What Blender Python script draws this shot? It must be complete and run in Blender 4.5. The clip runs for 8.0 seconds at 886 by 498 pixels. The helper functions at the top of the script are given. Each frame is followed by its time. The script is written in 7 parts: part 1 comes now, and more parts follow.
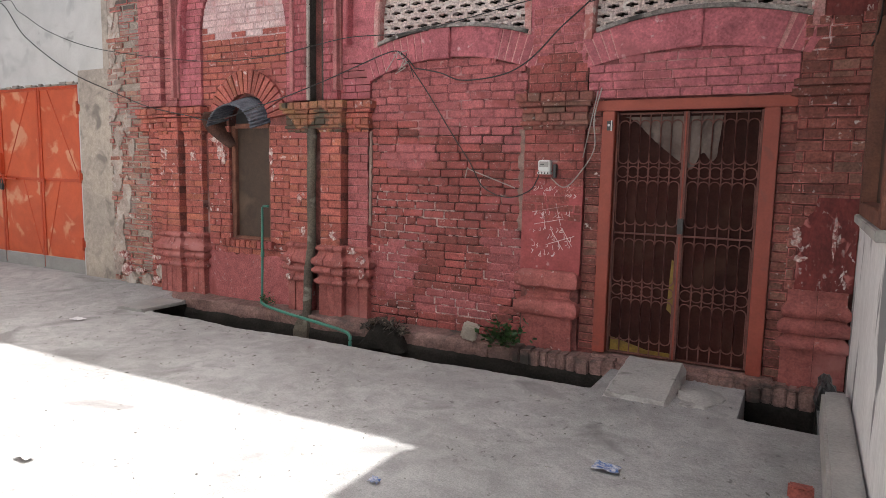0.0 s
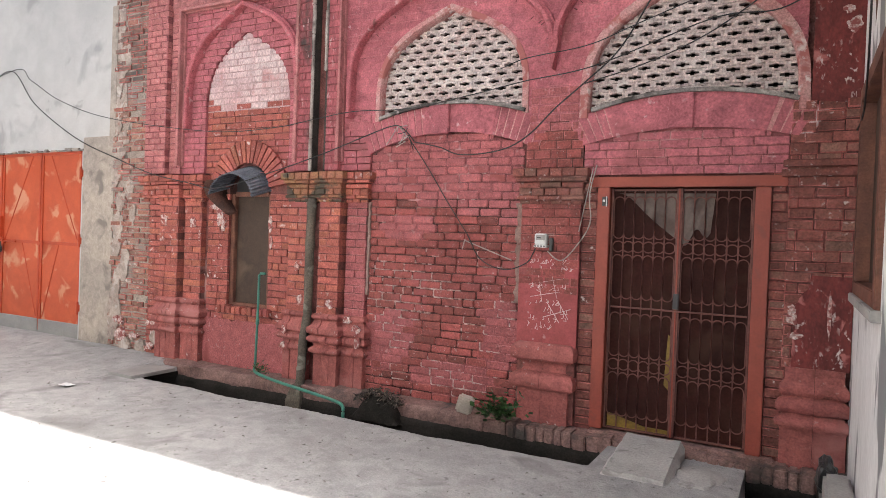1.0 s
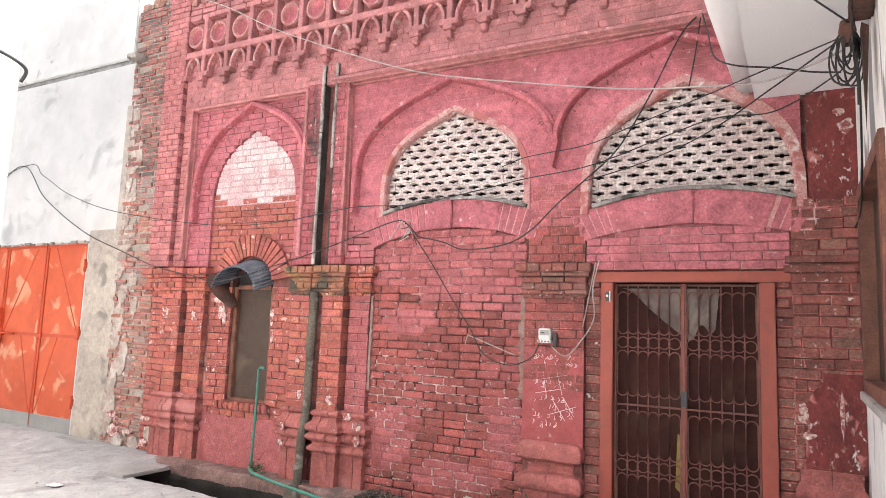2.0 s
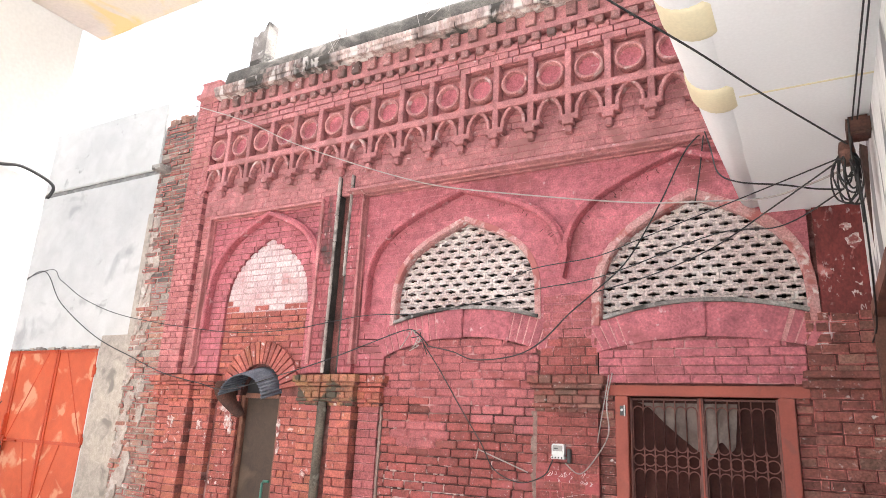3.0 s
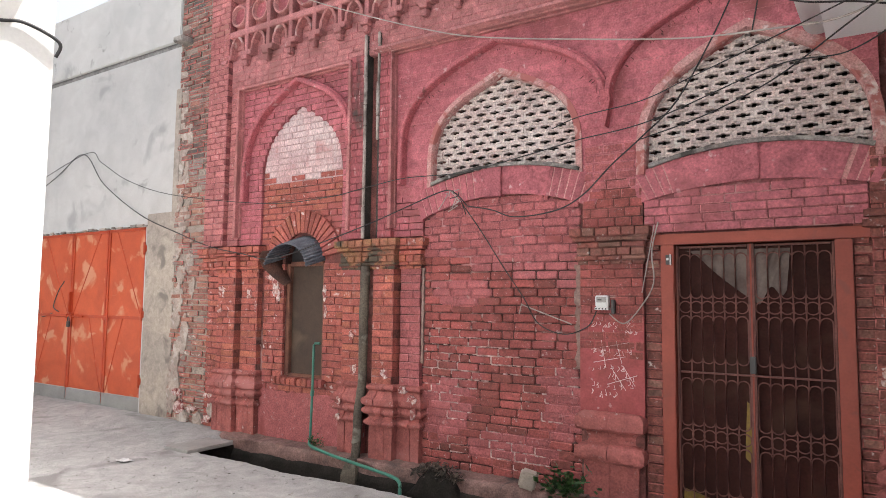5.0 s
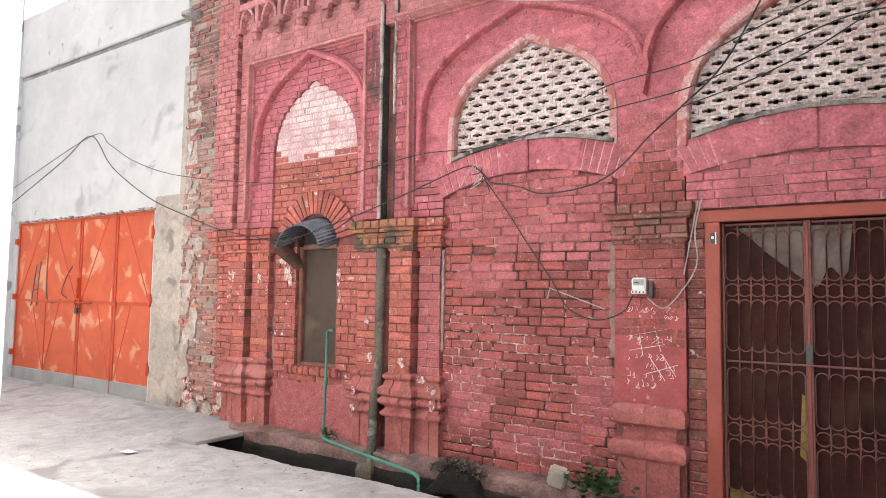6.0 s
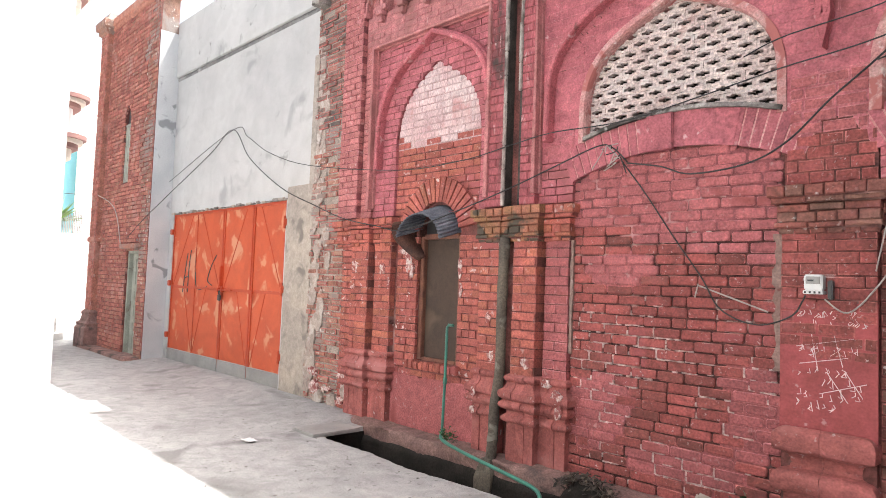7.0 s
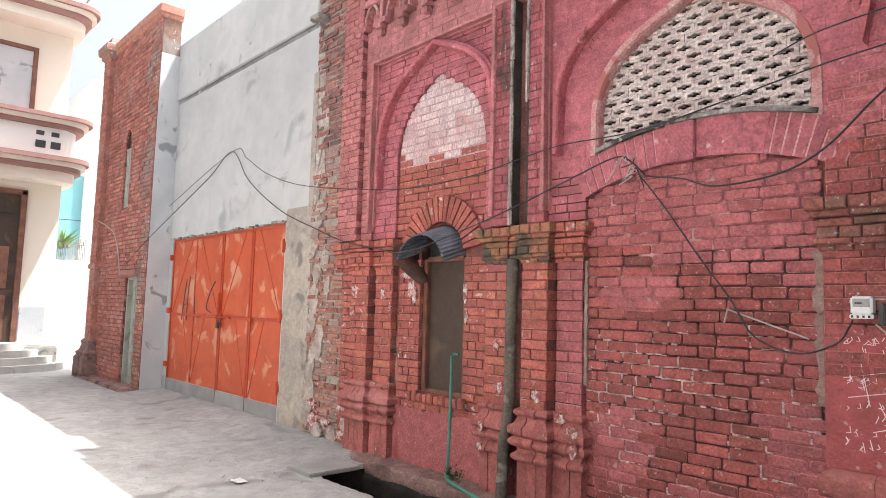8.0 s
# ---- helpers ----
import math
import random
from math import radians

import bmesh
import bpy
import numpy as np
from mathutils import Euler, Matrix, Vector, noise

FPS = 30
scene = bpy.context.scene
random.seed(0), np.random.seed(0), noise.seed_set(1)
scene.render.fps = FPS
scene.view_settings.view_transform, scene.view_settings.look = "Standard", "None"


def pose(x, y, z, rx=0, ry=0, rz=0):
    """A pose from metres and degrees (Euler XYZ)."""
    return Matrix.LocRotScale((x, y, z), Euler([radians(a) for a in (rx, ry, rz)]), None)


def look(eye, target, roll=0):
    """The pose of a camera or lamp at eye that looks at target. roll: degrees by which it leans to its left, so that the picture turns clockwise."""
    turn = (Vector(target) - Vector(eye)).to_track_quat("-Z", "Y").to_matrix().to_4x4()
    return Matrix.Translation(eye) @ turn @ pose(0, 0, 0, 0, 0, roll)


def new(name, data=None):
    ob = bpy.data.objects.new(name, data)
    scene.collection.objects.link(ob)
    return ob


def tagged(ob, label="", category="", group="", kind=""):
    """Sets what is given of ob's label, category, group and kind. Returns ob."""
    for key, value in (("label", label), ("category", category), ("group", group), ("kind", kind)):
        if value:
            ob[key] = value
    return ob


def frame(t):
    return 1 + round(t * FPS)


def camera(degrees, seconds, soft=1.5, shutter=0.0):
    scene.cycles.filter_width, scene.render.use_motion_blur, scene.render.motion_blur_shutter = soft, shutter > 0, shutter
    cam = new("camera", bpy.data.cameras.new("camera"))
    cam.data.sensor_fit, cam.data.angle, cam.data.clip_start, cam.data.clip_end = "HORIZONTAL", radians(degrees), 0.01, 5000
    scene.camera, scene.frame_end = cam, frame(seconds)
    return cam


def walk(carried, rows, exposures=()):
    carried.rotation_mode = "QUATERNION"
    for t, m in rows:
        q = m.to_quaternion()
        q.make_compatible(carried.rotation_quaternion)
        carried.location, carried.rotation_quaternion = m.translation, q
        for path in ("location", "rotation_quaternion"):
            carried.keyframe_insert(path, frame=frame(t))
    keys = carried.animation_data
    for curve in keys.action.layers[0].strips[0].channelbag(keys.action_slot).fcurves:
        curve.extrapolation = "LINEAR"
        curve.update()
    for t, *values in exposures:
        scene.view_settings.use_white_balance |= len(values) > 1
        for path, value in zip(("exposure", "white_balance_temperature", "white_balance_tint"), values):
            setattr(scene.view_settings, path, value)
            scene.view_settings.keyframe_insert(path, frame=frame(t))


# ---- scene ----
cam = camera(67.6, 8.0, soft=0.6)
PATH = [
    (0, (1.577, -0.716, 1.491), (0.625, 1.026, 1.254), 1.1),
    (0.5, (1.574, -0.725, 1.485), (0.624, 1.031, 1.365), 2.1),
    (1, (1.574, -0.745, 1.516), (0.623, 1.014, 1.485), 2.1),
    (1.2, (1.544, -0.751, 1.523), (0.6, 1.012, 1.531), 2.0),
    (2.5, (1.558, -0.762, 1.594), (0.592, 0.943, 1.994), 2.6),
    (3, (1.568, -0.77, 1.615), (0.601, 0.894, 2.157), 2.9),
    (3.5, (1.557, -0.769, 1.629), (0.579, 0.861, 2.25), 2.8),
    (4, (1.537, -0.739, 1.605), (0.505, 0.911, 2.067), 2.3),
    (4.5, (1.523, -0.661, 1.571), (0.459, 1.02, 1.771), 1.1),
    (4.7, (1.531, -0.636, 1.558), (0.44, 1.035, 1.696), 1.0),
    (5.8, (1.258, -0.377, 1.433), (0.181, 1.29, 1.681), 0.2),
    (6, (1.203, -0.267, 1.445), (0.07, 1.376, 1.581), 0.8),
    (6.5, (1.085, -0.009, 1.452), (-0.252, 1.466, 1.644), 0.5),
    (7, (0.98, 0.279, 1.439), (-0.478, 1.644, 1.549), 2.1),
    (7.5, (0.83, 0.52, 1.442), (-0.646, 1.859, 1.611), 1.8),
    (8, (0.707, 0.639, 1.458), (-0.772, 1.972, 1.639), 1.6),
]
walk(cam, [(t, look(eye, target, roll)) for t, eye, target, roll in PATH],
     exposures=[(0.0, 0.95), (0.5, 1.1), (1.0, 1.35), (1.2, 1.45), (2.5, 2.1), (3.0, 1.88), (3.5, 1.62), (4.0, 1.28), (4.5, 1.2), (5.8, 1.72), (6.0, 1.80), (6.5, 1.84), (7.0, 1.60), (8.0, 1.36)])

# ---- light: high sun behind the facade, clear sky ----
SUN = Vector((0.226, 0.35, 1.0)).normalized()
world = bpy.data.worlds.new("world")
scene.world = world
world.use_nodes = True
wn = world.node_tree.nodes
sky = wn.new("ShaderNodeTexSky")
sky.sky_type = "NISHITA"
sky.sun_disc = False
sky.sun_elevation = math.asin(SUN.z)
sky.sun_rotation = math.atan2(SUN.x, SUN.y)
sky.dust_density = 8.0
haze = wn.new("ShaderNodeHueSaturation")
haze.inputs["Saturation"].default_value = 0.38
world.node_tree.links.new(sky.outputs[0], haze.inputs["Color"])
world.node_tree.links.new(haze.outputs[0], wn["Background"].inputs[0])
wn["Background"].inputs[1].default_value = 0.15
sun_data = bpy.data.lights.new("sun", "SUN")
sun_data.energy, sun_data.angle, sun_data.color = 4.5, radians(0.5), (1.0, 0.97, 0.93)
sun_ob = new("sun", sun_data)
sun_ob.matrix_world = look(SUN * 30, (0, 0, 0))


# ---- materials ----
def surf(name, a, b, scale=3.0, fine=60.0, fine_amt=0.32, stain=None, stain_scale=1.5, stain_at=0.62, stain2=None, stain2_scale=8.0,
         stain2_at=0.66, rough=0.85, metal=0.0, bump=0.3, bump_scale=40.0, islands=0.0, spread=None, soft=0.06, distort=0.0, mid=0.0, mid_scale=11.0, cover=0.8, stretch=1.0):
    """A worn surface: two colours mixed by broad noise, fine grain, up to two stains with shapes of their own, a change from piece to piece."""
    m = bpy.data.materials.new(name)
    m.use_nodes = True
    nt = m.node_tree
    bs = nt.nodes["Principled BSDF"]
    geo = nt.nodes.new("ShaderNodeNewGeometry")
    place = nt.nodes.new("ShaderNodeVectorMath")
    place.operation = "MULTIPLY"
    place.inputs[1].default_value = (1.0, 1.0, stretch)
    nt.links.new(geo.outputs["Position"], place.inputs[0])

    def noise_tex(s, detail=5.0, dist=0.0):
        n = nt.nodes.new("ShaderNodeTexNoise")
        n.inputs["Scale"].default_value, n.inputs["Detail"].default_value, n.inputs["Distortion"].default_value = s, detail, dist
        nt.links.new(place.outputs[0], n.inputs["Vector"])
        return n.outputs["Fac"]

    def ramp(src, lo, hi):
        r = nt.nodes.new("ShaderNodeMapRange")
        r.inputs["From Min"].default_value, r.inputs["From Max"].default_value = lo, hi
        nt.links.new(src, r.inputs["Value"])
        return r.outputs["Result"]

    def mix(fac, c1, c2, mode="MIX"):
        x = nt.nodes.new("ShaderNodeMix")
        x.data_type, x.blend_type = "RGBA", mode
        for sock, val in ((x.inputs[0], fac), (x.inputs[6], c1), (x.inputs[7], c2)):
            if isinstance(val, tuple):
                sock.default_value = (*val, 1.0)
            elif isinstance(val, float):
                sock.default_value = val
            else:
                nt.links.new(val, sock)
        return x.outputs[2]

    col = mix(ramp(noise_tex(scale, 4.0, distort), 0.38, 0.62), a, b)
    if islands or spread:
        info = nt.nodes.new("ShaderNodeObjectInfo")
        add = nt.nodes.new("ShaderNodeMath")
        add.operation = "ADD"
        nt.links.new(geo.outputs["Random Per Island"], add.inputs[0])
        nt.links.new(info.outputs["Random"], add.inputs[1])
        fr = nt.nodes.new("ShaderNodeMath")
        fr.operation = "FRACT"
        nt.links.new(add.outputs[0], fr.inputs[0])
        if spread:
            col = mix(ramp(fr.outputs[0], 0.55, 0.95), col, spread)
        if islands:
            v = nt.nodes.new("ShaderNodeMapRange")
            v.inputs["To Min"].default_value, v.inputs["To Max"].default_value = 1.0 - islands, 1.0 + islands
            mul = nt.nodes.new("ShaderNodeMath")
            mul.operation, mul.inputs[1].default_value = "MULTIPLY", 7.31
            nt.links.new(fr.outputs[0], mul.inputs[0])
            fr2 = nt.nodes.new("ShaderNodeMath")
            fr2.operation = "FRACT"
            nt.links.new(mul.outputs[0], fr2.inputs[0])
            nt.links.new(fr2.outputs[0], v.inputs["Value"])
            comb = nt.nodes.new("ShaderNodeCombineColor")
            for i in range(3):
                nt.links.new(v.outputs[0], comb.inputs[i])
            col = mix(1.0, col, comb.outputs[0], "MULTIPLY")
    if fine_amt:
        g = ramp(noise_tex(fine, 6.0), 0.3, 0.7)
        dark = nt.nodes.new("ShaderNodeMapRange")
        dark.inputs["To Min"].default_value, dark.inputs["To Max"].default_value = 1.0 - fine_amt, 1.0 + fine_amt
        nt.links.new(g, dark.inputs["Value"])
        comb = nt.nodes.new("ShaderNodeCombineColor")
        for i in range(3):
            nt.links.new(dark.outputs[0], comb.inputs[i])
        col = mix(1.0, col, comb.outputs[0], "MULTIPLY")
    if mid:
        g = ramp(noise_tex(mid_scale, 6.0, 0.8), 0.3, 0.7)
        dark = nt.nodes.new("ShaderNodeMapRange")
        dark.inputs["To Min"].default_value, dark.inputs["To Max"].default_value = 1.0 - mid, 1.0 + mid
        nt.links.new(g, dark.inputs["Value"])
        comb = nt.nodes.new("ShaderNodeCombineColor")
        for i in range(3):
            nt.links.new(dark.outputs[0], comb.inputs[i])
        col = mix(1.0, col, comb.outputs[0], "MULTIPLY")
    if stain:
        col = mix(ramp(noise_tex(stain_scale, 7.0, 0.6), stain_at, stain_at + soft), col, stain)
    if stain2:
        big = ramp(noise_tex(stain2_scale * 0.13, 2.0), 0.45, 0.6)
        small = ramp(noise_tex(stain2_scale, 8.0, 0.3), stain2_at, stain2_at + 0.09)
        mu = nt.nodes.new("ShaderNodeMath")
        mu.operation = "MULTIPLY"
        nt.links.new(big, mu.inputs[0])
        nt.links.new(small, mu.inputs[1])
        part_way = nt.nodes.new("ShaderNodeMath")
        part_way.operation, part_way.inputs[1].default_value = "MULTIPLY", cover
        nt.links.new(mu.outputs[0], part_way.inputs[0])
        col = mix(part_way.outputs[0], col, stain2)
    nt.links.new(col, bs.inputs["Base Color"])
    bs.inputs["Roughness"].default_value, bs.inputs["Metallic"].default_value = rough, metal
    if bump:
        bp = nt.nodes.new("ShaderNodeBump")
        bp.inputs["Strength"].default_value, bp.inputs["Distance"].default_value = bump, 0.01
        nt.links.new(noise_tex(bump_scale, 8.0), bp.inputs["Height"])
        nt.links.new(bp.outputs[0], bs.inputs["Normal"])
    return m


PINK, PINK2 = (0.445, 0.137, 0.162), (0.365, 0.108, 0.128)
RED, RED2, DARKRED, ORANGE = (0.36, 0.06, 0.05), (0.27, 0.045, 0.04), (0.17, 0.035, 0.03), (0.42, 0.10, 0.05)
WHITE, LIME = (0.72, 0.68, 0.66), (0.62, 0.55, 0.52)
M_PINK = surf("pink_painted_brick", PINK, PINK2, 1.1, islands=0.10, mid=0.26, fine_amt=0.26, stain=(0.25, 0.078, 0.078), stain_scale=1.8, stain_at=0.56, stain2=(0.60, 0.42, 0.42), stain2_scale=16, stain2_at=0.64, bump=0.6, soft=0.16)
M_FRIEZE = surf("frieze_painted_brick", (0.44, 0.180, 0.182), (0.36, 0.145, 0.143), 1.6, islands=0.12, mid=0.25, fine_amt=0.26, stain=(0.29, 0.125, 0.118), stain_scale=2.4, stain_at=0.55, stain2=(0.56, 0.42, 0.40), stain2_scale=15, stain2_at=0.64, bump=0.7, soft=0.14)
M_BAY = surf("red_painted_brick", (0.30, 0.076, 0.069), (0.23, 0.058, 0.052), 0.9, islands=0.22, mid=0.22, spread=(0.20, 0.058, 0.050), stain=(0.40, 0.112, 0.122), stain_scale=1.0, stain_at=0.54, stain2=WHITE, stain2_scale=45, stain2_at=0.62, bump=1.0, soft=0.15, cover=0.5)
M_ORANGE = surf("faded_orange_brick", (0.385, 0.110, 0.086), (0.30, 0.084, 0.067), 1.5, islands=0.2, mid=0.2, spread=(0.35, 0.115, 0.075), stain=(0.36, 0.10, 0.105), stain_scale=1.2, stain_at=0.53, stain2=WHITE, stain2_scale=14, stain2_at=0.60, bump=0.9, soft=0.14, cover=0.7)
M_OLD = surf("old_bare_brick", (0.31, 0.165, 0.12), (0.25, 0.15, 0.12), 2.5, islands=0.3, mid=0.22, spread=(0.33, 0.13, 0.09), stain=(0.235, 0.205, 0.19), stain_scale=1.6, stain_at=0.50, stain2=(0.6, 0.56, 0.52), stain2_scale=18, stain2_at=0.57, bump=1.0, soft=0.14)
M_SOOTY = surf("sooty_capital_brick", (0.30, 0.12, 0.075), (0.24, 0.13, 0.06), 4.0, islands=0.25, stain=(0.07, 0.055, 0.04), stain_scale=3.5, stain_at=0.52, stain2=WHITE, stain2_scale=10, stain2_at=0.62, bump=1.0)
M_NICHE = surf("limewashed_brick", (0.58, 0.47, 0.47), (0.50, 0.33, 0.335), 2.5, islands=0.10, mid=0.14, mid_scale=7, stain=(0.42, 0.19, 0.18), stain_scale=4, stain_at=0.55, bump=0.8, soft=0.16, stretch=0.5)
M_MORTAR = surf("mortar", (0.22, 0.072, 0.064), (0.09, 0.034, 0.030), 2.6, mid=0.28, stain=(0.42, 0.24, 0.22), stain_scale=2.6, stain_at=0.60, bump=0.9, soft=0.14)
M_ROUNDEL = surf("pale_roundel_paint", (0.46, 0.21, 0.205), (0.38, 0.155, 0.15), 3.0, mid=0.2, stain=(0.56, 0.40, 0.38), stain_scale=6, stain_at=0.58, bump=0.6, soft=0.1)
M_FLAKE = surf("flaked_lime", (0.58, 0.50, 0.48), (0.38, 0.20, 0.18), 28.0, mid=0.3, mid_scale=40, stain=(0.26, 0.08, 0.075), stain_scale=18, stain_at=0.50, bump=0.9, soft=0.08)
M_BASEBRICK = surf("worn_base_paint", (0.37, 0.115, 0.105), (0.28, 0.088, 0.078), 3.0, islands=0.14, mid=0.2, mid_scale=14, fine_amt=0.2, stain=(0.40, 0.16, 0.15), stain_scale=2.2, stain_at=0.56, stain2=(0.56, 0.46, 0.44), stain2_scale=26, stain2_at=0.62, bump=1.0, soft=0.12)
M_NICHEBED = surf("niche_joint", (0.46, 0.34, 0.34), (0.40, 0.27, 0.27), 3.0, mid=0.15, bump=0.5)
M_BAYJOINT = surf("painted_joint", (0.13, 0.046, 0.042), (0.06, 0.022, 0.020), 4.5, mid=0.3, stain=(0.40, 0.25, 0.23), stain_scale=5.5, stain_at=0.58, bump=1.0, soft=0.12)
M_JAMB = surf("dull_brown_brick", (0.225, 0.075, 0.060), (0.165, 0.058, 0.048), 1.4, islands=0.25, mid=0.25, spread=(0.22, 0.11, 0.085), stain=(0.30, 0.10, 0.09), stain_scale=2.0, stain_at=0.58, stain2=WHITE, stain2_scale=22, stain2_at=0.61, bump=1.0, soft=0.12)
M_COAT = surf("red_render_coat", (0.36, 0.082, 0.085), (0.31, 0.072, 0.072), 2.0, mid=0.18, fine_amt=0.12, stain=(0.24, 0.06, 0.055), stain_scale=3.0, stain_at=0.60, stain2=(0.5, 0.3, 0.3), stain2_scale=20, stain2_at=0.63, bump=0.7, soft=0.12)
M_DENTIL = surf("dusty_cornice_brick", (0.32, 0.15, 0.142), (0.24, 0.115, 0.106), 3.0, islands=0.12, mid=0.25, stain=(0.12, 0.075, 0.066), stain_scale=2.5, stain_at=0.54, stain2=(0.50, 0.42, 0.40), stain2_scale=20, stain2_at=0.60, bump=0.8, soft=0.12)
M_REDPINK = surf("faded_red_pink_brick", (0.38, 0.116, 0.121), (0.31, 0.092, 0.094), 1.3, islands=0.16, mid=0.2, stain=(0.26, 0.066, 0.062), stain_scale=2.2, stain_at=0.57, stain2=(0.58, 0.42, 0.41), stain2_scale=22, stain2_at=0.62, bump=0.9, soft=0.14, cover=0.4)
M_STRIP = surf("grey_brown_mortar", (0.29, 0.205, 0.18), (0.22, 0.14, 0.12), 6.0, mid=0.25, fine_amt=0.2, stain=(0.15, 0.06, 0.05), stain_scale=8, stain_at=0.6, bump=1.0)
M_LIMEJOINT = surf("lime_mortar_crumbs", (0.54, 0.42, 0.40), (0.38, 0.24, 0.22), 25.0, mid=0.3, bump=0.8)
# Worn arrises whose pale tone also paints a crisp bright outline.
M_EDGE = surf("worn_brick_edge_highlight", (0.44, 0.155, 0.14), (0.31, 0.088, 0.078), 5.0, mid=0.3, stain=(0.50, 0.33, 0.31), stain_scale=6, stain_at=0.62, bump=0.5, soft=0.1)
M_EDGE_PINK = surf("worn_pink_edge_highlight", (0.50, 0.20, 0.21), (0.37, 0.125, 0.135), 5.0, mid=0.2, bump=0.5)
M_PALEJOINT = surf("pale_pink_mortar", (0.58, 0.33, 0.31), (0.48, 0.20, 0.20), 3.0, bump=0.6)
M_SOOTPINK = surf("sooty_pink_brick", (0.37, 0.105, 0.122), (0.29, 0.078, 0.088), 1.6, islands=0.14, mid=0.22, stain=(0.045, 0.036, 0.033), stain_scale=2.6, stain_at=0.57, stain2=(0.58, 0.42, 0.41), stain2_scale=22, stain2_at=0.62, bump=0.9, soft=0.10, stretch=0.4)
M_HOOD = surf("pink_moulding_paint", (0.44, 0.13, 0.15), (0.36, 0.10, 0.115), 4.0, mid=0.22, stain=(0.54, 0.33, 0.33), stain_scale=9, stain_at=0.62, stain2=(0.15, 0.06, 0.055), stain2_scale=12, stain2_at=0.62, bump=0.7, soft=0.1)
M_CEMENT = surf("pale_cement_lip", (0.42, 0.38, 0.35), (0.28, 0.24, 0.22), 5.0, mid=0.25, stain=(0.06, 0.05, 0.045), stain_scale=3.5, stain_at=0.57, bump=0.9, soft=0.1, stretch=0.5)
M_FADED = surf("sun_faded_pink_brick", (0.43, 0.165, 0.16), (0.36, 0.125, 0.122), 1.4, islands=0.12, mid=0.2, stain=(0.33, 0.15, 0.125), stain_scale=1.4, stain_at=0.56, stain2=(0.56, 0.42, 0.40), stain2_scale=18, stain2_at=0.62, bump=0.8, soft=0.15)
M_OLDDARK = surf("sooty_old_brick", (0.20, 0.13, 0.11), (0.15, 0.115, 0.10), 2.5, islands=0.3, mid=0.25, spread=(0.26, 0.12, 0.095), stain=(0.085, 0.08, 0.075), stain_scale=2.2, stain_at=0.52, stain2=(0.55, 0.52, 0.49), stain2_scale=22, stain2_at=0.58, bump=1.0, soft=0.14)
M_SMEAR = surf("smeared_lime_plaster", (0.40, 0.34, 0.30), (0.30, 0.25, 0.22), 4.0, mid=0.25, fine_amt=0.2, stain=(0.50, 0.46, 0.43), stain_scale=5, stain_at=0.58, stain2=(0.26, 0.13, 0.10), stain2_scale=16, stain2_at=0.58, bump=1.0, soft=0.1)
M_EDGE_DARK = surf("chipped_dark_paint", (0.19, 0.06, 0.062), (0.13, 0.045, 0.045), 9.0, mid=0.2, bump=0.4)
M_GRIT = surf("dark_grit", (0.26, 0.245, 0.23), (0.14, 0.13, 0.12), 7.0, islands=0.4, bump=0.4)
M_LITTER = surf("dead_leaf_litter", (0.07, 0.055, 0.045), (0.03, 0.026, 0.022), 20.0, islands=0.5, spread=(0.14, 0.11, 0.085), bump=0.3)
M_SEAM = surf("dark_grey_seam", (0.24, 0.24, 0.238), (0.17, 0.17, 0.168), 3.0, mid=0.25, stain=(0.40, 0.40, 0.40), stain_scale=2.5, stain_at=0.58, bump=0.6, soft=0.12)
M_PINKJOINT = surf("dirty_pink_joint", (0.27, 0.078, 0.086), (0.17, 0.052, 0.055), 3.0, mid=0.3, stain=(0.48, 0.26, 0.26), stain_scale=4.5, stain_at=0.60, bump=0.7, soft=0.1)
# Moss stain, blackened further with the shade of the empty slot.
M_SLOT = surf("mossy_slot_shade", (0.035, 0.030, 0.026), (0.06, 0.052, 0.045), 6.0, mid=0.3, bump=0.8)
M_MORTAR_OLD = surf("old_mortar", (0.34, 0.30, 0.26), (0.26, 0.22, 0.19), 3.0, stain=(0.12, 0.11, 0.10), stain_scale=4.0, stain_at=0.6, bump=1.0)
M_CORNICE = surf("weathered_cornice", (0.46, 0.36, 0.335), (0.30, 0.20, 0.18), 3.5, mid=0.3, stain=(0.055, 0.048, 0.043), stain_scale=3.0, stain_at=0.50, stain2=(0.64, 0.59, 0.56), stain2_scale=9, stain2_at=0.50, bump=1.0, soft=0.12, stretch=0.3)
M_BLACK = surf("mossy_black_plaster", (0.075, 0.068, 0.06), (0.14, 0.125, 0.11), 3.0, mid=0.3, stain=(0.36, 0.31, 0.28), stain_scale=2.2, stain_at=0.58, bump=1.0, soft=0.08)
M_JALI = surf("limewashed_lattice", (0.58, 0.50, 0.475), (0.49, 0.39, 0.37), 2.0, islands=0.14, mid=0.2, mid_scale=22, stain=(0.36, 0.17, 0.14), stain_scale=2.2, stain_at=0.62, stain2=(0.66, 0.62, 0.59), stain2_scale=14, stain2_at=0.55, bump=1.0, soft=0.1)
M_RING = surf("pale_arch_edge", (0.47, 0.215, 0.21), (0.50, 0.31, 0.29), 5.0, stain=(0.38, 0.13, 0.12), stain_scale=5, stain_at=0.53, stain2=WHITE, stain2_scale=12, stain2_at=0.6, bump=0.8)
M_CHASE = surf("grey_cement_chase", (0.30, 0.28, 0.26), (0.18, 0.16, 0.15), 4.0, stain=(0.05, 0.045, 0.04), stain_scale=2.0, stain_at=0.55, stain2=WHITE, stain2_scale=10, stain2_at=0.6, bump=0.8)
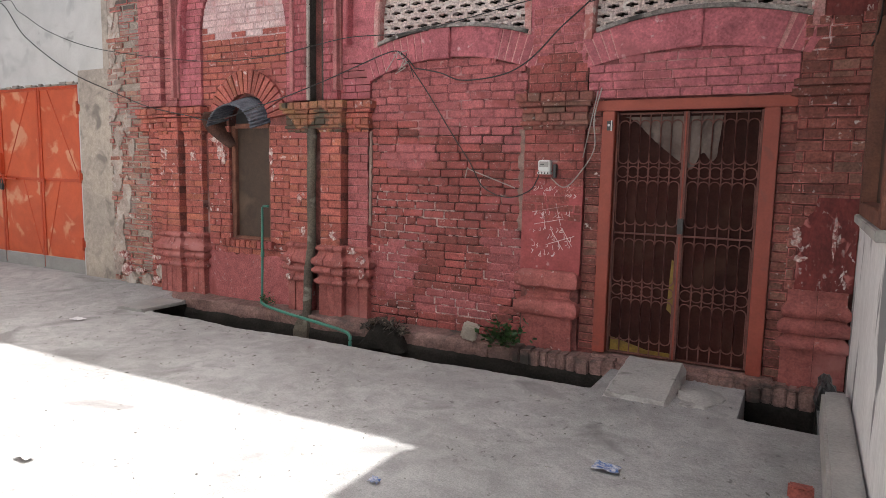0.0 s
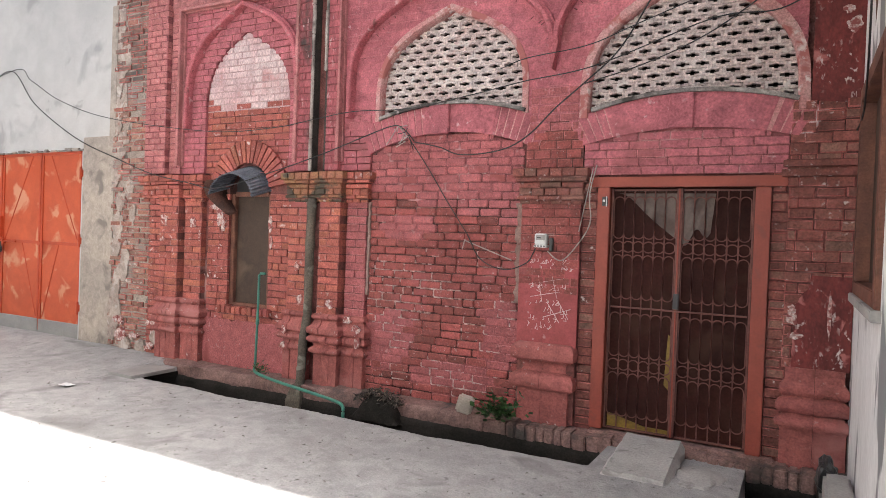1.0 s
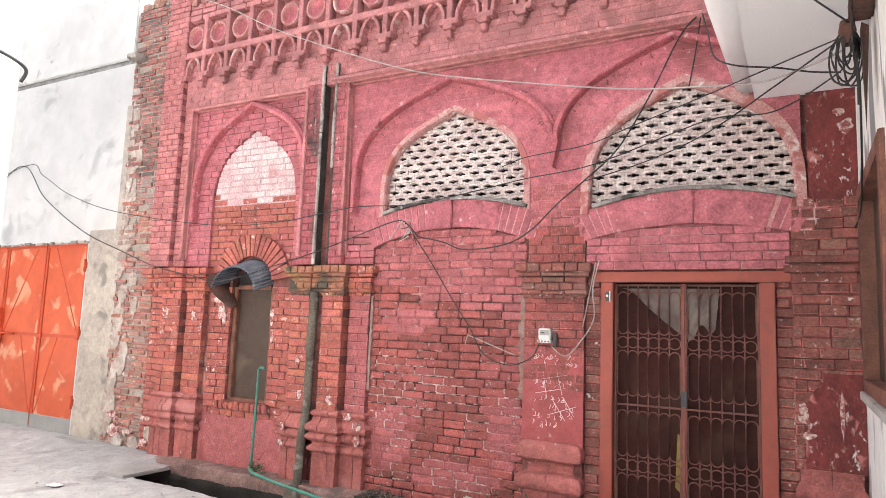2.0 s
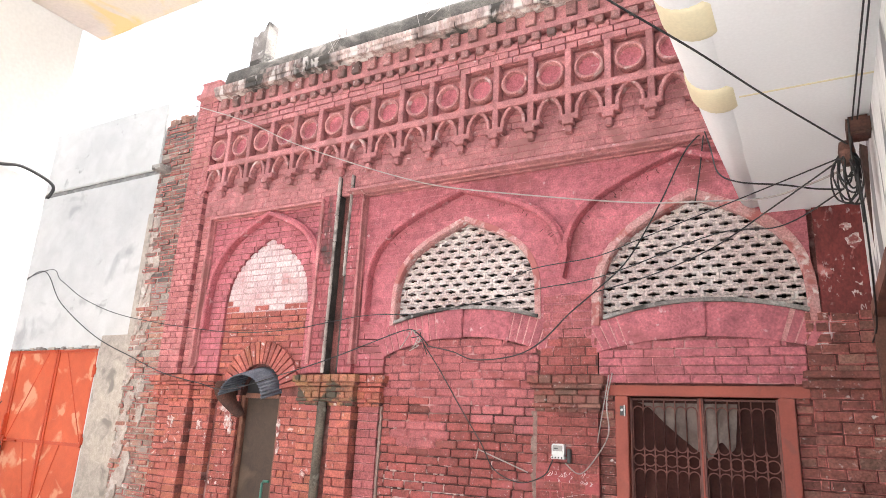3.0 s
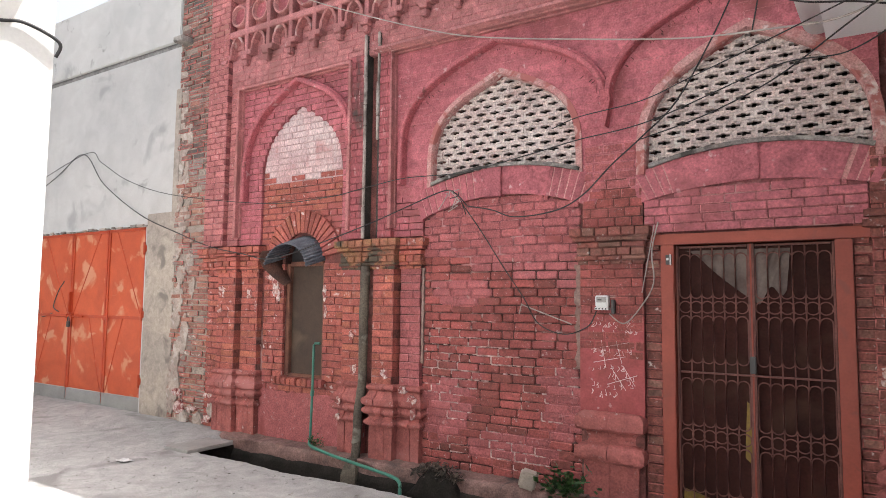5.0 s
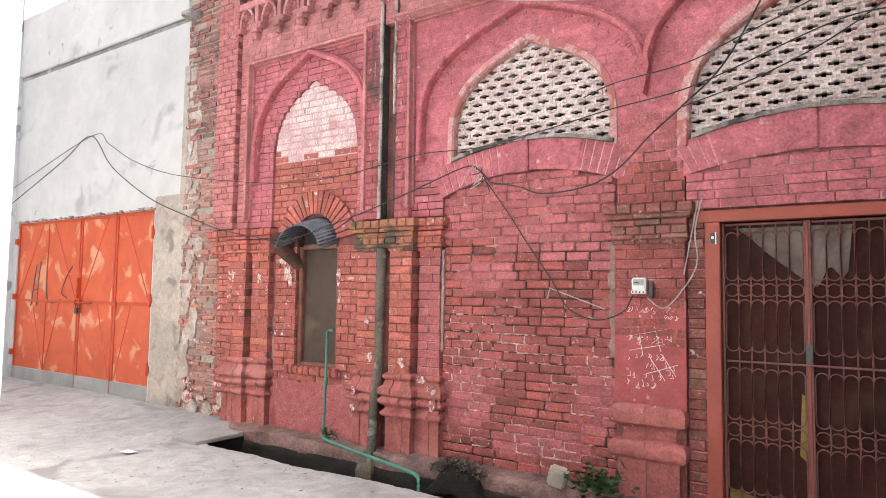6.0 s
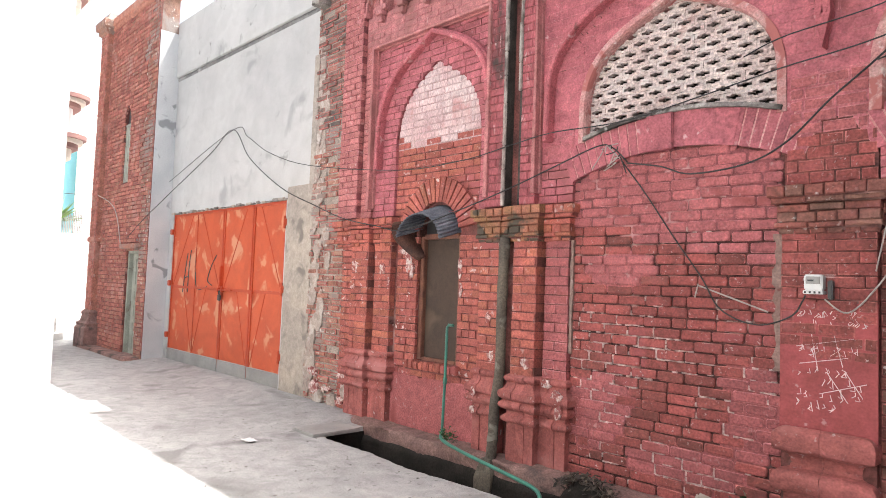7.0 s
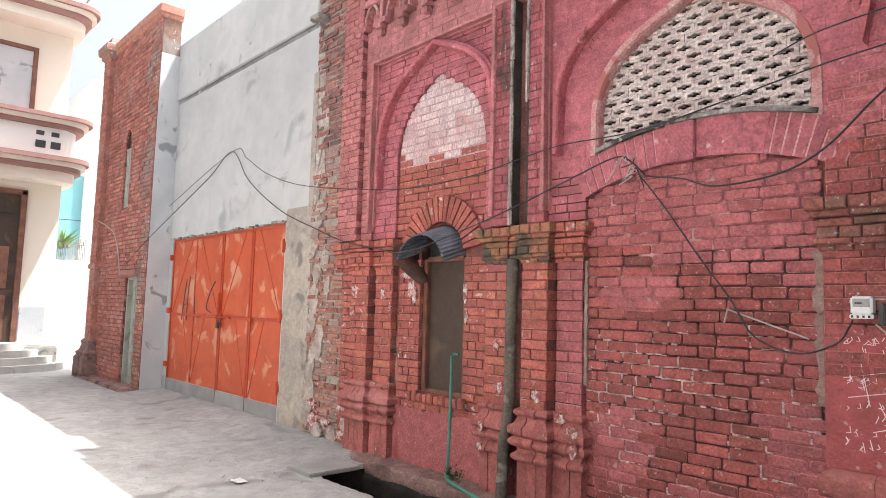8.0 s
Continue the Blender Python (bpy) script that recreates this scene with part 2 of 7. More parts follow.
M_PIPE = surf("mossy_cement_pipe", (0.13, 0.11, 0.085), (0.075, 0.062, 0.05), 4.0, stain=(0.20, 0.19, 0.16), stain_scale=6.0, stain_at=0.6, bump=0.8)
M_GREY = surf("grey_plaster_wall", (0.49, 0.495, 0.49), (0.43, 0.435, 0.435), 0.8, fine_amt=0.05, mid=0.06, mid_scale=4, stain=(0.33, 0.33, 0.335), stain_scale=1.5, stain_at=0.62, stain2=(0.22, 0.22, 0.215), stain2_scale=4.5, stain2_at=0.64, bump=0.4, bump_scale=14, soft=0.1)
M_GREY2 = surf("raw_cement_plaster", (0.42, 0.44, 0.46), (0.52, 0.53, 0.54), 1.4, fine_amt=0.1, stain=(0.24, 0.25, 0.26), stain_scale=3, stain_at=0.6, bump=0.5)
M_CREAM = surf("cream_flaking_plaster", (0.40, 0.35, 0.30), (0.33, 0.29, 0.255), 1.5, fine_amt=0.12, mid=0.18, stain=(0.20, 0.18, 0.16), stain_scale=3, stain_at=0.57, bump=0.7, soft=0.1)
M_GATE = surf("orange_gate_paint", (0.50, 0.085, 0.028), (0.44, 0.07, 0.022), 1.2, fine_amt=0.06, mid=0.08, mid_scale=5, stain=(0.55, 0.24, 0.14), stain_scale=2.6, stain_at=0.565, rough=0.55, bump=0.12, bump_scale=6, distort=1.5, soft=0.07)
M_GATE_TRIM = surf("dark_orange_paint", (0.44, 0.055, 0.016), (0.38, 0.05, 0.016), 3, fine_amt=0.12, rough=0.5, bump=0.15)
M_STEEL = surf("grey_sheet_steel", (0.30, 0.30, 0.29), (0.24, 0.24, 0.235), 3, fine_amt=0.12, rough=0.5, bump=0.2)
M_GROUND = surf("dusty_concrete", (0.35, 0.347, 0.343), (0.285, 0.282, 0.279), 0.7, fine=110, fine_amt=0.2, mid=0.17, mid_scale=6, stain=(0.20, 0.197, 0.193), stain_scale=1.7, stain_at=0.59, stain2=(0.12, 0.117, 0.113), stain2_scale=20, stain2_at=0.60, bump=1.0, bump_scale=30, soft=0.10)
# Mud colour, taken near black to hold the shade of the deep channel.
M_MUD_SHADE = surf("drain_mud_and_shade", (0.016, 0.014, 0.012), (0.028, 0.024, 0.021), 5, rough=0.9, bump=1.0, bump_scale=25)
M_PLINTH = surf("dirty_plinth_brick", (0.29, 0.175, 0.155), (0.21, 0.125, 0.11), 3, islands=0.2, mid=0.28, stain=(0.06, 0.052, 0.047), stain_scale=2.6, stain_at=0.54, bump=1.0, soft=0.12)
M_SLAB = surf("cast_concrete", (0.42, 0.41, 0.39), (0.35, 0.34, 0.325), 2.2, fine_amt=0.12, stain=(0.22, 0.21, 0.20), stain_scale=5, stain_at=0.62, bump=0.6)
M_DOORFRAME = surf("brick_red_gloss_paint", (0.31, 0.060, 0.036), (0.265, 0.050, 0.031), 2, fine_amt=0.08, mid=0.08, stain=(0.22, 0.05, 0.035), stain_scale=5, stain_at=0.62, rough=0.5, bump=0.12)
M_DOOR = surf("dark_brown_door_sheet", (0.045, 0.013, 0.010), (0.030, 0.010, 0.008), 1.5, fine_amt=0.2, mid=0.2, stain=(0.058, 0.026, 0.018), stain_scale=2.5, stain_at=0.58, rough=0.8, bump=0.15, soft=0.12)
M_ROD = surf("brown_painted_iron", (0.20, 0.078, 0.062), (0.14, 0.052, 0.042), 8, fine_amt=0.2, rough=0.6, bump=0.3)
# White cloth coloured grey-brown, as dim as it looks behind the door mesh.
M_CURTAIN = surf("dimmed_white_curtain", (0.17, 0.135, 0.12), (0.11, 0.082, 0.072), 5, fine_amt=0.1, rough=0.95, bump=0.2)
M_BOARD = surf("brown_window_board", (0.055, 0.033, 0.022), (0.042, 0.025, 0.017), 1.2, fine_amt=0.12, mid=0.15, stain=(0.10, 0.068, 0.045), stain_scale=2.6, stain_at=0.6, rough=0.7, bump=0.15, soft=0.12)
M_WOOD = surf("old_window_wood", (0.20, 0.085, 0.055), (0.13, 0.055, 0.04), 6, fine_amt=0.2, rough=0.75, bump=0.5)
M_TIN = surf("corrugated_tin", (0.15, 0.165, 0.195), (0.095, 0.105, 0.13), 6, fine_amt=0.2, mid=0.2, stain=(0.07, 0.062, 0.066), stain_scale=5, stain_at=0.60, rough=0.6, metal=0.2, bump=0.2, soft=0.2)
M_RUST = surf("rusty_tin", (0.12, 0.05, 0.035), (0.07, 0.035, 0.028), 8, fine_amt=0.3, rough=0.8, bump=0.5)
M_GREENPIPE = surf("green_plastic_pipe", (0.05, 0.22, 0.165), (0.04, 0.17, 0.13), 5, fine_amt=0.12, rough=0.45, bump=0.05)
M_CABLE = surf("black_cable", (0.018, 0.018, 0.02), (0.03, 0.03, 0.03), 20, fine_amt=0.1, rough=0.6, bump=0.0)
M_CABLE_PALE = surf("pale_cable", (0.42, 0.38, 0.35), (0.34, 0.30, 0.28), 10, fine_amt=0.1, rough=0.6, bump=0.0)
M_WHITEWALL = surf("whitewashed_wall", (0.83, 0.835, 0.83), (0.78, 0.785, 0.785), 1.2, fine_amt=0.08, mid=0.08, stain=(0.26, 0.265, 0.275), stain_scale=2.6, stain_at=0.545, bump=0.5, bump_scale=18, soft=0.05, stretch=0.35)
M_SOFFIT = surf("white_soffit_paint", (0.83, 0.83, 0.83), (0.79, 0.79, 0.795), 1.0, fine_amt=0.03, bump=0.15, bump_scale=10)
M_YELLOW = surf("pale_yellow_paint", (0.76, 0.68, 0.47), (0.72, 0.64, 0.44), 2, fine_amt=0.05, bump=0.1)
M_SOFFIT_Y = surf("stained_yellow_soffit", (0.70, 0.60, 0.46), (0.64, 0.55, 0.50), 3, fine_amt=0.05, stain=(0.72, 0.54, 0.26), stain_scale=2.5, stain_at=0.5, bump=0.2)
M_REDPLASTER = surf("dark_red_plaster", (0.19, 0.035, 0.033), (0.14, 0.028, 0.026), 3, mid=0.25, fine_amt=0.2, stain=(0.42, 0.15, 0.14), stain_scale=7, stain_at=0.60, stain2=WHITE, stain2_scale=30, stain2_at=0.575, bump=0.8, stretch=0.6)
M_WHITE = surf("white_plastic", (0.72, 0.73, 0.72), (0.68, 0.69, 0.68), 5, fine_amt=0.04, rough=0.4, bump=0.0)
M_DARK = surf("dark_plastic", (0.04, 0.04, 0.042), (0.05, 0.05, 0.05), 5, fine_amt=0.1, rough=0.4, bump=0.0)
M_CHALK = surf("chalk", (0.80, 0.70, 0.70), (0.68, 0.54, 0.55), 30, fine_amt=0.15, bump=0.0)
M_LEAF = surf("green_leaf", (0.045, 0.11, 0.03), (0.03, 0.075, 0.022), 8, islands=0.3, fine_amt=0.1, rough=0.5, bump=0.0)
M_AGAVE = surf("pale_agave_leaf", (0.20, 0.30, 0.10), (0.13, 0.22, 0.08), 4, islands=0.25, fine_amt=0.1, rough=0.5, bump=0.0)
M_PAPER = surf("white_paper_scrap", (0.62, 0.62, 0.62), (0.52, 0.53, 0.55), 12, fine_amt=0.1, bump=0.1)
M_BLUE = surf("blue_wrapper", (0.05, 0.12, 0.34), (0.5, 0.52, 0.56), 45, fine_amt=0.1, rough=0.4, bump=0.0)
M_YELLOWSHEET = surf("yellow_plastic_sheet", (0.24, 0.155, 0.018), (0.16, 0.10, 0.014), 9, fine_amt=0.2, rough=0.5, bump=0.3)
M_HOUSE = surf("cream_house_paint", (0.72, 0.64, 0.55), (0.68, 0.60, 0.52), 0.7, fine_amt=0.04, bump=0.1)
M_HOUSE_TRIM = surf("dusty_red_trim", (0.31, 0.17, 0.15), (0.27, 0.145, 0.13), 2, fine_amt=0.08, bump=0.1)
M_HOUSE_WHITE = surf("white_house_paint", (0.76, 0.75, 0.73), (0.72, 0.71, 0.69), 0.8, fine_amt=0.04, bump=0.1)
M_BLUEWALL = surf("turquoise_wall", (0.16, 0.38, 0.44), (0.14, 0.33, 0.39), 0.6, fine_amt=0.05, bump=0.1)
M_ROUGHSTONE = surf("rubble_plinth", (0.36, 0.34, 0.32), (0.24, 0.225, 0.21), 4, fine_amt=0.25, stain=(0.14, 0.13, 0.12), stain_scale=6, stain_at=0.58, bump=1.0)
M_GREENWOOD = surf("faded_green_wood", (0.36, 0.38, 0.33), (0.26, 0.28, 0.24), 5, fine_amt=0.15, stain=(0.16, 0.13, 0.10), stain_scale=5, stain_at=0.62, bump=0.4)
M_TOWER = surf("tower_brick", (0.39, 0.150, 0.115), (0.30, 0.112, 0.088), 2.0, islands=0.28, mid=0.25, spread=(0.37, 0.18, 0.13), stain=(0.40, 0.24, 0.205), stain_scale=1.3, stain_at=0.55, stain2=(0.55, 0.48, 0.45), stain2_scale=14, stain2_at=0.62, bump=0.9, soft=0.14)
# Lack of light inside the added room, put into its colour.
M_ROOM = surf("unlit_room_dark", (0.10, 0.09, 0.08), (0.08, 0.07, 0.065), 2, fine_amt=0.1, bump=0.1)


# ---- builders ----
for dull in (M_MUD_SHADE, M_DOOR, M_ROOM):
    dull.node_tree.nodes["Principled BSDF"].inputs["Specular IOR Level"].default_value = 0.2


class MB:
    """A mesh in the making: points and faces."""

    def __init__(self):
        self.v, self.f, self.weld = [], [], False

    def add(self, pts, faces):
        n = len(self.v)
        self.v.extend(tuple(p) for p in pts)
        self.f.extend(tuple(n + i for i in fc) for fc in faces)
        return self

    def box(self, x0, x1, y0, y1, z0, z1, c=0.0):
        if c <= 0:
            return self.add([(x, y, z) for x in (x0, x1) for y in (y0, y1) for z in (z0, z1)],
                            [(0, 1, 3, 2), (4, 6, 7, 5), (0, 4, 5, 1), (2, 3, 7, 6), (0, 2, 6, 4), (1, 5, 7, 3)])
        bm = bmesh.new()
        bmesh.ops.create_cube(bm, size=1, matrix=Matrix.Translation(((x0 + x1) / 2, (y0 + y1) / 2, (z0 + z1) / 2)) @ Matrix.Diagonal((x1 - x0, y1 - y0, z1 - z0, 1)))
        bmesh.ops.bevel(bm, geom=bm.edges[:], offset=c, segments=2, affect="EDGES")
        self.take(bm)
        return self

    def take(self, bm):
        bm.verts.index_update()
        self.add([v.co[:] for v in bm.verts], [[v.index for v in f.verts] for f in bm.faces])
        bm.free()
        return self

    def brick(self, x0, x1, z0, z1, y, dep, c=0.006, jit=0.0, rnd=random):
        """A brick seen from the front (-y), with a worn front edge."""
        def j():
            return rnd.uniform(-jit, jit)
        a = [(x0 + c + j(), y, z0 + c + j()), (x1 - c + j(), y, z0 + c + j()), (x1 - c + j(), y, z1 - c + j()), (x0 + c + j(), y, z1 - c + j())]
        b = [(x, y + c, z) for x, z in ((x0, z0), (x1, z0), (x1, z1), (x0, z1))]
        d = [(x, y + dep, z) for x, z in ((x0, z0), (x1, z0), (x1, z1), (x0, z1))]
        fs = [(0, 1, 2, 3)] + [(4 + i, 4 + (i + 1) % 4, (i + 1) % 4, i) for i in range(4)] + [(8 + i, 8 + (i + 1) % 4, 4 + (i + 1) % 4, 4 + i) for i in range(4)]
        return self.add(a + b + d, fs)

    def moulded(self, x0, x1, y, back, profile):
        """A moulding that goes round the front and both ends of a block; profile: (how far proud, height) from the bottom up."""
        pts, fs = [], []
        for p, z in profile:
            pts += [(x0 - p, back, z), (x0 - p, y - p, z), (x1 + p, y - p, z), (x1 + p, back, z)]
        for k in range(len(profile) - 1):
            fs += [(4 * k + i, 4 * k + i + 1, 4 * k + 5 + i, 4 * k + 4 + i) for i in range(3)]
        n = 4 * (len(profile) - 1)
        fs += [(3, 2, 1, 0), (n, n + 1, n + 2, n + 3)]
        return self.add(pts, fs)

    def sweep(self, path, prof, closed=False):
        """Sweeps a profile of (along the side, along y) through a path in the x-z plane."""
        n, m = len(path), len(prof)
        pts = []
        for i, (x, z) in enumerate(path):
            a, b = path[(i - 1) % n if closed else max(i - 1, 0)], path[(i + 1) % n if closed else min(i + 1, n - 1)]
            d = Vector((b[0] - a[0], b[1] - a[1])).normalized()
            pts += [(x - d.y * s, y, z + d.x * s) for s, y in prof]
        fs = []
        for i in range(n if closed else n - 1):
            k = (i + 1) % n
            fs += [(i * m + j, k * m + j, k * m + (j + 1) % m, i * m + (j + 1) % m) for j in range(m)]
        if not closed:
            fs += [tuple(range(m)), tuple((n - 1) * m + j for j in reversed(range(m)))]
        return self.add(pts, fs)

    def tube(self, path, r, sides=6, ends=True, closed=False):
        pts, fs, n = [], [], len(path)
        path = [Vector(p) for p in path]
        for i, p in enumerate(path):
            if closed:
                d = (path[(i + 1) % n] - path[i - 1]).normalized()
            else:
                d = (path[min(i + 1, n - 1)] - path[max(i - 1, 0)]).normalized()
            u = d.cross(Vector((0, 0, 1)) if abs(d.z) < 0.9 else Vector((0, 1, 0))).normalized()
            w = d.cross(u)
            rr = r[i] if isinstance(r, (list, tuple)) else r
            pts += [p + rr * (math.cos(k * math.tau / sides) * u + math.sin(k * math.tau / sides) * w) for k in range(sides)]
        for i in range(n if closed else n - 1):
            q = (i + 1) % n
            fs += [(i * sides + k, i * sides + (k + 1) % sides, q * sides + (k + 1) % sides, q * sides + k) for k in range(sides)]
        if ends and not closed:
            fs += [tuple(reversed(range(sides))), tuple((n - 1) * sides + k for k in range(sides))]
        return self.add(pts, fs)

    def prism(self, poly, y0, y1):
        """A flat shape in x and z, pulled from y0 to y1."""
        n = len(poly)
        return self.add([(x, y0, z) for x, z in poly] + [(x, y1, z) for x, z in poly],
                        [tuple(range(n)), tuple(reversed(range(n, 2 * n)))] + [(i, n + i, n + (i + 1) % n, (i + 1) % n) for i in range(n)])

    def mesh(self, name, mat=None, smooth=False):
        me = bpy.data.meshes.new(name)
        me.from_pydata(self.v, [], self.f)
        bm = bmesh.new()
        bm.from_mesh(me)
        if self.weld:
            bmesh.ops.remove_doubles(bm, verts=bm.verts, dist=1e-5)
        bmesh.ops.recalc_face_normals(bm, faces=bm.faces)
        bm.to_mesh(me)
        bm.free()
        if mat:
            me.materials.append(mat)
        if smooth:
            me.shade_smooth()
        return me


def part(name, mb, mat, parent=None, label="", smooth=False, kind=""):
    """One mesh, in world places, under a thing or a part."""
    ob = new(name, mb if isinstance(mb, bpy.types.Mesh) else mb.mesh(name, mat, smooth))
    if parent is not None:
        ob.parent = parent
        ob.matrix_parent_inverse = parent_inverse(parent)
    return tagged(ob, label, kind=kind)


def parent_inverse(parent):
    """Parts are built in world places: undo the place of the thing at the top."""
    return Matrix.Translation(-Vector(parent.location)) if parent.parent is None else Matrix.Identity(4)


def thing(name, at, label, category, group="", kind=""):
    ob = new(name)
    ob.empty_display_size = 0.1
    ob.location = at
    return tagged(ob, label, category, group, kind)


def solid(name, mb, mat, label, category="", group="", kind="", smooth=False):
    return tagged(part(name, mb, mat, smooth=smooth), label, category, group, kind)


def bez(p0, p1, p2, p3, n):
    return [tuple((1 - t) ** 3 * a + 3 * (1 - t) ** 2 * t * b + 3 * (1 - t) * t * t * c + t ** 3 * d for a, b, c, d in zip(p0, p1, p2, p3)) for t in (i / n for i in range(n + 1))]


def pointed(xl, zl, xa, za, xr, zr, n=14):
    """The line of a flat pointed arch, from the left springing over the tip to the right one."""
    left = bez((xl, zl), (xl + 0.02, zl + 0.60 * (za - zl)), (xa - 0.50 * (xa - xl), za - 0.22 * (za - zl)), (xa, za), n)
    right = bez((xa, za), (xa + 0.50 * (xr - xa), za - 0.22 * (za - zr)), (xr - 0.02, zr + 0.60 * (za - zr)), (xr, zr), n)
    return left + right[1:]


def smooth_line(pts, n=8):
    """A line through a few points, rounded."""
    pts = [Vector(p) for p in pts]
    out = []
    for i in range(len(pts) - 1):
        a, b, c, d = pts[max(i - 1, 0)], pts[i], pts[i + 1], pts[min(i + 2, len(pts) - 1)]
        for k in range(n):
            t = k / n
            out.append(0.5 * (2 * b + (c - a) * t + (2 * a - 5 * b + 4 * c - d) * t * t + (3 * b - a - 3 * c + d) * t ** 3))
    return out + [pts[-1]]


def line_at(pts):
    xs, zs = [p[0] for p in pts], [p[1] for p in pts]
    return lambda x: float(np.interp(x, xs, zs))


def pierced(mb, x0, x1, z0, z1, y0, y1, holes):
    """A wall with openings through it; holes: (from x, to x, lower line, upper line)."""
    mb.weld = True
    cuts = {x0, x1}
    for a, b, lo, hi in holes:
        cuts.update(a + (b - a) * i / 28 for i in range(29))
    cuts = sorted(cuts)
    for xa, xb in zip(cuts, cuts[1:]):
        xm = (xa + xb) / 2
        here = sorted((h for h in holes if h[0] < xm < h[1]), key=lambda h: h[2](xm))
        lows = [lambda x: z0] + [h[3] for h in here]
        tops = [h[2] for h in here] + [lambda x: z1]
        for lo, hi in zip(lows, tops):
            for y, flip in ((y0, 1), (y1, -1)):
                mb.add([(xa, y, lo(xa)), (xb, y, lo(xb)), (xb, y, hi(xb)), (xa, y, hi(xa))][::flip], [(0, 1, 2, 3)])
            for g in (lo, hi):
                mb.add([(xa, y0, g(xa)), (xb, y0, g(xb)), (xb, y1, g(xb)), (xa, y1, g(xa))], [(0, 1, 2, 3)])
    for x in (x0, x1):
        mb.add([(x, y0, z0), (x, y1, z0), (x, y1, z1), (x, y0, z1)], [(0, 1, 2, 3)])
    for a, b, lo, hi in holes:
        for x in (a, b):
            if x0 < x < x1 and hi(x) - lo(x) > 0.01:
                mb.add([(x, y0, lo(x)), (x, y1, lo(x)), (x, y1, hi(x)), (x, y0, hi(x))], [(0, 1, 2, 3)])
    return mb


def courses(x0, x1, z0, z1, keep=None, course=0.076, length=0.245, joint=0.011, rnd=random, rough=0.0):
    """The bricks of a wall in running bond, as (x0, x1, z0, z1); keep(x, z) says where the wall is."""
    out, k, z = [], 0, z0
    n = max(1, round((z1 - z0) / course))
    course = (z1 - z0) / n
    for k in range(n):
        za, zb = z0 + k * course + joint / 2, z0 + (k + 1) * course - joint / 2
        zm = (za + zb) / 2
        spans, run = [], None
        if keep is None:
            spans = [(x0, x1)]
        else:
            x = x0
            while x <= x1 + 1e-6:
                if keep(x, zm):
                    run = x if run is None else run
                elif run is not None:
                    spans.append((run, x))
                    run = None
                x += 0.01
            if run is not None:
                spans.append((run, x1))
        for a, b in spans:
            x = a - (length * 0.5 if k % 2 else 0.0) - rnd.uniform(0, 0.03)
            while x < b:
                ln = length * rnd.uniform(0.92, 1.08) if rnd.random() > 0.08 else length * 0.5
                xa, xb = max(x, a) + joint / 2, min(x + ln, b) - joint / 2
                if xb - xa > 0.03:
                    s = rough
                    dz = s * 4.0 * noise.noise((xa * 1.1, z0 + k * 0.11, 0.5))
                    out.append((xa + rnd.uniform(-s, s), xb + rnd.uniform(-s, s), za + dz + rnd.uniform(-s, s), zb + dz + rnd.uniform(-s, s)))
                x += ln
    return out


def brickwork(name, mat, parent, spans, y, dep, jit=0.003, rnd=random, c=0.006, wave=0.004, label=""):
    mb = MB()
    for a, b, za, zb in spans:
        mb.brick(a, b, za, zb, y + rnd.uniform(-wave, wave), dep, c, jit, rnd)
    me = mb.mesh(name, mat)
    worn_highlit_edges(me, mat)
    return part(name, me, None, parent, label, kind="stuff")


def worn_highlit_edges(me, mat):
    """Chipped arrises with a pale highlight painted in: four bevel faces of each brick."""
    me.materials.append(M_EDGE_PINK if mat in (M_PINK, M_FRIEZE, M_FADED) else mat if mat in (M_NICHE, M_CORNICE, M_BLACK) else M_EDGE_PINK if mat == M_REDPINK else mat if mat == M_SOOTPINK else M_EDGE)
    for i, p in enumerate(me.polygons):
        p.material_index = 1 if i % 9 in (1, 2, 3, 4) else 0


def blotch(x, z, rx, rz, seed, n=26):
    """The outline of an irregular patch."""
    out = []
    for i in range(n):
        t = math.tau * i / n
        k = 1 + 0.45 * noise.noise((math.cos(t) * 1.6, math.sin(t) * 1.6, seed * 3.7)) + 0.22 * noise.noise((math.cos(t) * 5, math.sin(t) * 5, seed * 1.3))
        out.append((x + rx * k * math.cos(t), z + rz * k * math.sin(t)))
    return out


# ---- ground: one sheet with the open drain along the facade ----
GROUND = -0.15
rng = random.Random(5)


def wavy(x, s=1.3, a=0.05):
    return a * (noise.noise((x * s, 7.3, 0.0)) + 0.5 * noise.noise((x * s * 3.7, 2.1, 0.0)) + 0.4 * noise.noise((x * s * 11, 5.1, 0.0)))


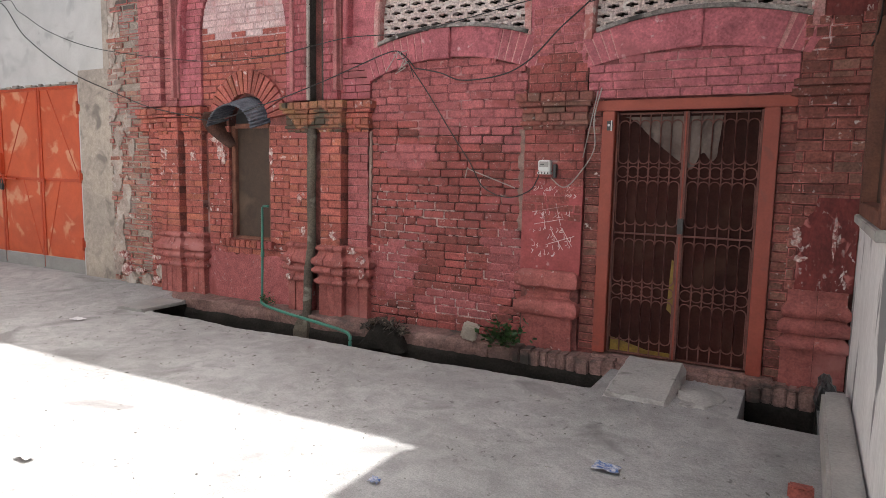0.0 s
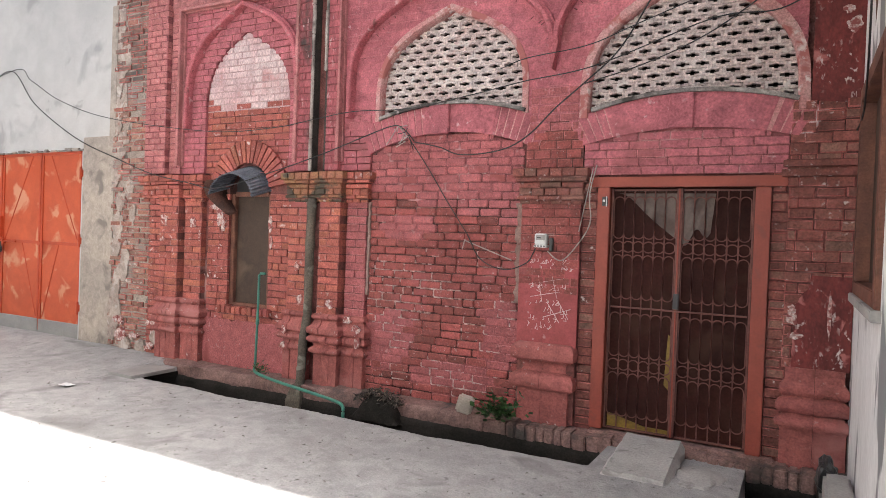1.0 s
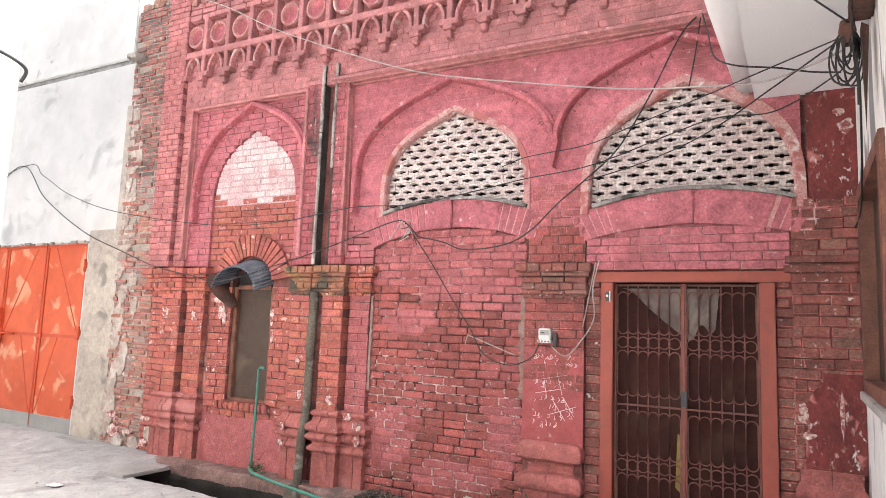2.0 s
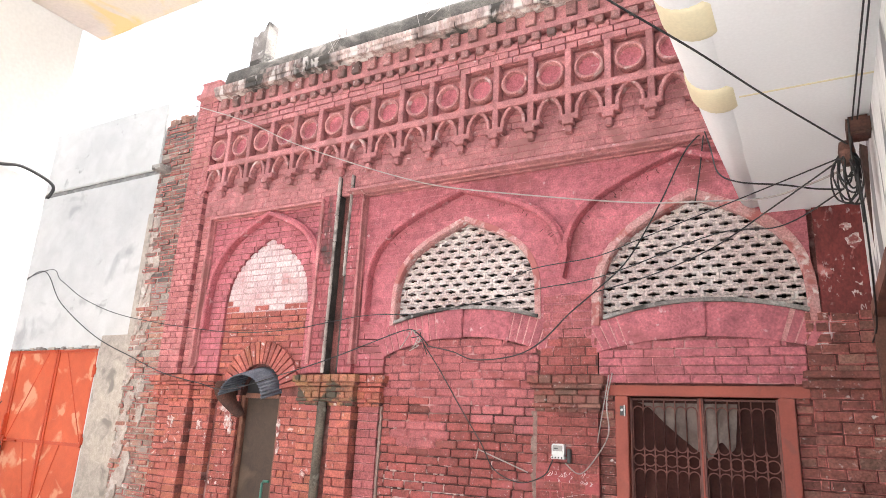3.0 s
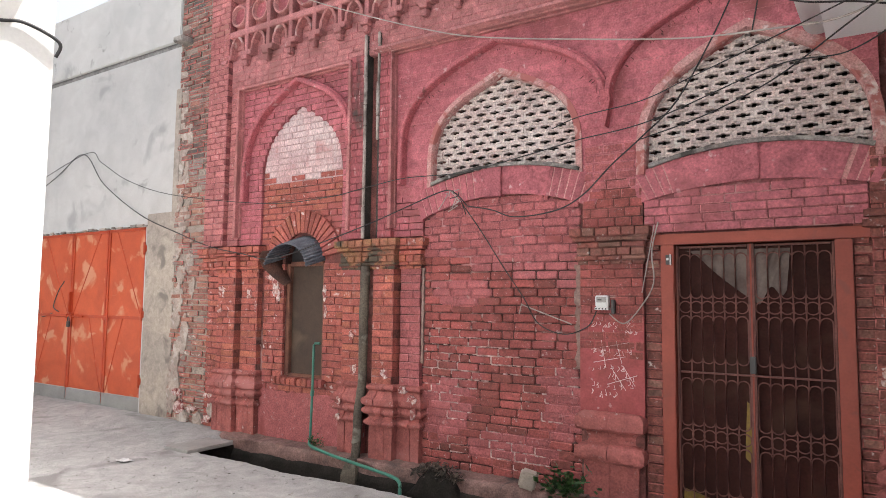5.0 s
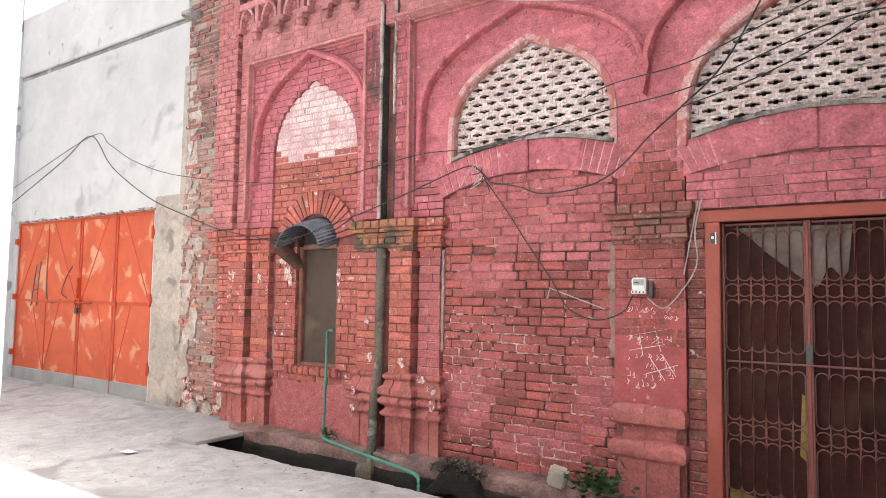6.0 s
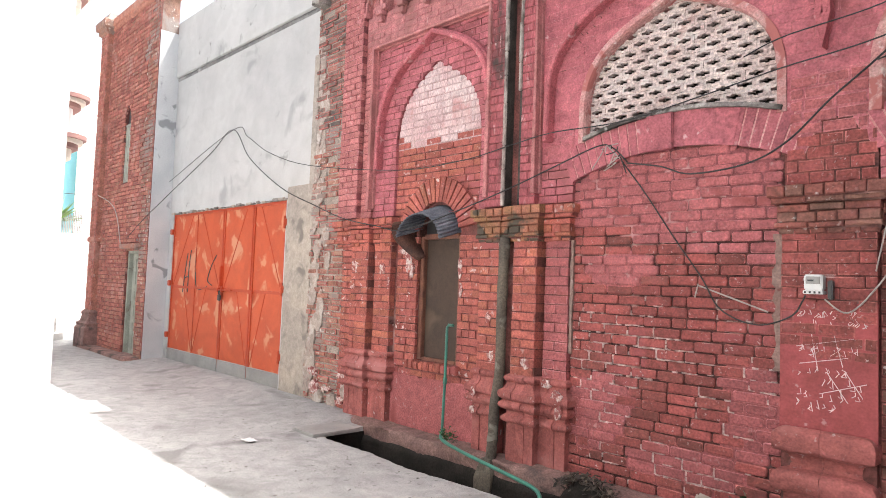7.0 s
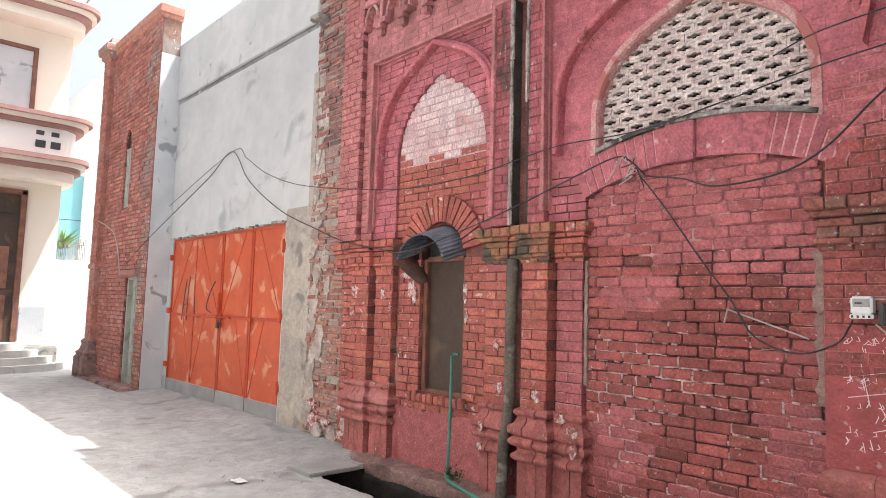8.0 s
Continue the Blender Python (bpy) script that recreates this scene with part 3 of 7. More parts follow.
def ground_sheet():
    xs = sorted({-900.0, -300.0, -120.0, -60.0, -40.0, -30.0, -24.0, 6.0, 10.0, 30.0, 120.0, 300.0, 900.0, -4.98, -4.965, 0.215, 0.23, 1.27, 1.285, 1.74, 1.755}
                | {round(-20 + 0.22 * i, 3) for i in range(115)} | {round(-5.2 + 0.07 * i, 3) for i in range(104)})
    ys = sorted({-900.0, -300.0, -100.0, -40.0, -20.0, -12.0, 12.0, 20.0, 60.0, 200.0, 900.0, 4.13, 4.142, 4.90, 4.912} | {round(-8 + 0.25 * i, 3) for i in range(75)})
    mb, idx = MB(), {}
    for i, x in enumerate(xs):
        for j, y in enumerate(ys):
            drain = (-4.97 < x < 0.22 or 1.28 < x < 1.745) and 4.135 < y < 4.905
            yy = y + (wavy(x) - (0.10 if x > 1.2 else 0.0) if 4.1 < y < 4.2 else 0.0)
            z = GROUND + 0.012 * noise.noise((x * 0.7, y * 0.7, 0.0)) + 0.004 * noise.noise((x * 4, y * 4, 3.0))
            if abs(x) > 25 or abs(y) > 11:
                z = GROUND
            if y > 4.3 and -11.8 < x < -5.2:
                z += 0.06 * min(1.0, (y - 4.3) / 0.5)
            if drain:
                z = -0.62 + 0.05 * noise.noise((x * 3, y * 5, 1.0))
            idx[i, j] = len(mb.v)
            mb.v.append((x, yy, z))
    for i in range(len(xs) - 1):
        for j in range(len(ys) - 1):
            mb.f.append((idx[i, j], idx[i + 1, j], idx[i + 1, j + 1], idx[i, j + 1]))
    return mb


solid("ground", ground_sheet(), M_GROUND, "dusty grey concrete lane with cracks and grit", kind="structure")
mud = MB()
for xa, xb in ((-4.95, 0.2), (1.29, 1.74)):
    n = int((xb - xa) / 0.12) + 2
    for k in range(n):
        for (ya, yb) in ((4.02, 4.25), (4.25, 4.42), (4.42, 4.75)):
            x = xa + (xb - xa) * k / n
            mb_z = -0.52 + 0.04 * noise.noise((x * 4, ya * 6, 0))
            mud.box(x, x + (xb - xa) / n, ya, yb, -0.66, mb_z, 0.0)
# Thin black sheets paint shade onto the channel's end faces.
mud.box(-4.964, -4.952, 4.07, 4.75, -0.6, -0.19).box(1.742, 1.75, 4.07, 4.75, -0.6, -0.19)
solid("drain_bed", mud, M_MUD_SHADE, "mud in the open drain, with its deep shade painted black", kind="structure")

# ---- facade: masonry core with its openings ----
HOOD2 = pointed(-2.66, 3.20, -1.53, 4.09, -0.44, 3.28)
HOOD3 = pointed(-0.43, 3.28, 0.62, 4.15, 1.80, 3.10)
HOOD1 = pointed(-5.13, 3.15, -4.23, 4.17, -3.40, 3.40)
ARCH1 = pointed(-4.87, 3.05, -4.23, 3.86, -3.54, 3.05)
ARCH2 = pointed(-2.33, 3.02, -1.51, 3.78, -0.71, 3.02)
ARCH3 = pointed(-0.15, 2.90, 0.70, 3.76, 1.55, 2.86)


def arc(xc, top, half, sag, x):
    """The height of a flat arc over xc."""
    r = (half * half + sag * sag) / (2 * sag)
    return top - r + math.sqrt(max(r * r - (x - xc) ** 2, 0.0))


def ext2(x):
    return arc(-1.50, 2.835, 0.95, 0.17, x)


def int2(x):
    return arc(-1.50, 2.56, 0.95, 0.20, x)


def ext3(x):
    return arc(0.72, 2.79, 0.95, 0.17, x)


def int3(x):
    return arc(0.72, 2.50, 0.95, 0.14, x)


def win_hi(x):
    return 1.98 + 0.31 * math.sqrt(max(1 - ((x + 4.14) / 0.34) ** 2, 0.0))


a1, a2, a3 = line_at(ARCH1), line_at(ARCH2), line_at(ARCH3)
HOLES = [(0.0, 1.36, lambda x: -0.14, lambda x: 2.02), (-4.46, -3.82, lambda x: 0.63, win_hi), (-2.33, -0.71, ext2, a2), (-0.15, 1.55, ext3, a3)]
core = pierced(MB(), -5.85, 1.95, -0.6, 6.1, 5.012, 5.40, HOLES)
facade = solid("wall_facade", core, M_MORTAR, "red painted brick facade with pointed arches and a carved frieze", kind="structure")


def clear(x, z):
    """Whether a place on the facade lies outside all openings."""
    return not any(a <= x <= b and lo(x) <= z <= hi(x) for a, b, lo, hi in HOLES)


# upper panels, one brick skin proud of the core
h1, h2, h3 = line_at(HOOD1), line_at(HOOD2), line_at(HOOD3)
r1 = random.Random(11)
brickwork("panel_brickwork", M_PINK, facade, courses(-5.27, -3.38, 2.20, 4.22, lambda x, z: not (-4.87 < x < -3.54 and z < a1(x)), rnd=r1, joint=0.009, length=0.236), 4.963, 0.05, rnd=r1, wave=0.003, c=0.004)
brickwork("panel_brickwork", M_PINK, facade, courses(-2.80, 1.56, 2.85, 4.24, clear, rnd=r1, joint=0.005, length=0.236), 4.967, 0.05, rnd=r1, wave=0.0012, c=0.0025)
brickwork("panel_brickwork", M_PINK, facade, courses(-2.80, -0.71, 2.20, 2.85, lambda x, z: clear(x, z) and (x < -2.42 or x > -0.58) and x < -2.33, rnd=r1, joint=0.008), 4.965, 0.05, rnd=r1, wave=0.002, c=0.004)
pinkskin = MB()
pierced(pinkskin, -2.80, 1.56, 2.62, 4.24, 4.9700, 5.02, [(-2.33, -0.71, lambda x: min(ext2(x), 2.83), a2), (-0.15, 1.55, ext3, a3)])
part("paint_bed", pinkskin, M_PINK, facade)
pinkskin1 = MB()
pierced(pinkskin1, -5.27, -3.38, 2.20, 4.22, 4.975, 5.02, [(-4.87, -3.54, lambda x: 2.205, a1)])
part("paint_bed", pinkskin1, M_PINKJOINT, facade)
lip = [(-0.03, 4.985), (-0.03, 4.876), (-0.022, 4.868), (0.012, 4.868), (0.018, 4.876), (0.018, 4.93), (0.032, 4.936), (0.034, 4.985)]
part("panel_edge", MB().sweep([(-3.385, 2.3), (-3.385, 4.205), (-5.255, 4.205), (-5.255, 2.3)], lip), M_FRIEZE, facade)
part("panel_edge", MB().sweep([(1.9, 4.225), (-2.785, 4.225), (-2.785, 2.3)], lip), M_FRIEZE, facade)
# blind niche, limewashed above and bare below, with the wall of the small window
low1 = lambda x, z: clear(x, z) and not ((x + 4.14) ** 2 / 0.58 ** 2 + (z - 1.98) ** 2 / 0.58 ** 2 < 1 and z > 1.95)
niche = courses(-4.87, -3.54, 2.20, 3.86, lambda x, z: z < a1(x) + 0.05 and low1(x, z), course=0.077, rnd=r1)
bed = [(x, z - 0.01) for x, z in ARCH1]
part("niche_bed", MB().prism([(-4.865, 2.94)] + bed + [(-3.545, 2.94)], 5.003, 5.013), M_NICHEBED, facade)
brickwork("niche_brickwork", M_NICHE, facade, [b for b in niche if b[2] > 2.95 + 0.30 * noise.noise((b[0] * 5, b[2] * 3, 0))], 4.998, 0.03, rnd=r1)
brickwork("niche_brickwork", M_ORANGE, facade, [b for b in niche if b[2] <= 2.95 + 0.30 * noise.noise((b[0] * 5, b[2] * 3, 0))], 4.998, 0.03, rnd=r1)
low = courses(-4.80, -3.17, -0.10, 2.20, low1, rnd=r1, joint=0.009, course=0.079, length=0.2, rough=0.002)
brickwork("wall_brickwork", M_ORANGE, facade, low, 4.99, 0.04, rnd=r1)
brickwork("wall_brickwork", M_ORANGE, facade, courses(-5.85, -5.50, -0.10, 1.90, rnd=r1), 4.975, 0.05, rnd=r1)
brickwork("wall_brickwork", M_JAMB, facade, courses(-0.14, 0.0, -0.08, 2.20, rnd=r1, length=0.3), 4.99, 0.04, rnd=r1, jit=0.005)
brickwork("wall_brickwork", M_JAMB, facade, courses(1.36, 1.50, -0.08, 2.12, rnd=r1, length=0.3, rough=0.003), 4.99, 0.04, rnd=r1, jit=0.006, wave=0.008)
brickwork("wall_brickwork", M_JAMB, facade, courses(1.47, 1.93, 0.62, 2.66, rnd=r1, rough=0.005, joint=0.009, course=0.081, length=0.19), 4.955, 0.07, rnd=r1, jit=0.006, wave=0.006)
part("joint_bed", MB().box(1.475, 1.925, 4.974, 5.02, 0.62, 2.66), M_MORTAR, facade)
part("paint_bed", MB().box(-0.13, 1.46, 4.982, 5.02, 2.12, 2.515), M_PINKJOINT, facade)
brickwork("wall_brickwork", M_PINK, facade, courses(-0.14, 1.47, 2.12, 2.55, lambda x, z: z < int3(x) or x < -0.2 or x > 1.62, rnd=r1, joint=0.007), 4.975, 0.05, rnd=r1, wave=0.003)
part("joint_bed", MB().box(-0.675, -0.145, 4.976, 5.02, 2.19, 2.90), M_MORTAR, facade)
brickwork("wall_brickwork", M_BAY, facade, courses(-0.72, -0.12, 2.19, 2.52, lambda x, z: x > -0.68 and x < -0.14, rnd=r1, course=0.081, length=0.15, joint=0.011), 4.966, 0.05, rnd=r1, jit=0.005, wave=0.004)
brickwork("wall_brickwork", M_REDPINK, facade, courses(-0.66, -0.19, 2.52, 2.92, rnd=r1, course=0.080, length=0.2, joint=0.010), 4.962, 0.05, rnd=r1, jit=0.004, wave=0.003)

# strips, end pier and the pipe's chase
for xa, xb, y, mat in ((-5.46, -5.25, 4.93, M_FADED), (-3.40, -3.18, 4.90, M_SOOTPINK), (-2.97, -2.78, 4.90, M_SOOTPINK)):
    part("strip_core", MB().box(xa + 0.006, xb - 0.006, y + 0.009, 5.02, 2.20, 4.27), M_PINKJOINT, facade)
    brickwork("strip_brickwork", mat, facade, courses(xa, xb, 2.20, 4.27, rnd=r1, joint=0.009, length=0.26), y, 0.10, rnd=r1, wave=0.003)
part("pier_core", MB().box(-5.842, -5.468, 4.879, 5.02, 2.20, 6.02), M_PINKJOINT, facade)
brickwork("pier_brickwork", M_FADED, facade, courses(-5.85, -5.46, 2.20, 6.04, rnd=r1, joint=0.010, length=0.2), 4.868, 0.15, rnd=r1, wave=0.003)
part("pier_cap", MB().moulded(-5.83, -5.50, 4.88, 5.2, [(0.0, 6.03), (0.05, 6.06), (0.06, 6.12), (0.02, 6.15), (0.0, 6.28), (0.02, 6.31)]), M_FRIEZE, facade)
chase = part("pipe_chase", MB().box(-3.18, -2.97, 5.02, 5.03, 2.20, 4.46), M_SLOT, facade, "mossy slot of a lost rain pipe, its shade painted black")
# Side walls painted as dark as the hollow looks.
for xa, xb in ((-3.182, -3.150), (-2.994, -2.968)):
    part("slot_wall", MB().box(xa, xb, 4.912, 5.02, 2.20, 4.47), M_SLOT, chase)
rl = random.Random(12)
for xa, xb, gap in ((-3.184, -3.146, 0.0), (-3.000, -2.966, 0.45)):
    z = 2.20
    while z < 4.47:
        h = min(rl.uniform(0.22, 0.5), 4.48 - z)
        if rl.random() >= gap or z > 4.0:
            dx = rl.uniform(-0.004, 0.004)
            part("cement_lip", MB().box(xa + dx, xb + dx, 4.884 + rl.uniform(-0.004, 0.008), 4.914, z + 0.003, z + h, 0.007), M_CEMENT, chase, "pale cement edge with black stains")
        z += h

# frieze
FR0, FR1 = 4.25, 5.43
frieze = part("frieze", MB().box(-5.47, 1.95, 4.938, 5.02, FR0, 4.63).box(-5.47, 1.95, 4.988, 5.02, 4.63, FR1).box(-5.47, 1.95, 4.938, 5.02, FR1, 6.0), M_FRIEZE, facade, "carved brick frieze of roundels and small arches")
r2 = random.Random(3)
brickwork("frieze_brickwork", M_FRIEZE, frieze, courses(-5.46, 1.95, FR0 + 0.01, 4.63, rnd=r2, joint=0.007, length=0.236), 4.931, 0.03, rnd=r2, wave=0.002, c=0.004)
brickwork("frieze_brickwork", M_FRIEZE, frieze, courses(-5.46, 1.95, 4.63, 5.0, rnd=r2, joint=0.009, length=0.236), 4.978, 0.03, rnd=r2, wave=0.004, c=0.005)
brickwork("frieze_brickwork", M_FRIEZE, frieze, courses(-5.46, 1.95, FR1, 5.66, rnd=r2, joint=0.011), 4.885, 0.06, rnd=r2, wave=0.006, jit=0.004)
part("string_course", MB().moulded(-2.90, 1.95, 4.925, 5.0, [(0.0, 4.222), (0.06, 4.226), (0.105, 4.245), (0.095, 4.28), (0.02, 4.30), (0.0, 4.31)]), M_FRIEZE, frieze)
part("rail", MB().box(-5.46, 1.95, 4.868, 4.99, 4.915, 4.995, 0.006), M_FRIEZE, frieze)
STEP, C0 = 0.3975, -5.345
ring = MB()
ring.sweep([(0.131 * math.cos(-i * math.tau / 28), 0.131 * math.sin(-i * math.tau / 28)) for i in range(28)], [(-0.018, 0.085), (-0.018, 0.004), (-0.010, -0.008), (0.009, -0.008), (0.018, 0.004), (0.020, 0.085)], closed=True)
disc = [(0.131 * math.cos(i * math.tau / 28), 0.131 * math.sin(i * math.tau / 28)) for i in range(28)]
ring_me = ring.mesh("roundel", M_ROUNDEL, True)
ring_me.set_sharp_from_angle(angle=radians(40))
dish = MB().add([(x * k, y, z * k) for k, y in ((1.0, 0.044), (0.72, 0.060), (0.36, 0.068)) for x, z in disc] + [(0, 0.070, 0)],
                [(28 * j + i, 28 * j + (i + 1) % 28, 28 * j + 28 + (i + 1) % 28, 28 * j + 28 + i) for j in range(2) for i in range(28)] + [(56 + i, 56 + (i + 1) % 28, 84) for i in range(28)])
dish_me = dish.mesh("dish", M_PINK, True)
half = bez((-0.120, -0.27), (-0.120, -0.14), (-0.122, -0.10), (-0.088, -0.065), 7)[:-1] + bez((-0.088, -0.065), (-0.085, -0.015), (-0.035, 0.005), (0, 0.04), 6)
tre = half + [(-x, z) for x, z in reversed(half[:-1])]
tref_me = MB().sweep(tre, [(-0.018, 0.008), (-0.008, 0.0), (0.008, 0.0), (0.018, 0.008), (0.018, 0.105), (-0.018, 0.105)]).mesh("trefoil", M_ROUNDEL)
bar_me = MB().box(-0.032, 0.032, 0.0, 0.12, 4.66, FR1, 0.005).mesh("bar", M_FRIEZE)
cor = MB().box(-0.105, 0.105, 0.0, 0.13, 4.635, 4.70, 0.006)
cor.box(-0.055, 0.055, -0.02, 0.07, 4.58, 4.634, 0.006).box(-0.035, 0.035, 0.005, 0.07, 4.50, 4.58, 0.008)
cor_me = cor.mesh("corbel", M_FRIEZE)
for i in range(19):
    x = C0 + STEP * i
    if x > 1.8:
        break
    for me, nm, dx, y, z in ((ring_me, "roundel", 0, 4.905, 5.215), (dish_me, "dish", 0, 4.905, 5.215), (tref_me, "trefoil", 0, 4.885, 4.905), (bar_me, "bar", STEP / 2, 4.873, 0), (cor_me, "corbel", STEP / 2, 4.855, 0)):
        ob = part(nm, me, None, frieze)
        ob.location = (x + dx + r2.uniform(-0.004, 0.004), y, z)
for nm, me, z in (("bar", bar_me, 0), ("corbel", cor_me, 0)):
    ob = part(nm, me, None, frieze)
    ob.location = (C0 - STEP / 2, 4.873, z)
# cornice over the frieze
cornice = part("cornice", MB().moulded(-5.44, 1.95, 4.90, 5.3, [(0.0, 5.71), (0.05, 5.715), (0.055, 5.775), (0.02, 5.78), (0.02, 5.95)]), M_FRIEZE, facade, "brick dentil cornice under a weathered coping")
small = MB().box(-0.045, 0.045, 0.0, 0.08, 5.625, 5.71, 0.006).mesh("small_dentil", M_DENTIL)
large = MB().box(-0.055, 0.055, 0.0, 0.10, 5.79, 5.945, 0.006).mesh("dentil", M_DENTIL)
for i in range(45):
    ob = part("small_dentil", small, None, cornice)
    ob.location = (-5.36 + 0.166 * i + r2.uniform(-0.01, 0.01), 4.845, r2.uniform(-0.006, 0.004))
for i in range(32):
    ob = part("dentil", large, None, cornice)
    ob.location = (-5.30 + 0.226 * i + r2.uniform(-0.008, 0.008), 4.825, 0)


def worn_run(x0, x1, prof, mat, name, parent, seed, amp=0.014, step=0.05):
    """A long moulding with an uneven, worn surface; prof: (y, z) from the bottom up."""
    n = int((x1 - x0) / step)
    mb, m = MB(), len(prof)
    for i in range(n + 1):
        x = x0 + (x1 - x0) * i / n
        for k, (y, z) in enumerate(prof):
            d = amp * noise.noise((x * 3.1, k * 1.7, seed)) + 0.5 * amp * noise.noise((x * 9, k * 2.7, seed)) + 0.3 * amp * noise.noise((x * 23, k * 4.1, seed))
            mb.v.append((x, y + d, z + d * 0.7))
    for i in range(n):
        for k in range(m - 1):
            mb.f.append((i * m + k, (i + 1) * m + k, (i + 1) * m + k + 1, i * m + k + 1))
    mb.f += [tuple(range(m)), tuple(n * m + k for k in reversed(range(m)))]
    return part(name, mb, mat, parent, smooth=True)


worn_run(-5.42, 1.95, [(5.3, 5.955), (4.80, 5.955), (4.775, 5.985), (4.77, 6.02), (4.73, 6.045), (4.72, 6.085), (5.3, 6.09)], M_CORNICE, "coping_mould", cornice, 1.0, amp=0.008)
ct = courses(-5.40, 1.95, 5.96, 6.32, rnd=r2, joint=0.008, course=0.072, length=0.23, rough=0.006)
brickwork("coping_brickwork", M_CORNICE, cornice, [b for b in ct if b[2] < 6.09 + 0.05 * noise.noise((b[0] * 1.3, 0, 4))], 4.735, 0.3, rnd=r2, wave=0.005, jit=0.004, c=0.007)
worn_run(-5.25, 1.95, [(5.3, 6.085), (4.80, 6.085), (4.765, 6.10), (4.76, 6.15), (4.775, 6.21), (4.79, 6.27), (4.81, 6.33), (4.86, 6.36), (5.3, 6.36)], M_BLACK, "coping", cornice, 2.0, amp=0.022, step=0.035)

rd = random.Random(44)
for k in range(16):
    x = rd.choice((-3.3, -2.1, -1.9, -0.6, -0.3, -0.2)) + rd.gauss(0, 0.14)
    stem = [(x, 4.86, 6.34), (x + rd.uniform(-0.05, 0.05), 4.80, 6.40 + rd.uniform(-0.02, 0.06)), (x + rd.uniform(-0.10, 0.10), 4.73, 6.32), (x + rd.uniform(-0.16, 0.10), 4.715, 6.32 - rd.uniform(0.08, 0.30))]
    solid("dry_stem", MB().tube(smooth_line(stem, 6), [0.006 - 0.0002 * i for i in range(19)], 5), M_CABLE_PALE, "dry pale grass stem hanging over the coping", "dry grass", "dry stems on the coping")

# hood moulds
prof = [(-0.032, 4.985), (-0.032, 4.880), (-0.022, 4.866), (0.012, 4.866), (0.024, 4.880), (0.028, 4.908), (0.044, 4.916), (0.046, 4.985)]
part("hood_mould", MB().sweep([(-5.135, 2.75)] + HOOD1 + [(-3.39, 3.25)], prof), M_HOOD, facade)
part("hood_mould", MB().sweep([(-2.67, 2.75)] + HOOD2, prof), M_HOOD, facade)
part("hood_mould", MB().sweep([p for p in HOOD3 if p[0] < 1.22], prof), M_HOOD, facade)
part("hood_drop", MB().prism([(-0.432, 3.06), (-0.385, 3.29), (-0.398, 3.37), (-0.472, 3.37), (-0.484, 3.29)], 4.868, 4.985), M_HOOD, facade)
# pale worn edges round the grilles and the niche
edge = [(-0.035, 4.968), (-0.025, 4.945), (0.03, 4.955), (0.03, 5.09), (-0.035, 5.09)]
part("arch_edge", MB().sweep([(-2.335, 2.70)] + ARCH2 + [(-0.705, 2.70)], [(s, y) for s, y in edge]), M_RING, facade, "pale chipped arch edge")
part("arch_edge", MB().sweep([(-0.155, 2.62)] + ARCH3 + [(1.555, 2.60)], [(s * 1.3, y) for s, y in edge]), M_RING, facade, "pale chipped arch edge")


def voussoirs(name, xc, lo, hi, half_in, half_out, n, y, skip=(), mat=M_PINK, odd=None, plain=(9, 9)):
    """Wedge-shaped bricks of a flat arch; each one a piece."""
    us = [-1 + i / 20 for i in range(41)]
    bed = [(xc + half_in * u, lo(xc + half_in * u) + 0.004) for u in us] + [(xc + half_out * u, hi(xc + half_out * u) - 0.004) for u in reversed(us)]
    holder = part(name, MB().prism(bed, y + 0.005, 5.02), M_PALEJOINT, facade)
    us = [plain[0] + (plain[1] - plain[0]) * i / 20 for i in range(21)]
    if plain[0] < 1:
        coat = [(xc + half_in * u, lo(xc + half_in * u)) for u in us] + [(xc + half_out * u, hi(xc + half_out * u)) for u in reversed(us)]
        part("paint_coat", MB().prism(coat, y - 0.004, y + 0.01), mat, holder)
    rr = random.Random(n)
    for i in range(n):
        u0, u1 = -1 + 2 * i / n + 0.0065, -1 + 2 * (i + 1) / n - 0.0065
        if any(s0 < (u0 + u1) / 2 < s1 for s0, s1 in (*skip, plain)):
            continue
        p = [(xc + half_in * u0, lo(xc + half_in * u0)), (xc + half_in * u1, lo(xc + half_in * u1)), (xc + half_out * u1, hi(xc + half_out * u1)), (xc + half_out * u0, hi(xc + half_out * u0))]
        q = y + rr.uniform(-0.004, 0.004)
        part("voussoir", MB().prism(p, q, 5.02), odd if odd and u0 > 0.86 else mat, holder)
    return holder


voussoirs("relieving_arch", -1.50, int2, ext2, 0.93, 1.04, 26, 4.962, skip=((-0.21, 0.02),), plain=(-0.30, 0.50))
voussoirs("relieving_arch", 0.72, int3, ext3, 0.88, 1.01, 26, 4.962, skip=((-0.16, 0.05),), odd=M_NICHE, plain=(-0.64, 0.66))
part("keystone", MB().box(-1.71, -1.485, 4.93, 5.02, 2.545, 2.83, 0.008), M_PINK, facade)
part("keystone", MB().box(0.57, 0.765, 4.93, 5.02, 2.50, 2.785, 0.008), M_PINK, facade)
for xc, f in ((-1.50, ext2), (0.72, ext3)):
    path = [(xc - 0.80 + 1.60 * i / 20, f(xc - 0.80 + 1.60 * i / 20) + 0.012) for i in range(21)]
    part("arch_ledge", MB().sweep(path, [(-0.018, 4.925), (0.016, 4.93), (0.016, 5.09), (-0.018, 5.09)]), M_CHASE, facade, "grey sooty mortar ledge")


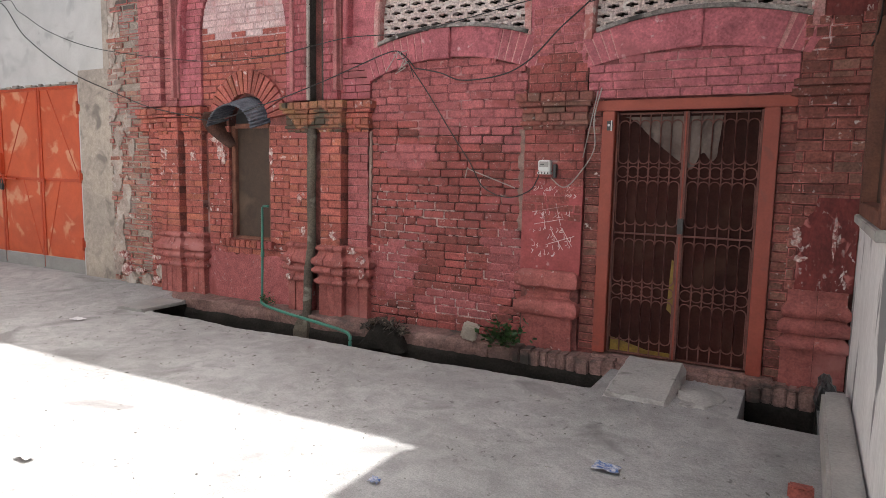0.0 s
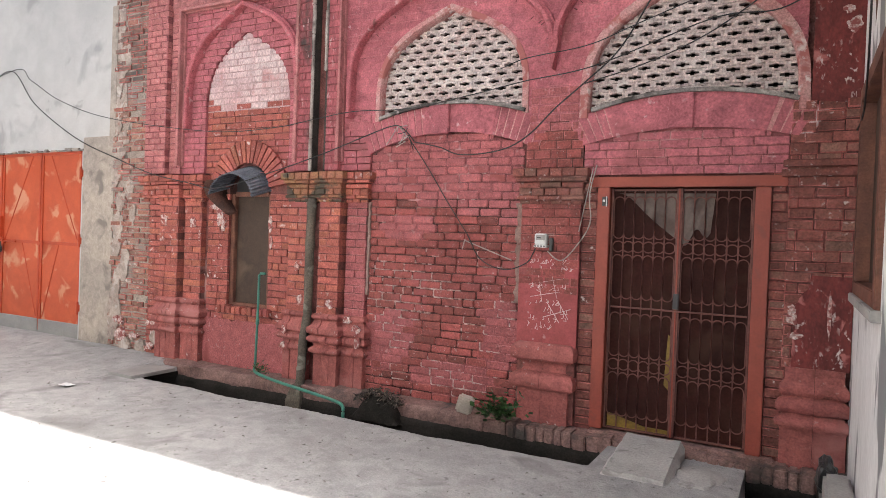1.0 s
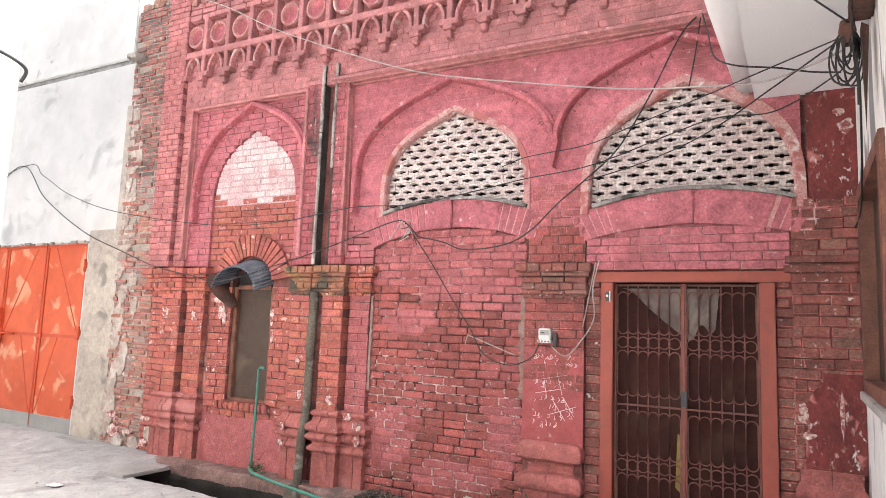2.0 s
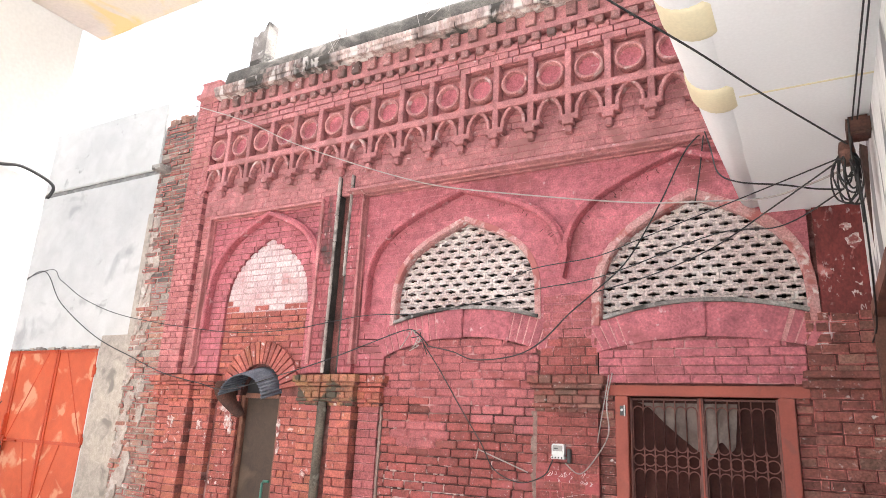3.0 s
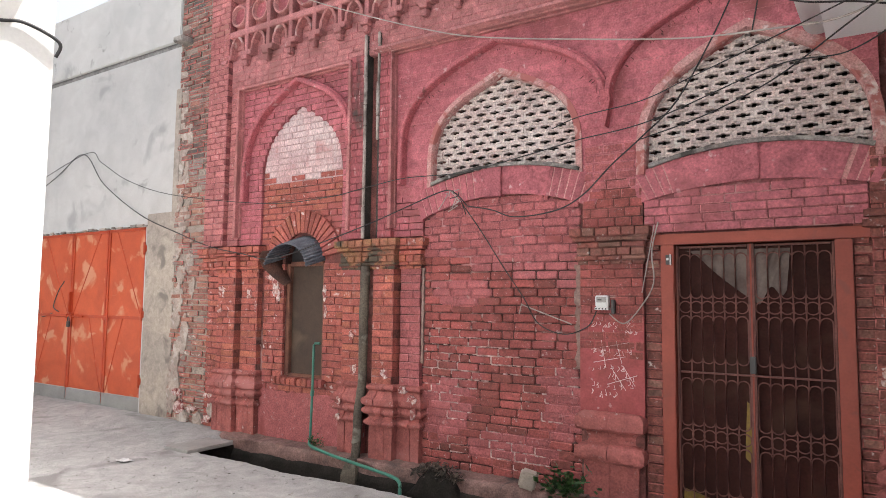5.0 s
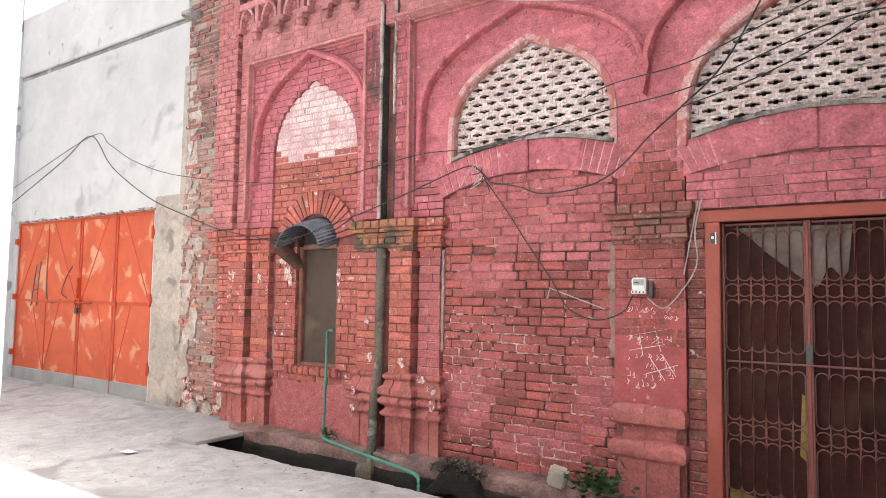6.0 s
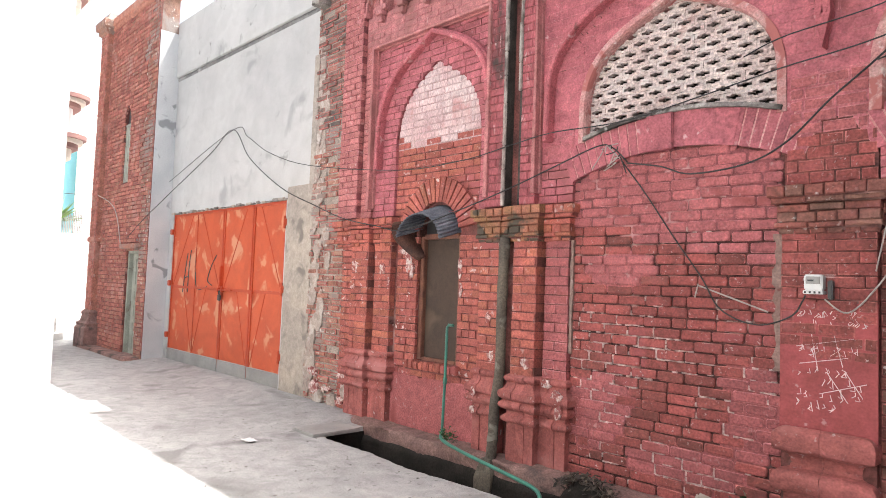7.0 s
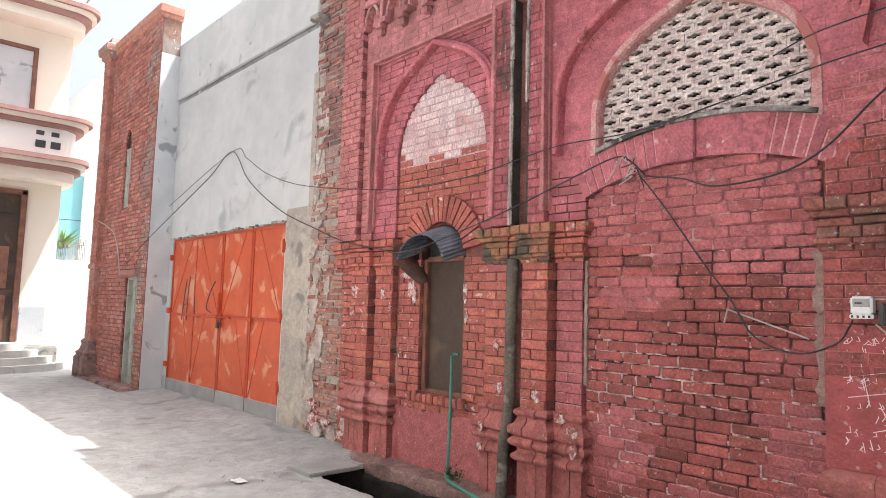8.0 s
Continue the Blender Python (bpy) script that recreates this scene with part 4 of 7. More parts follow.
def ring_arch(xc, zc, r0, r1, a0, a1_, n, y):
    holder = part("window_arch", MB().box(xc - 0.01, xc + 0.01, 4.99, 5.01, zc + r0, zc + r1), M_MORTAR, facade)
    for i in range(n):
        t0, t1 = radians(a0 + (a1_ - a0) * i / n + 1.0), radians(a0 + (a1_ - a0) * (i + 1) / n - 1.0)
        p = [(xc + r * math.cos(t), zc + r * math.sin(t)) for r, t in ((r0, t1), (r0, t0), (r1, t0), (r1, t1))]
        part("voussoir", MB().prism(p, y + (0.004 if i % 2 else 0.0), 5.02), M_ORANGE, holder)


ring_arch(-4.14, 1.98, 0.34, 0.60, 8, 172, 19, 4.958)

# lattice screens
HW, HH = 0.1555, 0.0725
gx, gz = [-HW / 2, -0.052, -0.016, 0.016, 0.052, HW / 2], [-HH / 2, -0.0205, -0.011, 0.011, 0.0205, HH / 2]
cell = MB()
for i in range(5):
    for k in range(5):
        hole = (k == 2 and 1 <= i <= 3) or (i == 2 and 1 <= k <= 3)
        if hole:
            continue

        def dep(a, b):
            return (0.0 if 1 <= a <= 4 and 1 <= b <= 4 else 0.009) + (0.006 if a in (0, 5) and b in (0, 5) else 0.0)
        q = [(i, k), (i + 1, k), (i + 1, k + 1), (i, k + 1)]
        cell.add([(gx[a], dep(a, b), gz[b]) for a, b in q], [(0, 1, 2, 3)])
for (xa, za), (xb, zb) in zip(*(lambda o: (o, o[1:] + o[:1]))([(-0.052, -0.011), (-0.016, -0.011), (-0.016, -0.0205), (0.016, -0.0205), (0.016, -0.011), (0.052, -0.011), (0.052, 0.011), (0.016, 0.011), (0.016, 0.0205), (-0.016, 0.0205), (-0.016, 0.011), (-0.052, 0.011)])):
    cell.add([(xa, 0, za), (xb, 0, zb), (xb, 0.05, zb), (xa, 0.05, za)], [(0, 1, 2, 3)])
cell.add([(x, 0.05, z) for x, z in ((-0.07, -0.034), (-0.052, -0.034), (-0.052, 0.034), (-0.07, 0.034))], [(0, 1, 2, 3)])
cell_me = cell.mesh("lattice_block", M_JALI)
for tag, xa, xb, lo, hi in (("a", -2.33, -0.71, ext2, a2), ("b", -0.15, 1.55, ext3, a3)):
    xm = (xa + xb) / 2
    scr = thing("lattice_screen", (xm, 5.03, lo(xm)), "limewashed pierced brick lattice filling a pointed arch", "lattice screen", "pierced lattice screens")
    rr = random.Random(tag)
    k, z = 0, 2.60
    while z < hi(xm) + 0.05:
        x = xa + (0.02 if k % 2 else 0.02 + HW / 2) - HW / 2
        while x < xb + HW / 2:
            xc = min(max(x, xa), xb)
            if lo(xc) - 0.03 < z < hi(xc) + 0.03:
                ob = part("lattice_block", cell_me, None, scr)
                ob.location = (x, 5.035 + rr.uniform(-0.004, 0.004), z)
                ob.rotation_euler = (0, rr.uniform(-0.02, 0.02), 0)
            x += HW
        z, k = z + HH, k + 1

# pilasters with their capitals and bases
CAP = [(0.0, 1.87), (0.03, 1.885), (0.03, 1.925), (0.015, 1.93), (0.015, 2.06), (0.05, 2.075), (0.055, 2.10), (0.075, 2.11), (0.075, 2.175), (0.03, 2.185)]


def lay_base(xa, xb, y, mat, profile, label="", unit=0.12, worn=0.007):
    """A moulded brick base laid in short, worn pieces with open joints."""
    fine = [(p.x, p.y) for p in smooth_line([(p, z, 0.0) for p, z in profile], 2)]
    core = part("base", MB().moulded(xa + 0.006, xb - 0.006, y + 0.012, 5.02, [(p - 0.004, z) for p, z in fine]), M_MORTAR, facade, label)
    n = max(2, round((xb - xa + 0.1) / unit))
    cuts = [xa + (xb - xa) * i / n + (r1.uniform(-0.012, 0.012) if 0 < i < n else 0) for i in range(n + 1)]
    heights = [0]
    for i, (p, z) in enumerate(fine[1:-1], 1):
        if p <= fine[i - 1][0] and p < fine[i + 1][0] and i - heights[-1] > 3:
            heights.append(i)
    heights.append(len(fine) - 1)
    nx = 6
    for lo, hi in zip(heights, heights[1:]):
        for i in range(n):
            dy, dz = r1.uniform(-0.007, 0.007), r1.uniform(-0.003, 0.003)
            pts, fs, m, w = [], [], hi - lo, nx + 3
            for p, z in fine[lo:hi + 1]:
                a, b = cuts[i] - (p if i == 0 else -0.002), cuts[i + 1] + (p if i == n - 1 else -0.002)
                row = [(a, 5.015, z + dz)]
                for k in range(nx + 1):
                    x = a + (b - a) * k / nx
                    e = noise.noise((x * 9, y * 7, z * 9)) + 0.6 * noise.noise((x * 27, y * 5, z * 27))
                    e = worn * e + 0.022 * max(0.0, noise.noise((x * 6 + 3.0, y * 3, z * 7)) - 0.28) * (1.0 + 4.0 * max(p, 0.0))
                    row.append((x, y - p + dy + e, z + dz + 0.4 * e))
                pts += row + [(b, 5.015, z + dz)]
            for k in range(m):
                fs += [(w * k + j, w * k + j + 1, w * (k + 1) + j + 1, w * (k + 1) + j) for j in range(w - 1)]
            fs += [tuple(reversed(range(w))), tuple(w * m + j for j in range(w))]
            me = MB().add(pts, fs).mesh("base_brick", mat, True)
            me.set_sharp_from_angle(angle=radians(38))
            part("base_brick", me, None, core)


BASE = [(0.012, -0.12), (0.012, 0.235), (0.030, 0.24), (0.050, 0.26), (0.050, 0.285), (0.030, 0.305), (0.016, 0.315), (0.016, 0.345), (0.040, 0.355), (0.068, 0.38),
        (0.068, 0.41), (0.040, 0.432), (0.045, 0.445), (0.070, 0.46), (0.070, 0.515), (0.030, 0.545), (0.012, 0.585), (0.012, 0.605), (0.032, 0.62), (0.032, 0.65), (0.0, 0.67)]


def capital(xa, xb, y, mat, label=""):
    """A corbelled brick capital: courses that step out and in again."""
    core = part("capital", MB().moulded(xa, xb, y + 0.012, 5.02, [(0.0, 1.86), (0.02, 1.89), (0.02, 1.93), (0.008, 1.94), (0.008, 2.06), (0.045, 2.07), (0.06, 2.11), (0.06, 2.17), (0.02, 2.18)]), M_MORTAR, facade, label)
    mb = MB()
    for z0, z1, p, ln in ((1.862, 1.90, 0.012, 0.10), (1.904, 1.935, 0.036, 0.22), (1.94, 2.005, 0.022, 0.115), (2.010, 2.058, 0.024, 0.23), (2.064, 2.10, 0.052, 0.23), (2.105, 2.178, 0.075, 0.115)):
        a, b = xa - p, xb + p
        n = max(1, round((b - a) / ln))
        for i in range(n):
            if r1.random() < 0.04 and 0 < i < n - 1:
                continue
            u, v = a + (b - a) * i / n + 0.004, a + (b - a) * (i + 1) / n - 0.004
            mb.brick(u, v, z0 + r1.uniform(-0.003, 0.003), z1 + r1.uniform(-0.003, 0.003), y - p + r1.uniform(-0.006, 0.006), 5.01 - y + p, 0.007, 0.004, r1)
    part("capital_bricks", mb, mat, core)
    return core


def pilaster(xa, xb, y, mat, z0=0.66, z1=1.88, cap=True, base=True, base_mat=None, cap_mat=None):
    shaft = part("pilaster", MB().box(xa + 0.008, xb - 0.008, y + 0.014, 5.02, -0.1, z1), M_MORTAR, facade)
    for a, b, za, zb in courses(xa, xb, z0, z1, rnd=r1, length=0.23 if xb - xa > 0.3 else 0.3, joint=0.008, course=0.079, rough=0.002):
        me = MB().brick(a, b, za, zb, y + r1.uniform(-0.004, 0.004), 5.01 - y, 0.006, 0.004, r1).mesh("brick", mat)
        worn_highlit_edges(me, mat)
        part("brick", me, None, shaft)
    if cap:
        capital(xa, xb, y, cap_mat or mat)
    if base:
        lay_base(xa, xb, y, base_mat or mat, BASE)


pilaster(-5.52, -5.18, 4.87, M_ORANGE, base_mat=M_BASEBRICK)
pilaster(-5.14, -4.84, 4.93, M_ORANGE, base_mat=M_BASEBRICK)
capital(-5.92, -5.62, 4.96, M_ORANGE)
pilaster(-3.44, -3.18, 4.90, M_ORANGE, base_mat=M_BASEBRICK, cap_mat=M_SOOTY)
pilaster(-2.98, -2.70, 4.86, M_ORANGE, base_mat=M_BASEBRICK, cap_mat=M_SOOTY)
pilaster(-2.68, -2.42, 4.945, M_REDPINK, base_mat=M_BASEBRICK, cap_mat=M_ORANGE)
capital(-3.20, -2.96, 4.92, M_SOOTY, "blackened capital behind the pipe")
pilaster(-0.70, -0.14, 4.945, M_BAY, z0=1.05, z1=1.90, base=False, cap_mat=M_JAMB)
part("render_coat", MB().box(-0.70, -0.14, 4.948, 4.965, 0.55, 1.42), M_COAT, facade, "pink rendered pier with chalk writing")
lay_base(-0.665, -0.19, 4.925, M_BASEBRICK, [(0.0, -0.12), (0.0, 0.185), (0.030, 0.195), (0.060, 0.225), (0.060, 0.295), (0.030, 0.335), (-0.028, 0.355), (-0.032, 0.405), (-0.010, 0.44), (0.045, 0.46), (0.055, 0.485),
                                             (0.055, 0.565), (0.02, 0.60), (0.0, 0.61)], "worn moulded base", 0.3, 0.012)
lay_base(1.50, 1.90, 4.94, M_BASEBRICK, [(0.02, -0.16), (0.02, 0.17), (0.05, 0.19), (0.06, 0.23), (0.03, 0.26), (0.0, 0.29), (0.04, 0.31), (0.055, 0.36), (0.03, 0.40), (0.0, 0.42), (0.03, 0.45), (0.03, 0.50), (0.0, 0.54), (0.0, 0.64)], "worn moulded base", 0.25, 0.012)
part("capital", MB().moulded(1.46, 1.93, 4.955, 5.02, [(0.0, 2.08), (0.04, 2.09), (0.04, 2.14), (0.0, 2.145), (0.0, 2.16), (0.03, 2.165), (0.03, 2.21), (0.0, 2.22)]), M_JAMB, facade)
for xc, z0, z1, w in ((-0.708, 0.95, 1.87, 0.04), (-2.405, 0.90, 1.87, 0.014)):
    edge_l = [(xc - w * (1 + 0.9 * noise.noise((z * 17, xc, 0))), z) for z in (z0 + (z1 - z0) * i / 30 for i in range(31))]
    edge_r = [(xc + w * (1 + 0.9 * noise.noise((z * 19, xc, 5))), z) for z in (z1 - (z1 - z0) * i / 30 for i in range(31))]
    part("mortar_strip", MB().prism(edge_l + edge_r, 4.968, 5.02), M_STRIP, facade, "grey mortar strip")
flank = [(1.60 + 0.012 * noise.noise((i * 0.9, 0.0, 3.0)), 2.66 + 0.86 * i / 20) for i in range(21)] + [(1.94, 3.53), (1.94, 2.62)]
part("red_plaster", MB().prism(flank, 4.956, 5.02), M_REDPLASTER, facade, "flaking dark red paint")
ragged = [(1.54 + 0.05 * noise.noise((z * 7, 1.0, 0)) + 0.03 * noise.noise((z * 23, 3.0, 0)) + 0.5 * max(0.0, z - 1.08), z) for z in (1.34 - 0.70 * i / 40 for i in range(41))]
part("red_plaster", MB().prism(ragged + [(1.925, 0.64), (1.925, 1.34)], 4.944, 4.965), M_REDPLASTER, facade, "flaking dark red paint")

coat_top = [(-3.50 - 1.32 * i / 30, 0.46 + 0.05 * noise.noise((i * 0.5, 1.0, 0.0)) + 0.03 * noise.noise((i * 1.9, 4.0, 0.0))) for i in range(31)]
part("render_coat", MB().prism(coat_top + [(-4.82, -0.09), (-3.50, -0.09)], 4.982, 5.0), M_REDPINK, facade, "pink rendered wall under the window")
for k, (x, z, rx, rz, y) in enumerate(((-4.60, 1.70, 0.05, 0.12, 4.985), (-4.54, 1.58, 0.03, 0.10, 4.9845), (-4.68, 1.80, 0.08, 0.035, 4.9842), (-5.44, 1.66, 0.06, 0.03, 4.8655), (-5.40, 1.60, 0.02, 0.06, 4.8650), (-4.98, 1.60, 0.05, 0.06, 4.925),
                                       (-5.47, 1.38, 0.04, 0.02, 4.8652), (-4.87, 1.45, 0.02, 0.06, 4.925), (-3.79, 1.62, 0.03, 0.10, 4.985), (-3.77, 1.40, 0.025, 0.07, 4.9845), (-3.30, 1.15, 0.03, 0.05, 4.8955), (-3.24, 0.80, 0.03, 0.05, 4.895),
                                       (-2.80, 0.78, 0.05, 0.05, 4.8545), (-2.60, 0.62, 0.05, 0.04, 4.905), (-2.47, 0.52, 0.05, 0.06, 4.875), (-2.44, 0.40, 0.04, 0.05, 4.87), (-3.40, 0.45, 0.03, 0.05, 4.825), (-3.42, 0.28, 0.03, 0.03, 4.84),
                                       (1.53, 1.02, 0.035, 0.07, 4.940), (1.56, 0.88, 0.05, 0.025, 4.9405), (1.78, 1.05, 0.014, 0.16, 4.9395), (1.86, 3.20, 0.05, 0.06, 4.952), (1.82, 3.32, 0.04, 0.03, 4.9525))):
    part("lime_flake", MB().prism(blotch(x, z, rx, rz, 200 + k, 34), y, y + 0.03), M_FLAKE, facade, "chipped white lime")
# short scratches across the painted arch bands
ticks = MB()
rt = random.Random(29)
for line, n in ((HOOD2, 26), (HOOD3, 22)):
    pts = [p for p in line if p[0] < 1.1]
    for k in range(n):
        i = rt.randrange(1, len(pts) - 1)
        (xa, za), (xb, zb) = pts[i - 1], pts[i + 1]
        d = Vector((xb - xa, zb - za)).normalized()
        o, ln, w = -rt.uniform(0.05, 0.10), rt.uniform(0.008, 0.022), rt.uniform(0.003, 0.005)
        c = Vector((pts[i][0] + rt.uniform(-0.04, 0.04), pts[i][1])) + Vector((-d.y, d.x)) * o
        if clear(c.x, c.y) and c.y < 4.18:
            q = [c + Vector((-d.y, d.x)) * ln * a + d * w * b for a, b in ((-1, -1), (-1, 1), (1, 0.6), (1, -0.6))]
            ticks.prism([(p.x, p.y) for p in q], 4.9635, 4.972)
part("paint_chips", ticks, M_EDGE_DARK, facade, "dark chips in the pink paint", kind="stuff")

# plinth along the drain: bricks on edge
plinth = solid("plinth", MB().box(-5.35, 1.9, 4.79, 5.02, -0.66, -0.115), M_PLINTH, "dirty brick plinth along the drain", kind="structure")
worn_run(-5.36, -0.92, [(5.02, -0.5), (4.765, -0.5), (4.755, -0.30), (4.745, -0.21), (4.75, -0.135), (4.754, -0.118), (4.768, -0.106), (4.79, -0.102), (4.88, -0.095), (5.02, -0.085)], M_PLINTH, "plinth_ledge", plinth, 6.0, amp=0.030, step=0.045)
# Dark lining that stands in for shade on the channel's wall.
worn_run(-5.30, 1.8, [(4.80, -0.68), (4.705, -0.68), (4.71, -0.40), (4.722, -0.29), (4.733, -0.235), (4.80, -0.22)], M_MUD_SHADE, "drain_slime", plinth, 9.0, amp=0.022, step=0.09)
x = -0.92
r3 = random.Random(8)
while x < 1.85:
    w = r3.uniform(0.075, 0.12) if x > -0.9 else r3.uniform(0.22, 0.30)
    if r3.random() > 0.02:
        dz = r3.uniform(-0.012, 0.006) - (0.05 if 0.3 < x < 0.85 else 0)
        part("plinth_brick", MB().box(x + 0.002, x + w - 0.002, 4.748 + r3.uniform(-0.012, 0.008), 4.93, -0.50, -0.10 + dz, 0.012), M_PLINTH, plinth)
    x += w

# ---- bay between the piers: single bricks ----
r4 = random.Random(21)
bayline = [(-2.42 + 1.72 * i / 24, int2(-2.42 + 1.72 * i / 24) - 0.012) for i in range(25)]
part("joint_bed", MB().prism([(-2.42, -0.1)] + bayline + [(-0.70, -0.1)], 5.0095, 5.0115), M_BAYJOINT, facade)
bay = courses(-2.42, -0.70, -0.10, 2.62, lambda x, z: z < int2(x) - 0.01, rnd=r4, rough=0.0035, joint=0.011, course=0.0795, length=0.232)
paint_edge = [(-0.71 - 1.70 * i / 20, 1.86 + 0.16 * noise.noise((i * 0.4, 3.0, 0)) + 0.12 * abs(i / 10 - 1)) for i in range(21)]
part("paint_bed", MB().prism([(x, z - 0.003) for x, z in bayline[1:-1]] + paint_edge, 4.9965, 5.0090), M_PINKJOINT, facade)
SMEARS = ((-2.12, 0.42, 0.30, 0.34), (-0.90, 0.62, 0.22, 0.38), (-1.95, 1.60, 0.34, 0.16), (-1.40, 0.16, 0.5, 0.16))
for k, (x, z, rx, rz) in enumerate(SMEARS):
    part("paint_smear", MB().prism([(min(max(p, -2.415), -0.705), max(q, -0.09)) for p, q in blotch(x, z, rx, rz, 31 + k)], 4.9955 + 0.0007 * k, 5.0090), M_REDPINK, facade, "pink paint that fills the joints")
LIMED = ((-2.12, 1.12, 0.22, 0.12, 0.7), (-1.62, 1.00, 0.24, 0.16, 0.9), (-2.22, 0.72, 0.25, 0.35, 0.6), (-1.30, 0.62, 0.25, 0.12, 0.5), (-1.45, 0.12, 0.5, 0.14, 0.6), (-0.92, 0.95, 0.14, 0.14, 0.5), (-1.15, 1.30, 0.2, 0.08, 0.4))
lime = MB()
for a, b, za, zb in bay:
    m = sum(k * math.exp(-((a - x) / rx) ** 2 - ((za - z) / rz) ** 2) for x, z, rx, rz, k in LIMED) + 0.45 * noise.noise((a * 5, za * 5, 1.0)) - 0.12
    if m < 0.10:
        continue
    for xa, xb, u, v in ((a, b, za - 0.009, za + 0.001), (a - 0.009, a + 0.001, za, zb)):
        n = max(1, int((xb - xa + v - u) / 0.035))
        for k in range(n):
            if r4.random() < 0.25 + m:
                p, q = k / n, (k + 1) / n
                wide = xb - xa > v - u
                x0, x1 = (xa + (xb - xa) * p, xa + (xb - xa) * q) if wide else (xa, xb)
                z0, z1 = (u, v) if wide else (u + (v - u) * p, u + (v - u) * q)
                lime.brick(x0 - r4.uniform(0, 0.003), x1 + r4.uniform(0, 0.003), z0 + r4.uniform(-0.004, 0.004), z1 - r4.uniform(-0.004, 0.004), 4.990 + r4.uniform(-0.004, 0.004), 0.02, 0.003, 0.004, r4)
part("lime_joint", lime, M_LIMEJOINT, facade, "crumbs of white lime mortar", kind="stuff")


def rounded_brick(ln, h, dep, mat, rnd):
    """A brick with rounded, chipped arrises, seen from the front."""
    def rim(inset, y, jit):
        out = []
        for sx, sz in ((-1, -1), (0, -1), (1, -1), (1, 1), (0, 1), (-1, 1)):
            x, z = sx * (ln / 2 - inset), sz * (h / 2 - inset)
            if sx == 0:
                out.append((rnd.uniform(-0.2, 0.2) * ln, y, z + rnd.uniform(-jit, jit)))
            else:
                r = 0.007 + rnd.uniform(0, 0.006)
                two = [(x - sx * r, y, z), (x, y, z - sz * r)]
                out += two
        mid = [(x + rnd.uniform(-jit, jit), y, z + rnd.uniform(-jit, jit)) for x, _, z in out]
        return sorted(mid, key=lambda p: math.atan2(p[2] / h, p[0] / ln))
    rims = [rim(0.010, 0.0, 0.0025), rim(0.004, 0.0025, 0.002), rim(0.0, 0.009, 0.0015), rim(0.0, dep, 0.0)]
    n = len(rims[0])
    fs = [tuple(range(n))] + [(n * k + i, n * k + (i + 1) % n, n * (k + 1) + (i + 1) % n, n * (k + 1) + i) for k in range(3) for i in range(n)]
    me = MB().add(sum(rims, []), fs).mesh("brick", mat)
    # The bevel ring carries the painted pale highlight.
    me.materials.append(M_EDGE if mat == M_BAY else M_EDGE_PINK)
    for i, p in enumerate(me.polygons):
        p.material_index = 1 if n < i <= 2 * n else 0
    return me


variants = []
for ln in (0.06, 0.09, 0.12, 0.16, 0.20, 0.225, 0.25):
    for k in range(3):
        me, top = rounded_brick(ln, 0.068, 0.03, M_BAY, r4), rounded_brick(ln, 0.069, 0.03, M_REDPINK, r4)
        variants.append((ln, me, top))
bay.sort(key=lambda b: abs(b[0] + 1.4) + abs(b[2] - 1.3))
rest = []
for a, b, za, zb in bay:
    if len(rest) == 0 and bay.index((a, b, za, zb)) < 300:
        ln = b - a
        base_ln, me, top = min(variants, key=lambda v: abs(v[0] - ln) + r4.uniform(0, 0.004))
        painted = za + 0.45 * noise.noise((a * 1.6, za * 1.2, 9.0)) - 0.25 * abs(a + 1.3) > 1.72 or any(((a + b) / 2 - x) ** 2 / rx ** 2 + (za - z) ** 2 / rz ** 2 < 0.8 for x, z, rx, rz in SMEARS)
        ob = part("brick", top if painted else me, None, facade)
        ob.location = ((a + b) / 2, 4.988 + r4.uniform(-0.006, 0.005), (za + zb) / 2)
        ob.scale = (ln / base_ln, 1, (zb - za) / 0.068)
        ob.rotation_euler = (0, r4.uniform(-0.012, 0.012), r4.uniform(-0.02, 0.02))
    else:
        rest.append((a, b, za, zb))
brickwork("bay_brickwork", M_BAY, facade, [b for b in rest if b[2] <= 1.9], 4.988, 0.04, rnd=r4, jit=0.005, wave=0.007, c=0.008)
brickwork("bay_brickwork", M_REDPINK, facade, [b for b in rest if b[2] > 1.9], 4.990, 0.04, rnd=r4, jit=0.004, wave=0.004, c=0.007)

# ---- made-up closed room behind the facade, coloured dark as if unlit ----
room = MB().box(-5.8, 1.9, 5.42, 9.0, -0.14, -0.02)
solid("floor", room, M_ROOM, "floor of an added room behind the door, coloured dark", kind="structure")
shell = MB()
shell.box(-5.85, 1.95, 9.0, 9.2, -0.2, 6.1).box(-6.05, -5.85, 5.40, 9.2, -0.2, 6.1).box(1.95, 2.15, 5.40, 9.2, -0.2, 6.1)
solid("wall_room", shell, M_ROOM, "walls of an added room behind the facade, coloured dark", kind="structure")
solid("ceiling", MB().box(-6.05, 2.15, 5.3, 9.2, 5.3, 5.5), M_ROOM, "ceiling of an added room behind the facade, coloured dark", kind="structure")

# ---- old bare brick wall beside the pier ----
r5 = random.Random(31)
old = solid("wall_old_brick", MB().box(-6.68, -5.85, 5.012, 5.40, -0.6, 5.86), M_MORTAR_OLD, "bare crumbling brick wall with old mortar", kind="structure")
spans = courses(-6.66, -5.86, -0.14, 5.86, rnd=r5, rough=0.006, joint=0.018)
spans = [b for b in spans if r5.random() > 0.04]
sooted = [b for b in spans if b[2] + 0.5 * noise.noise((b[0] * 3, b[2] * 2, 8.0)) > 3.3]
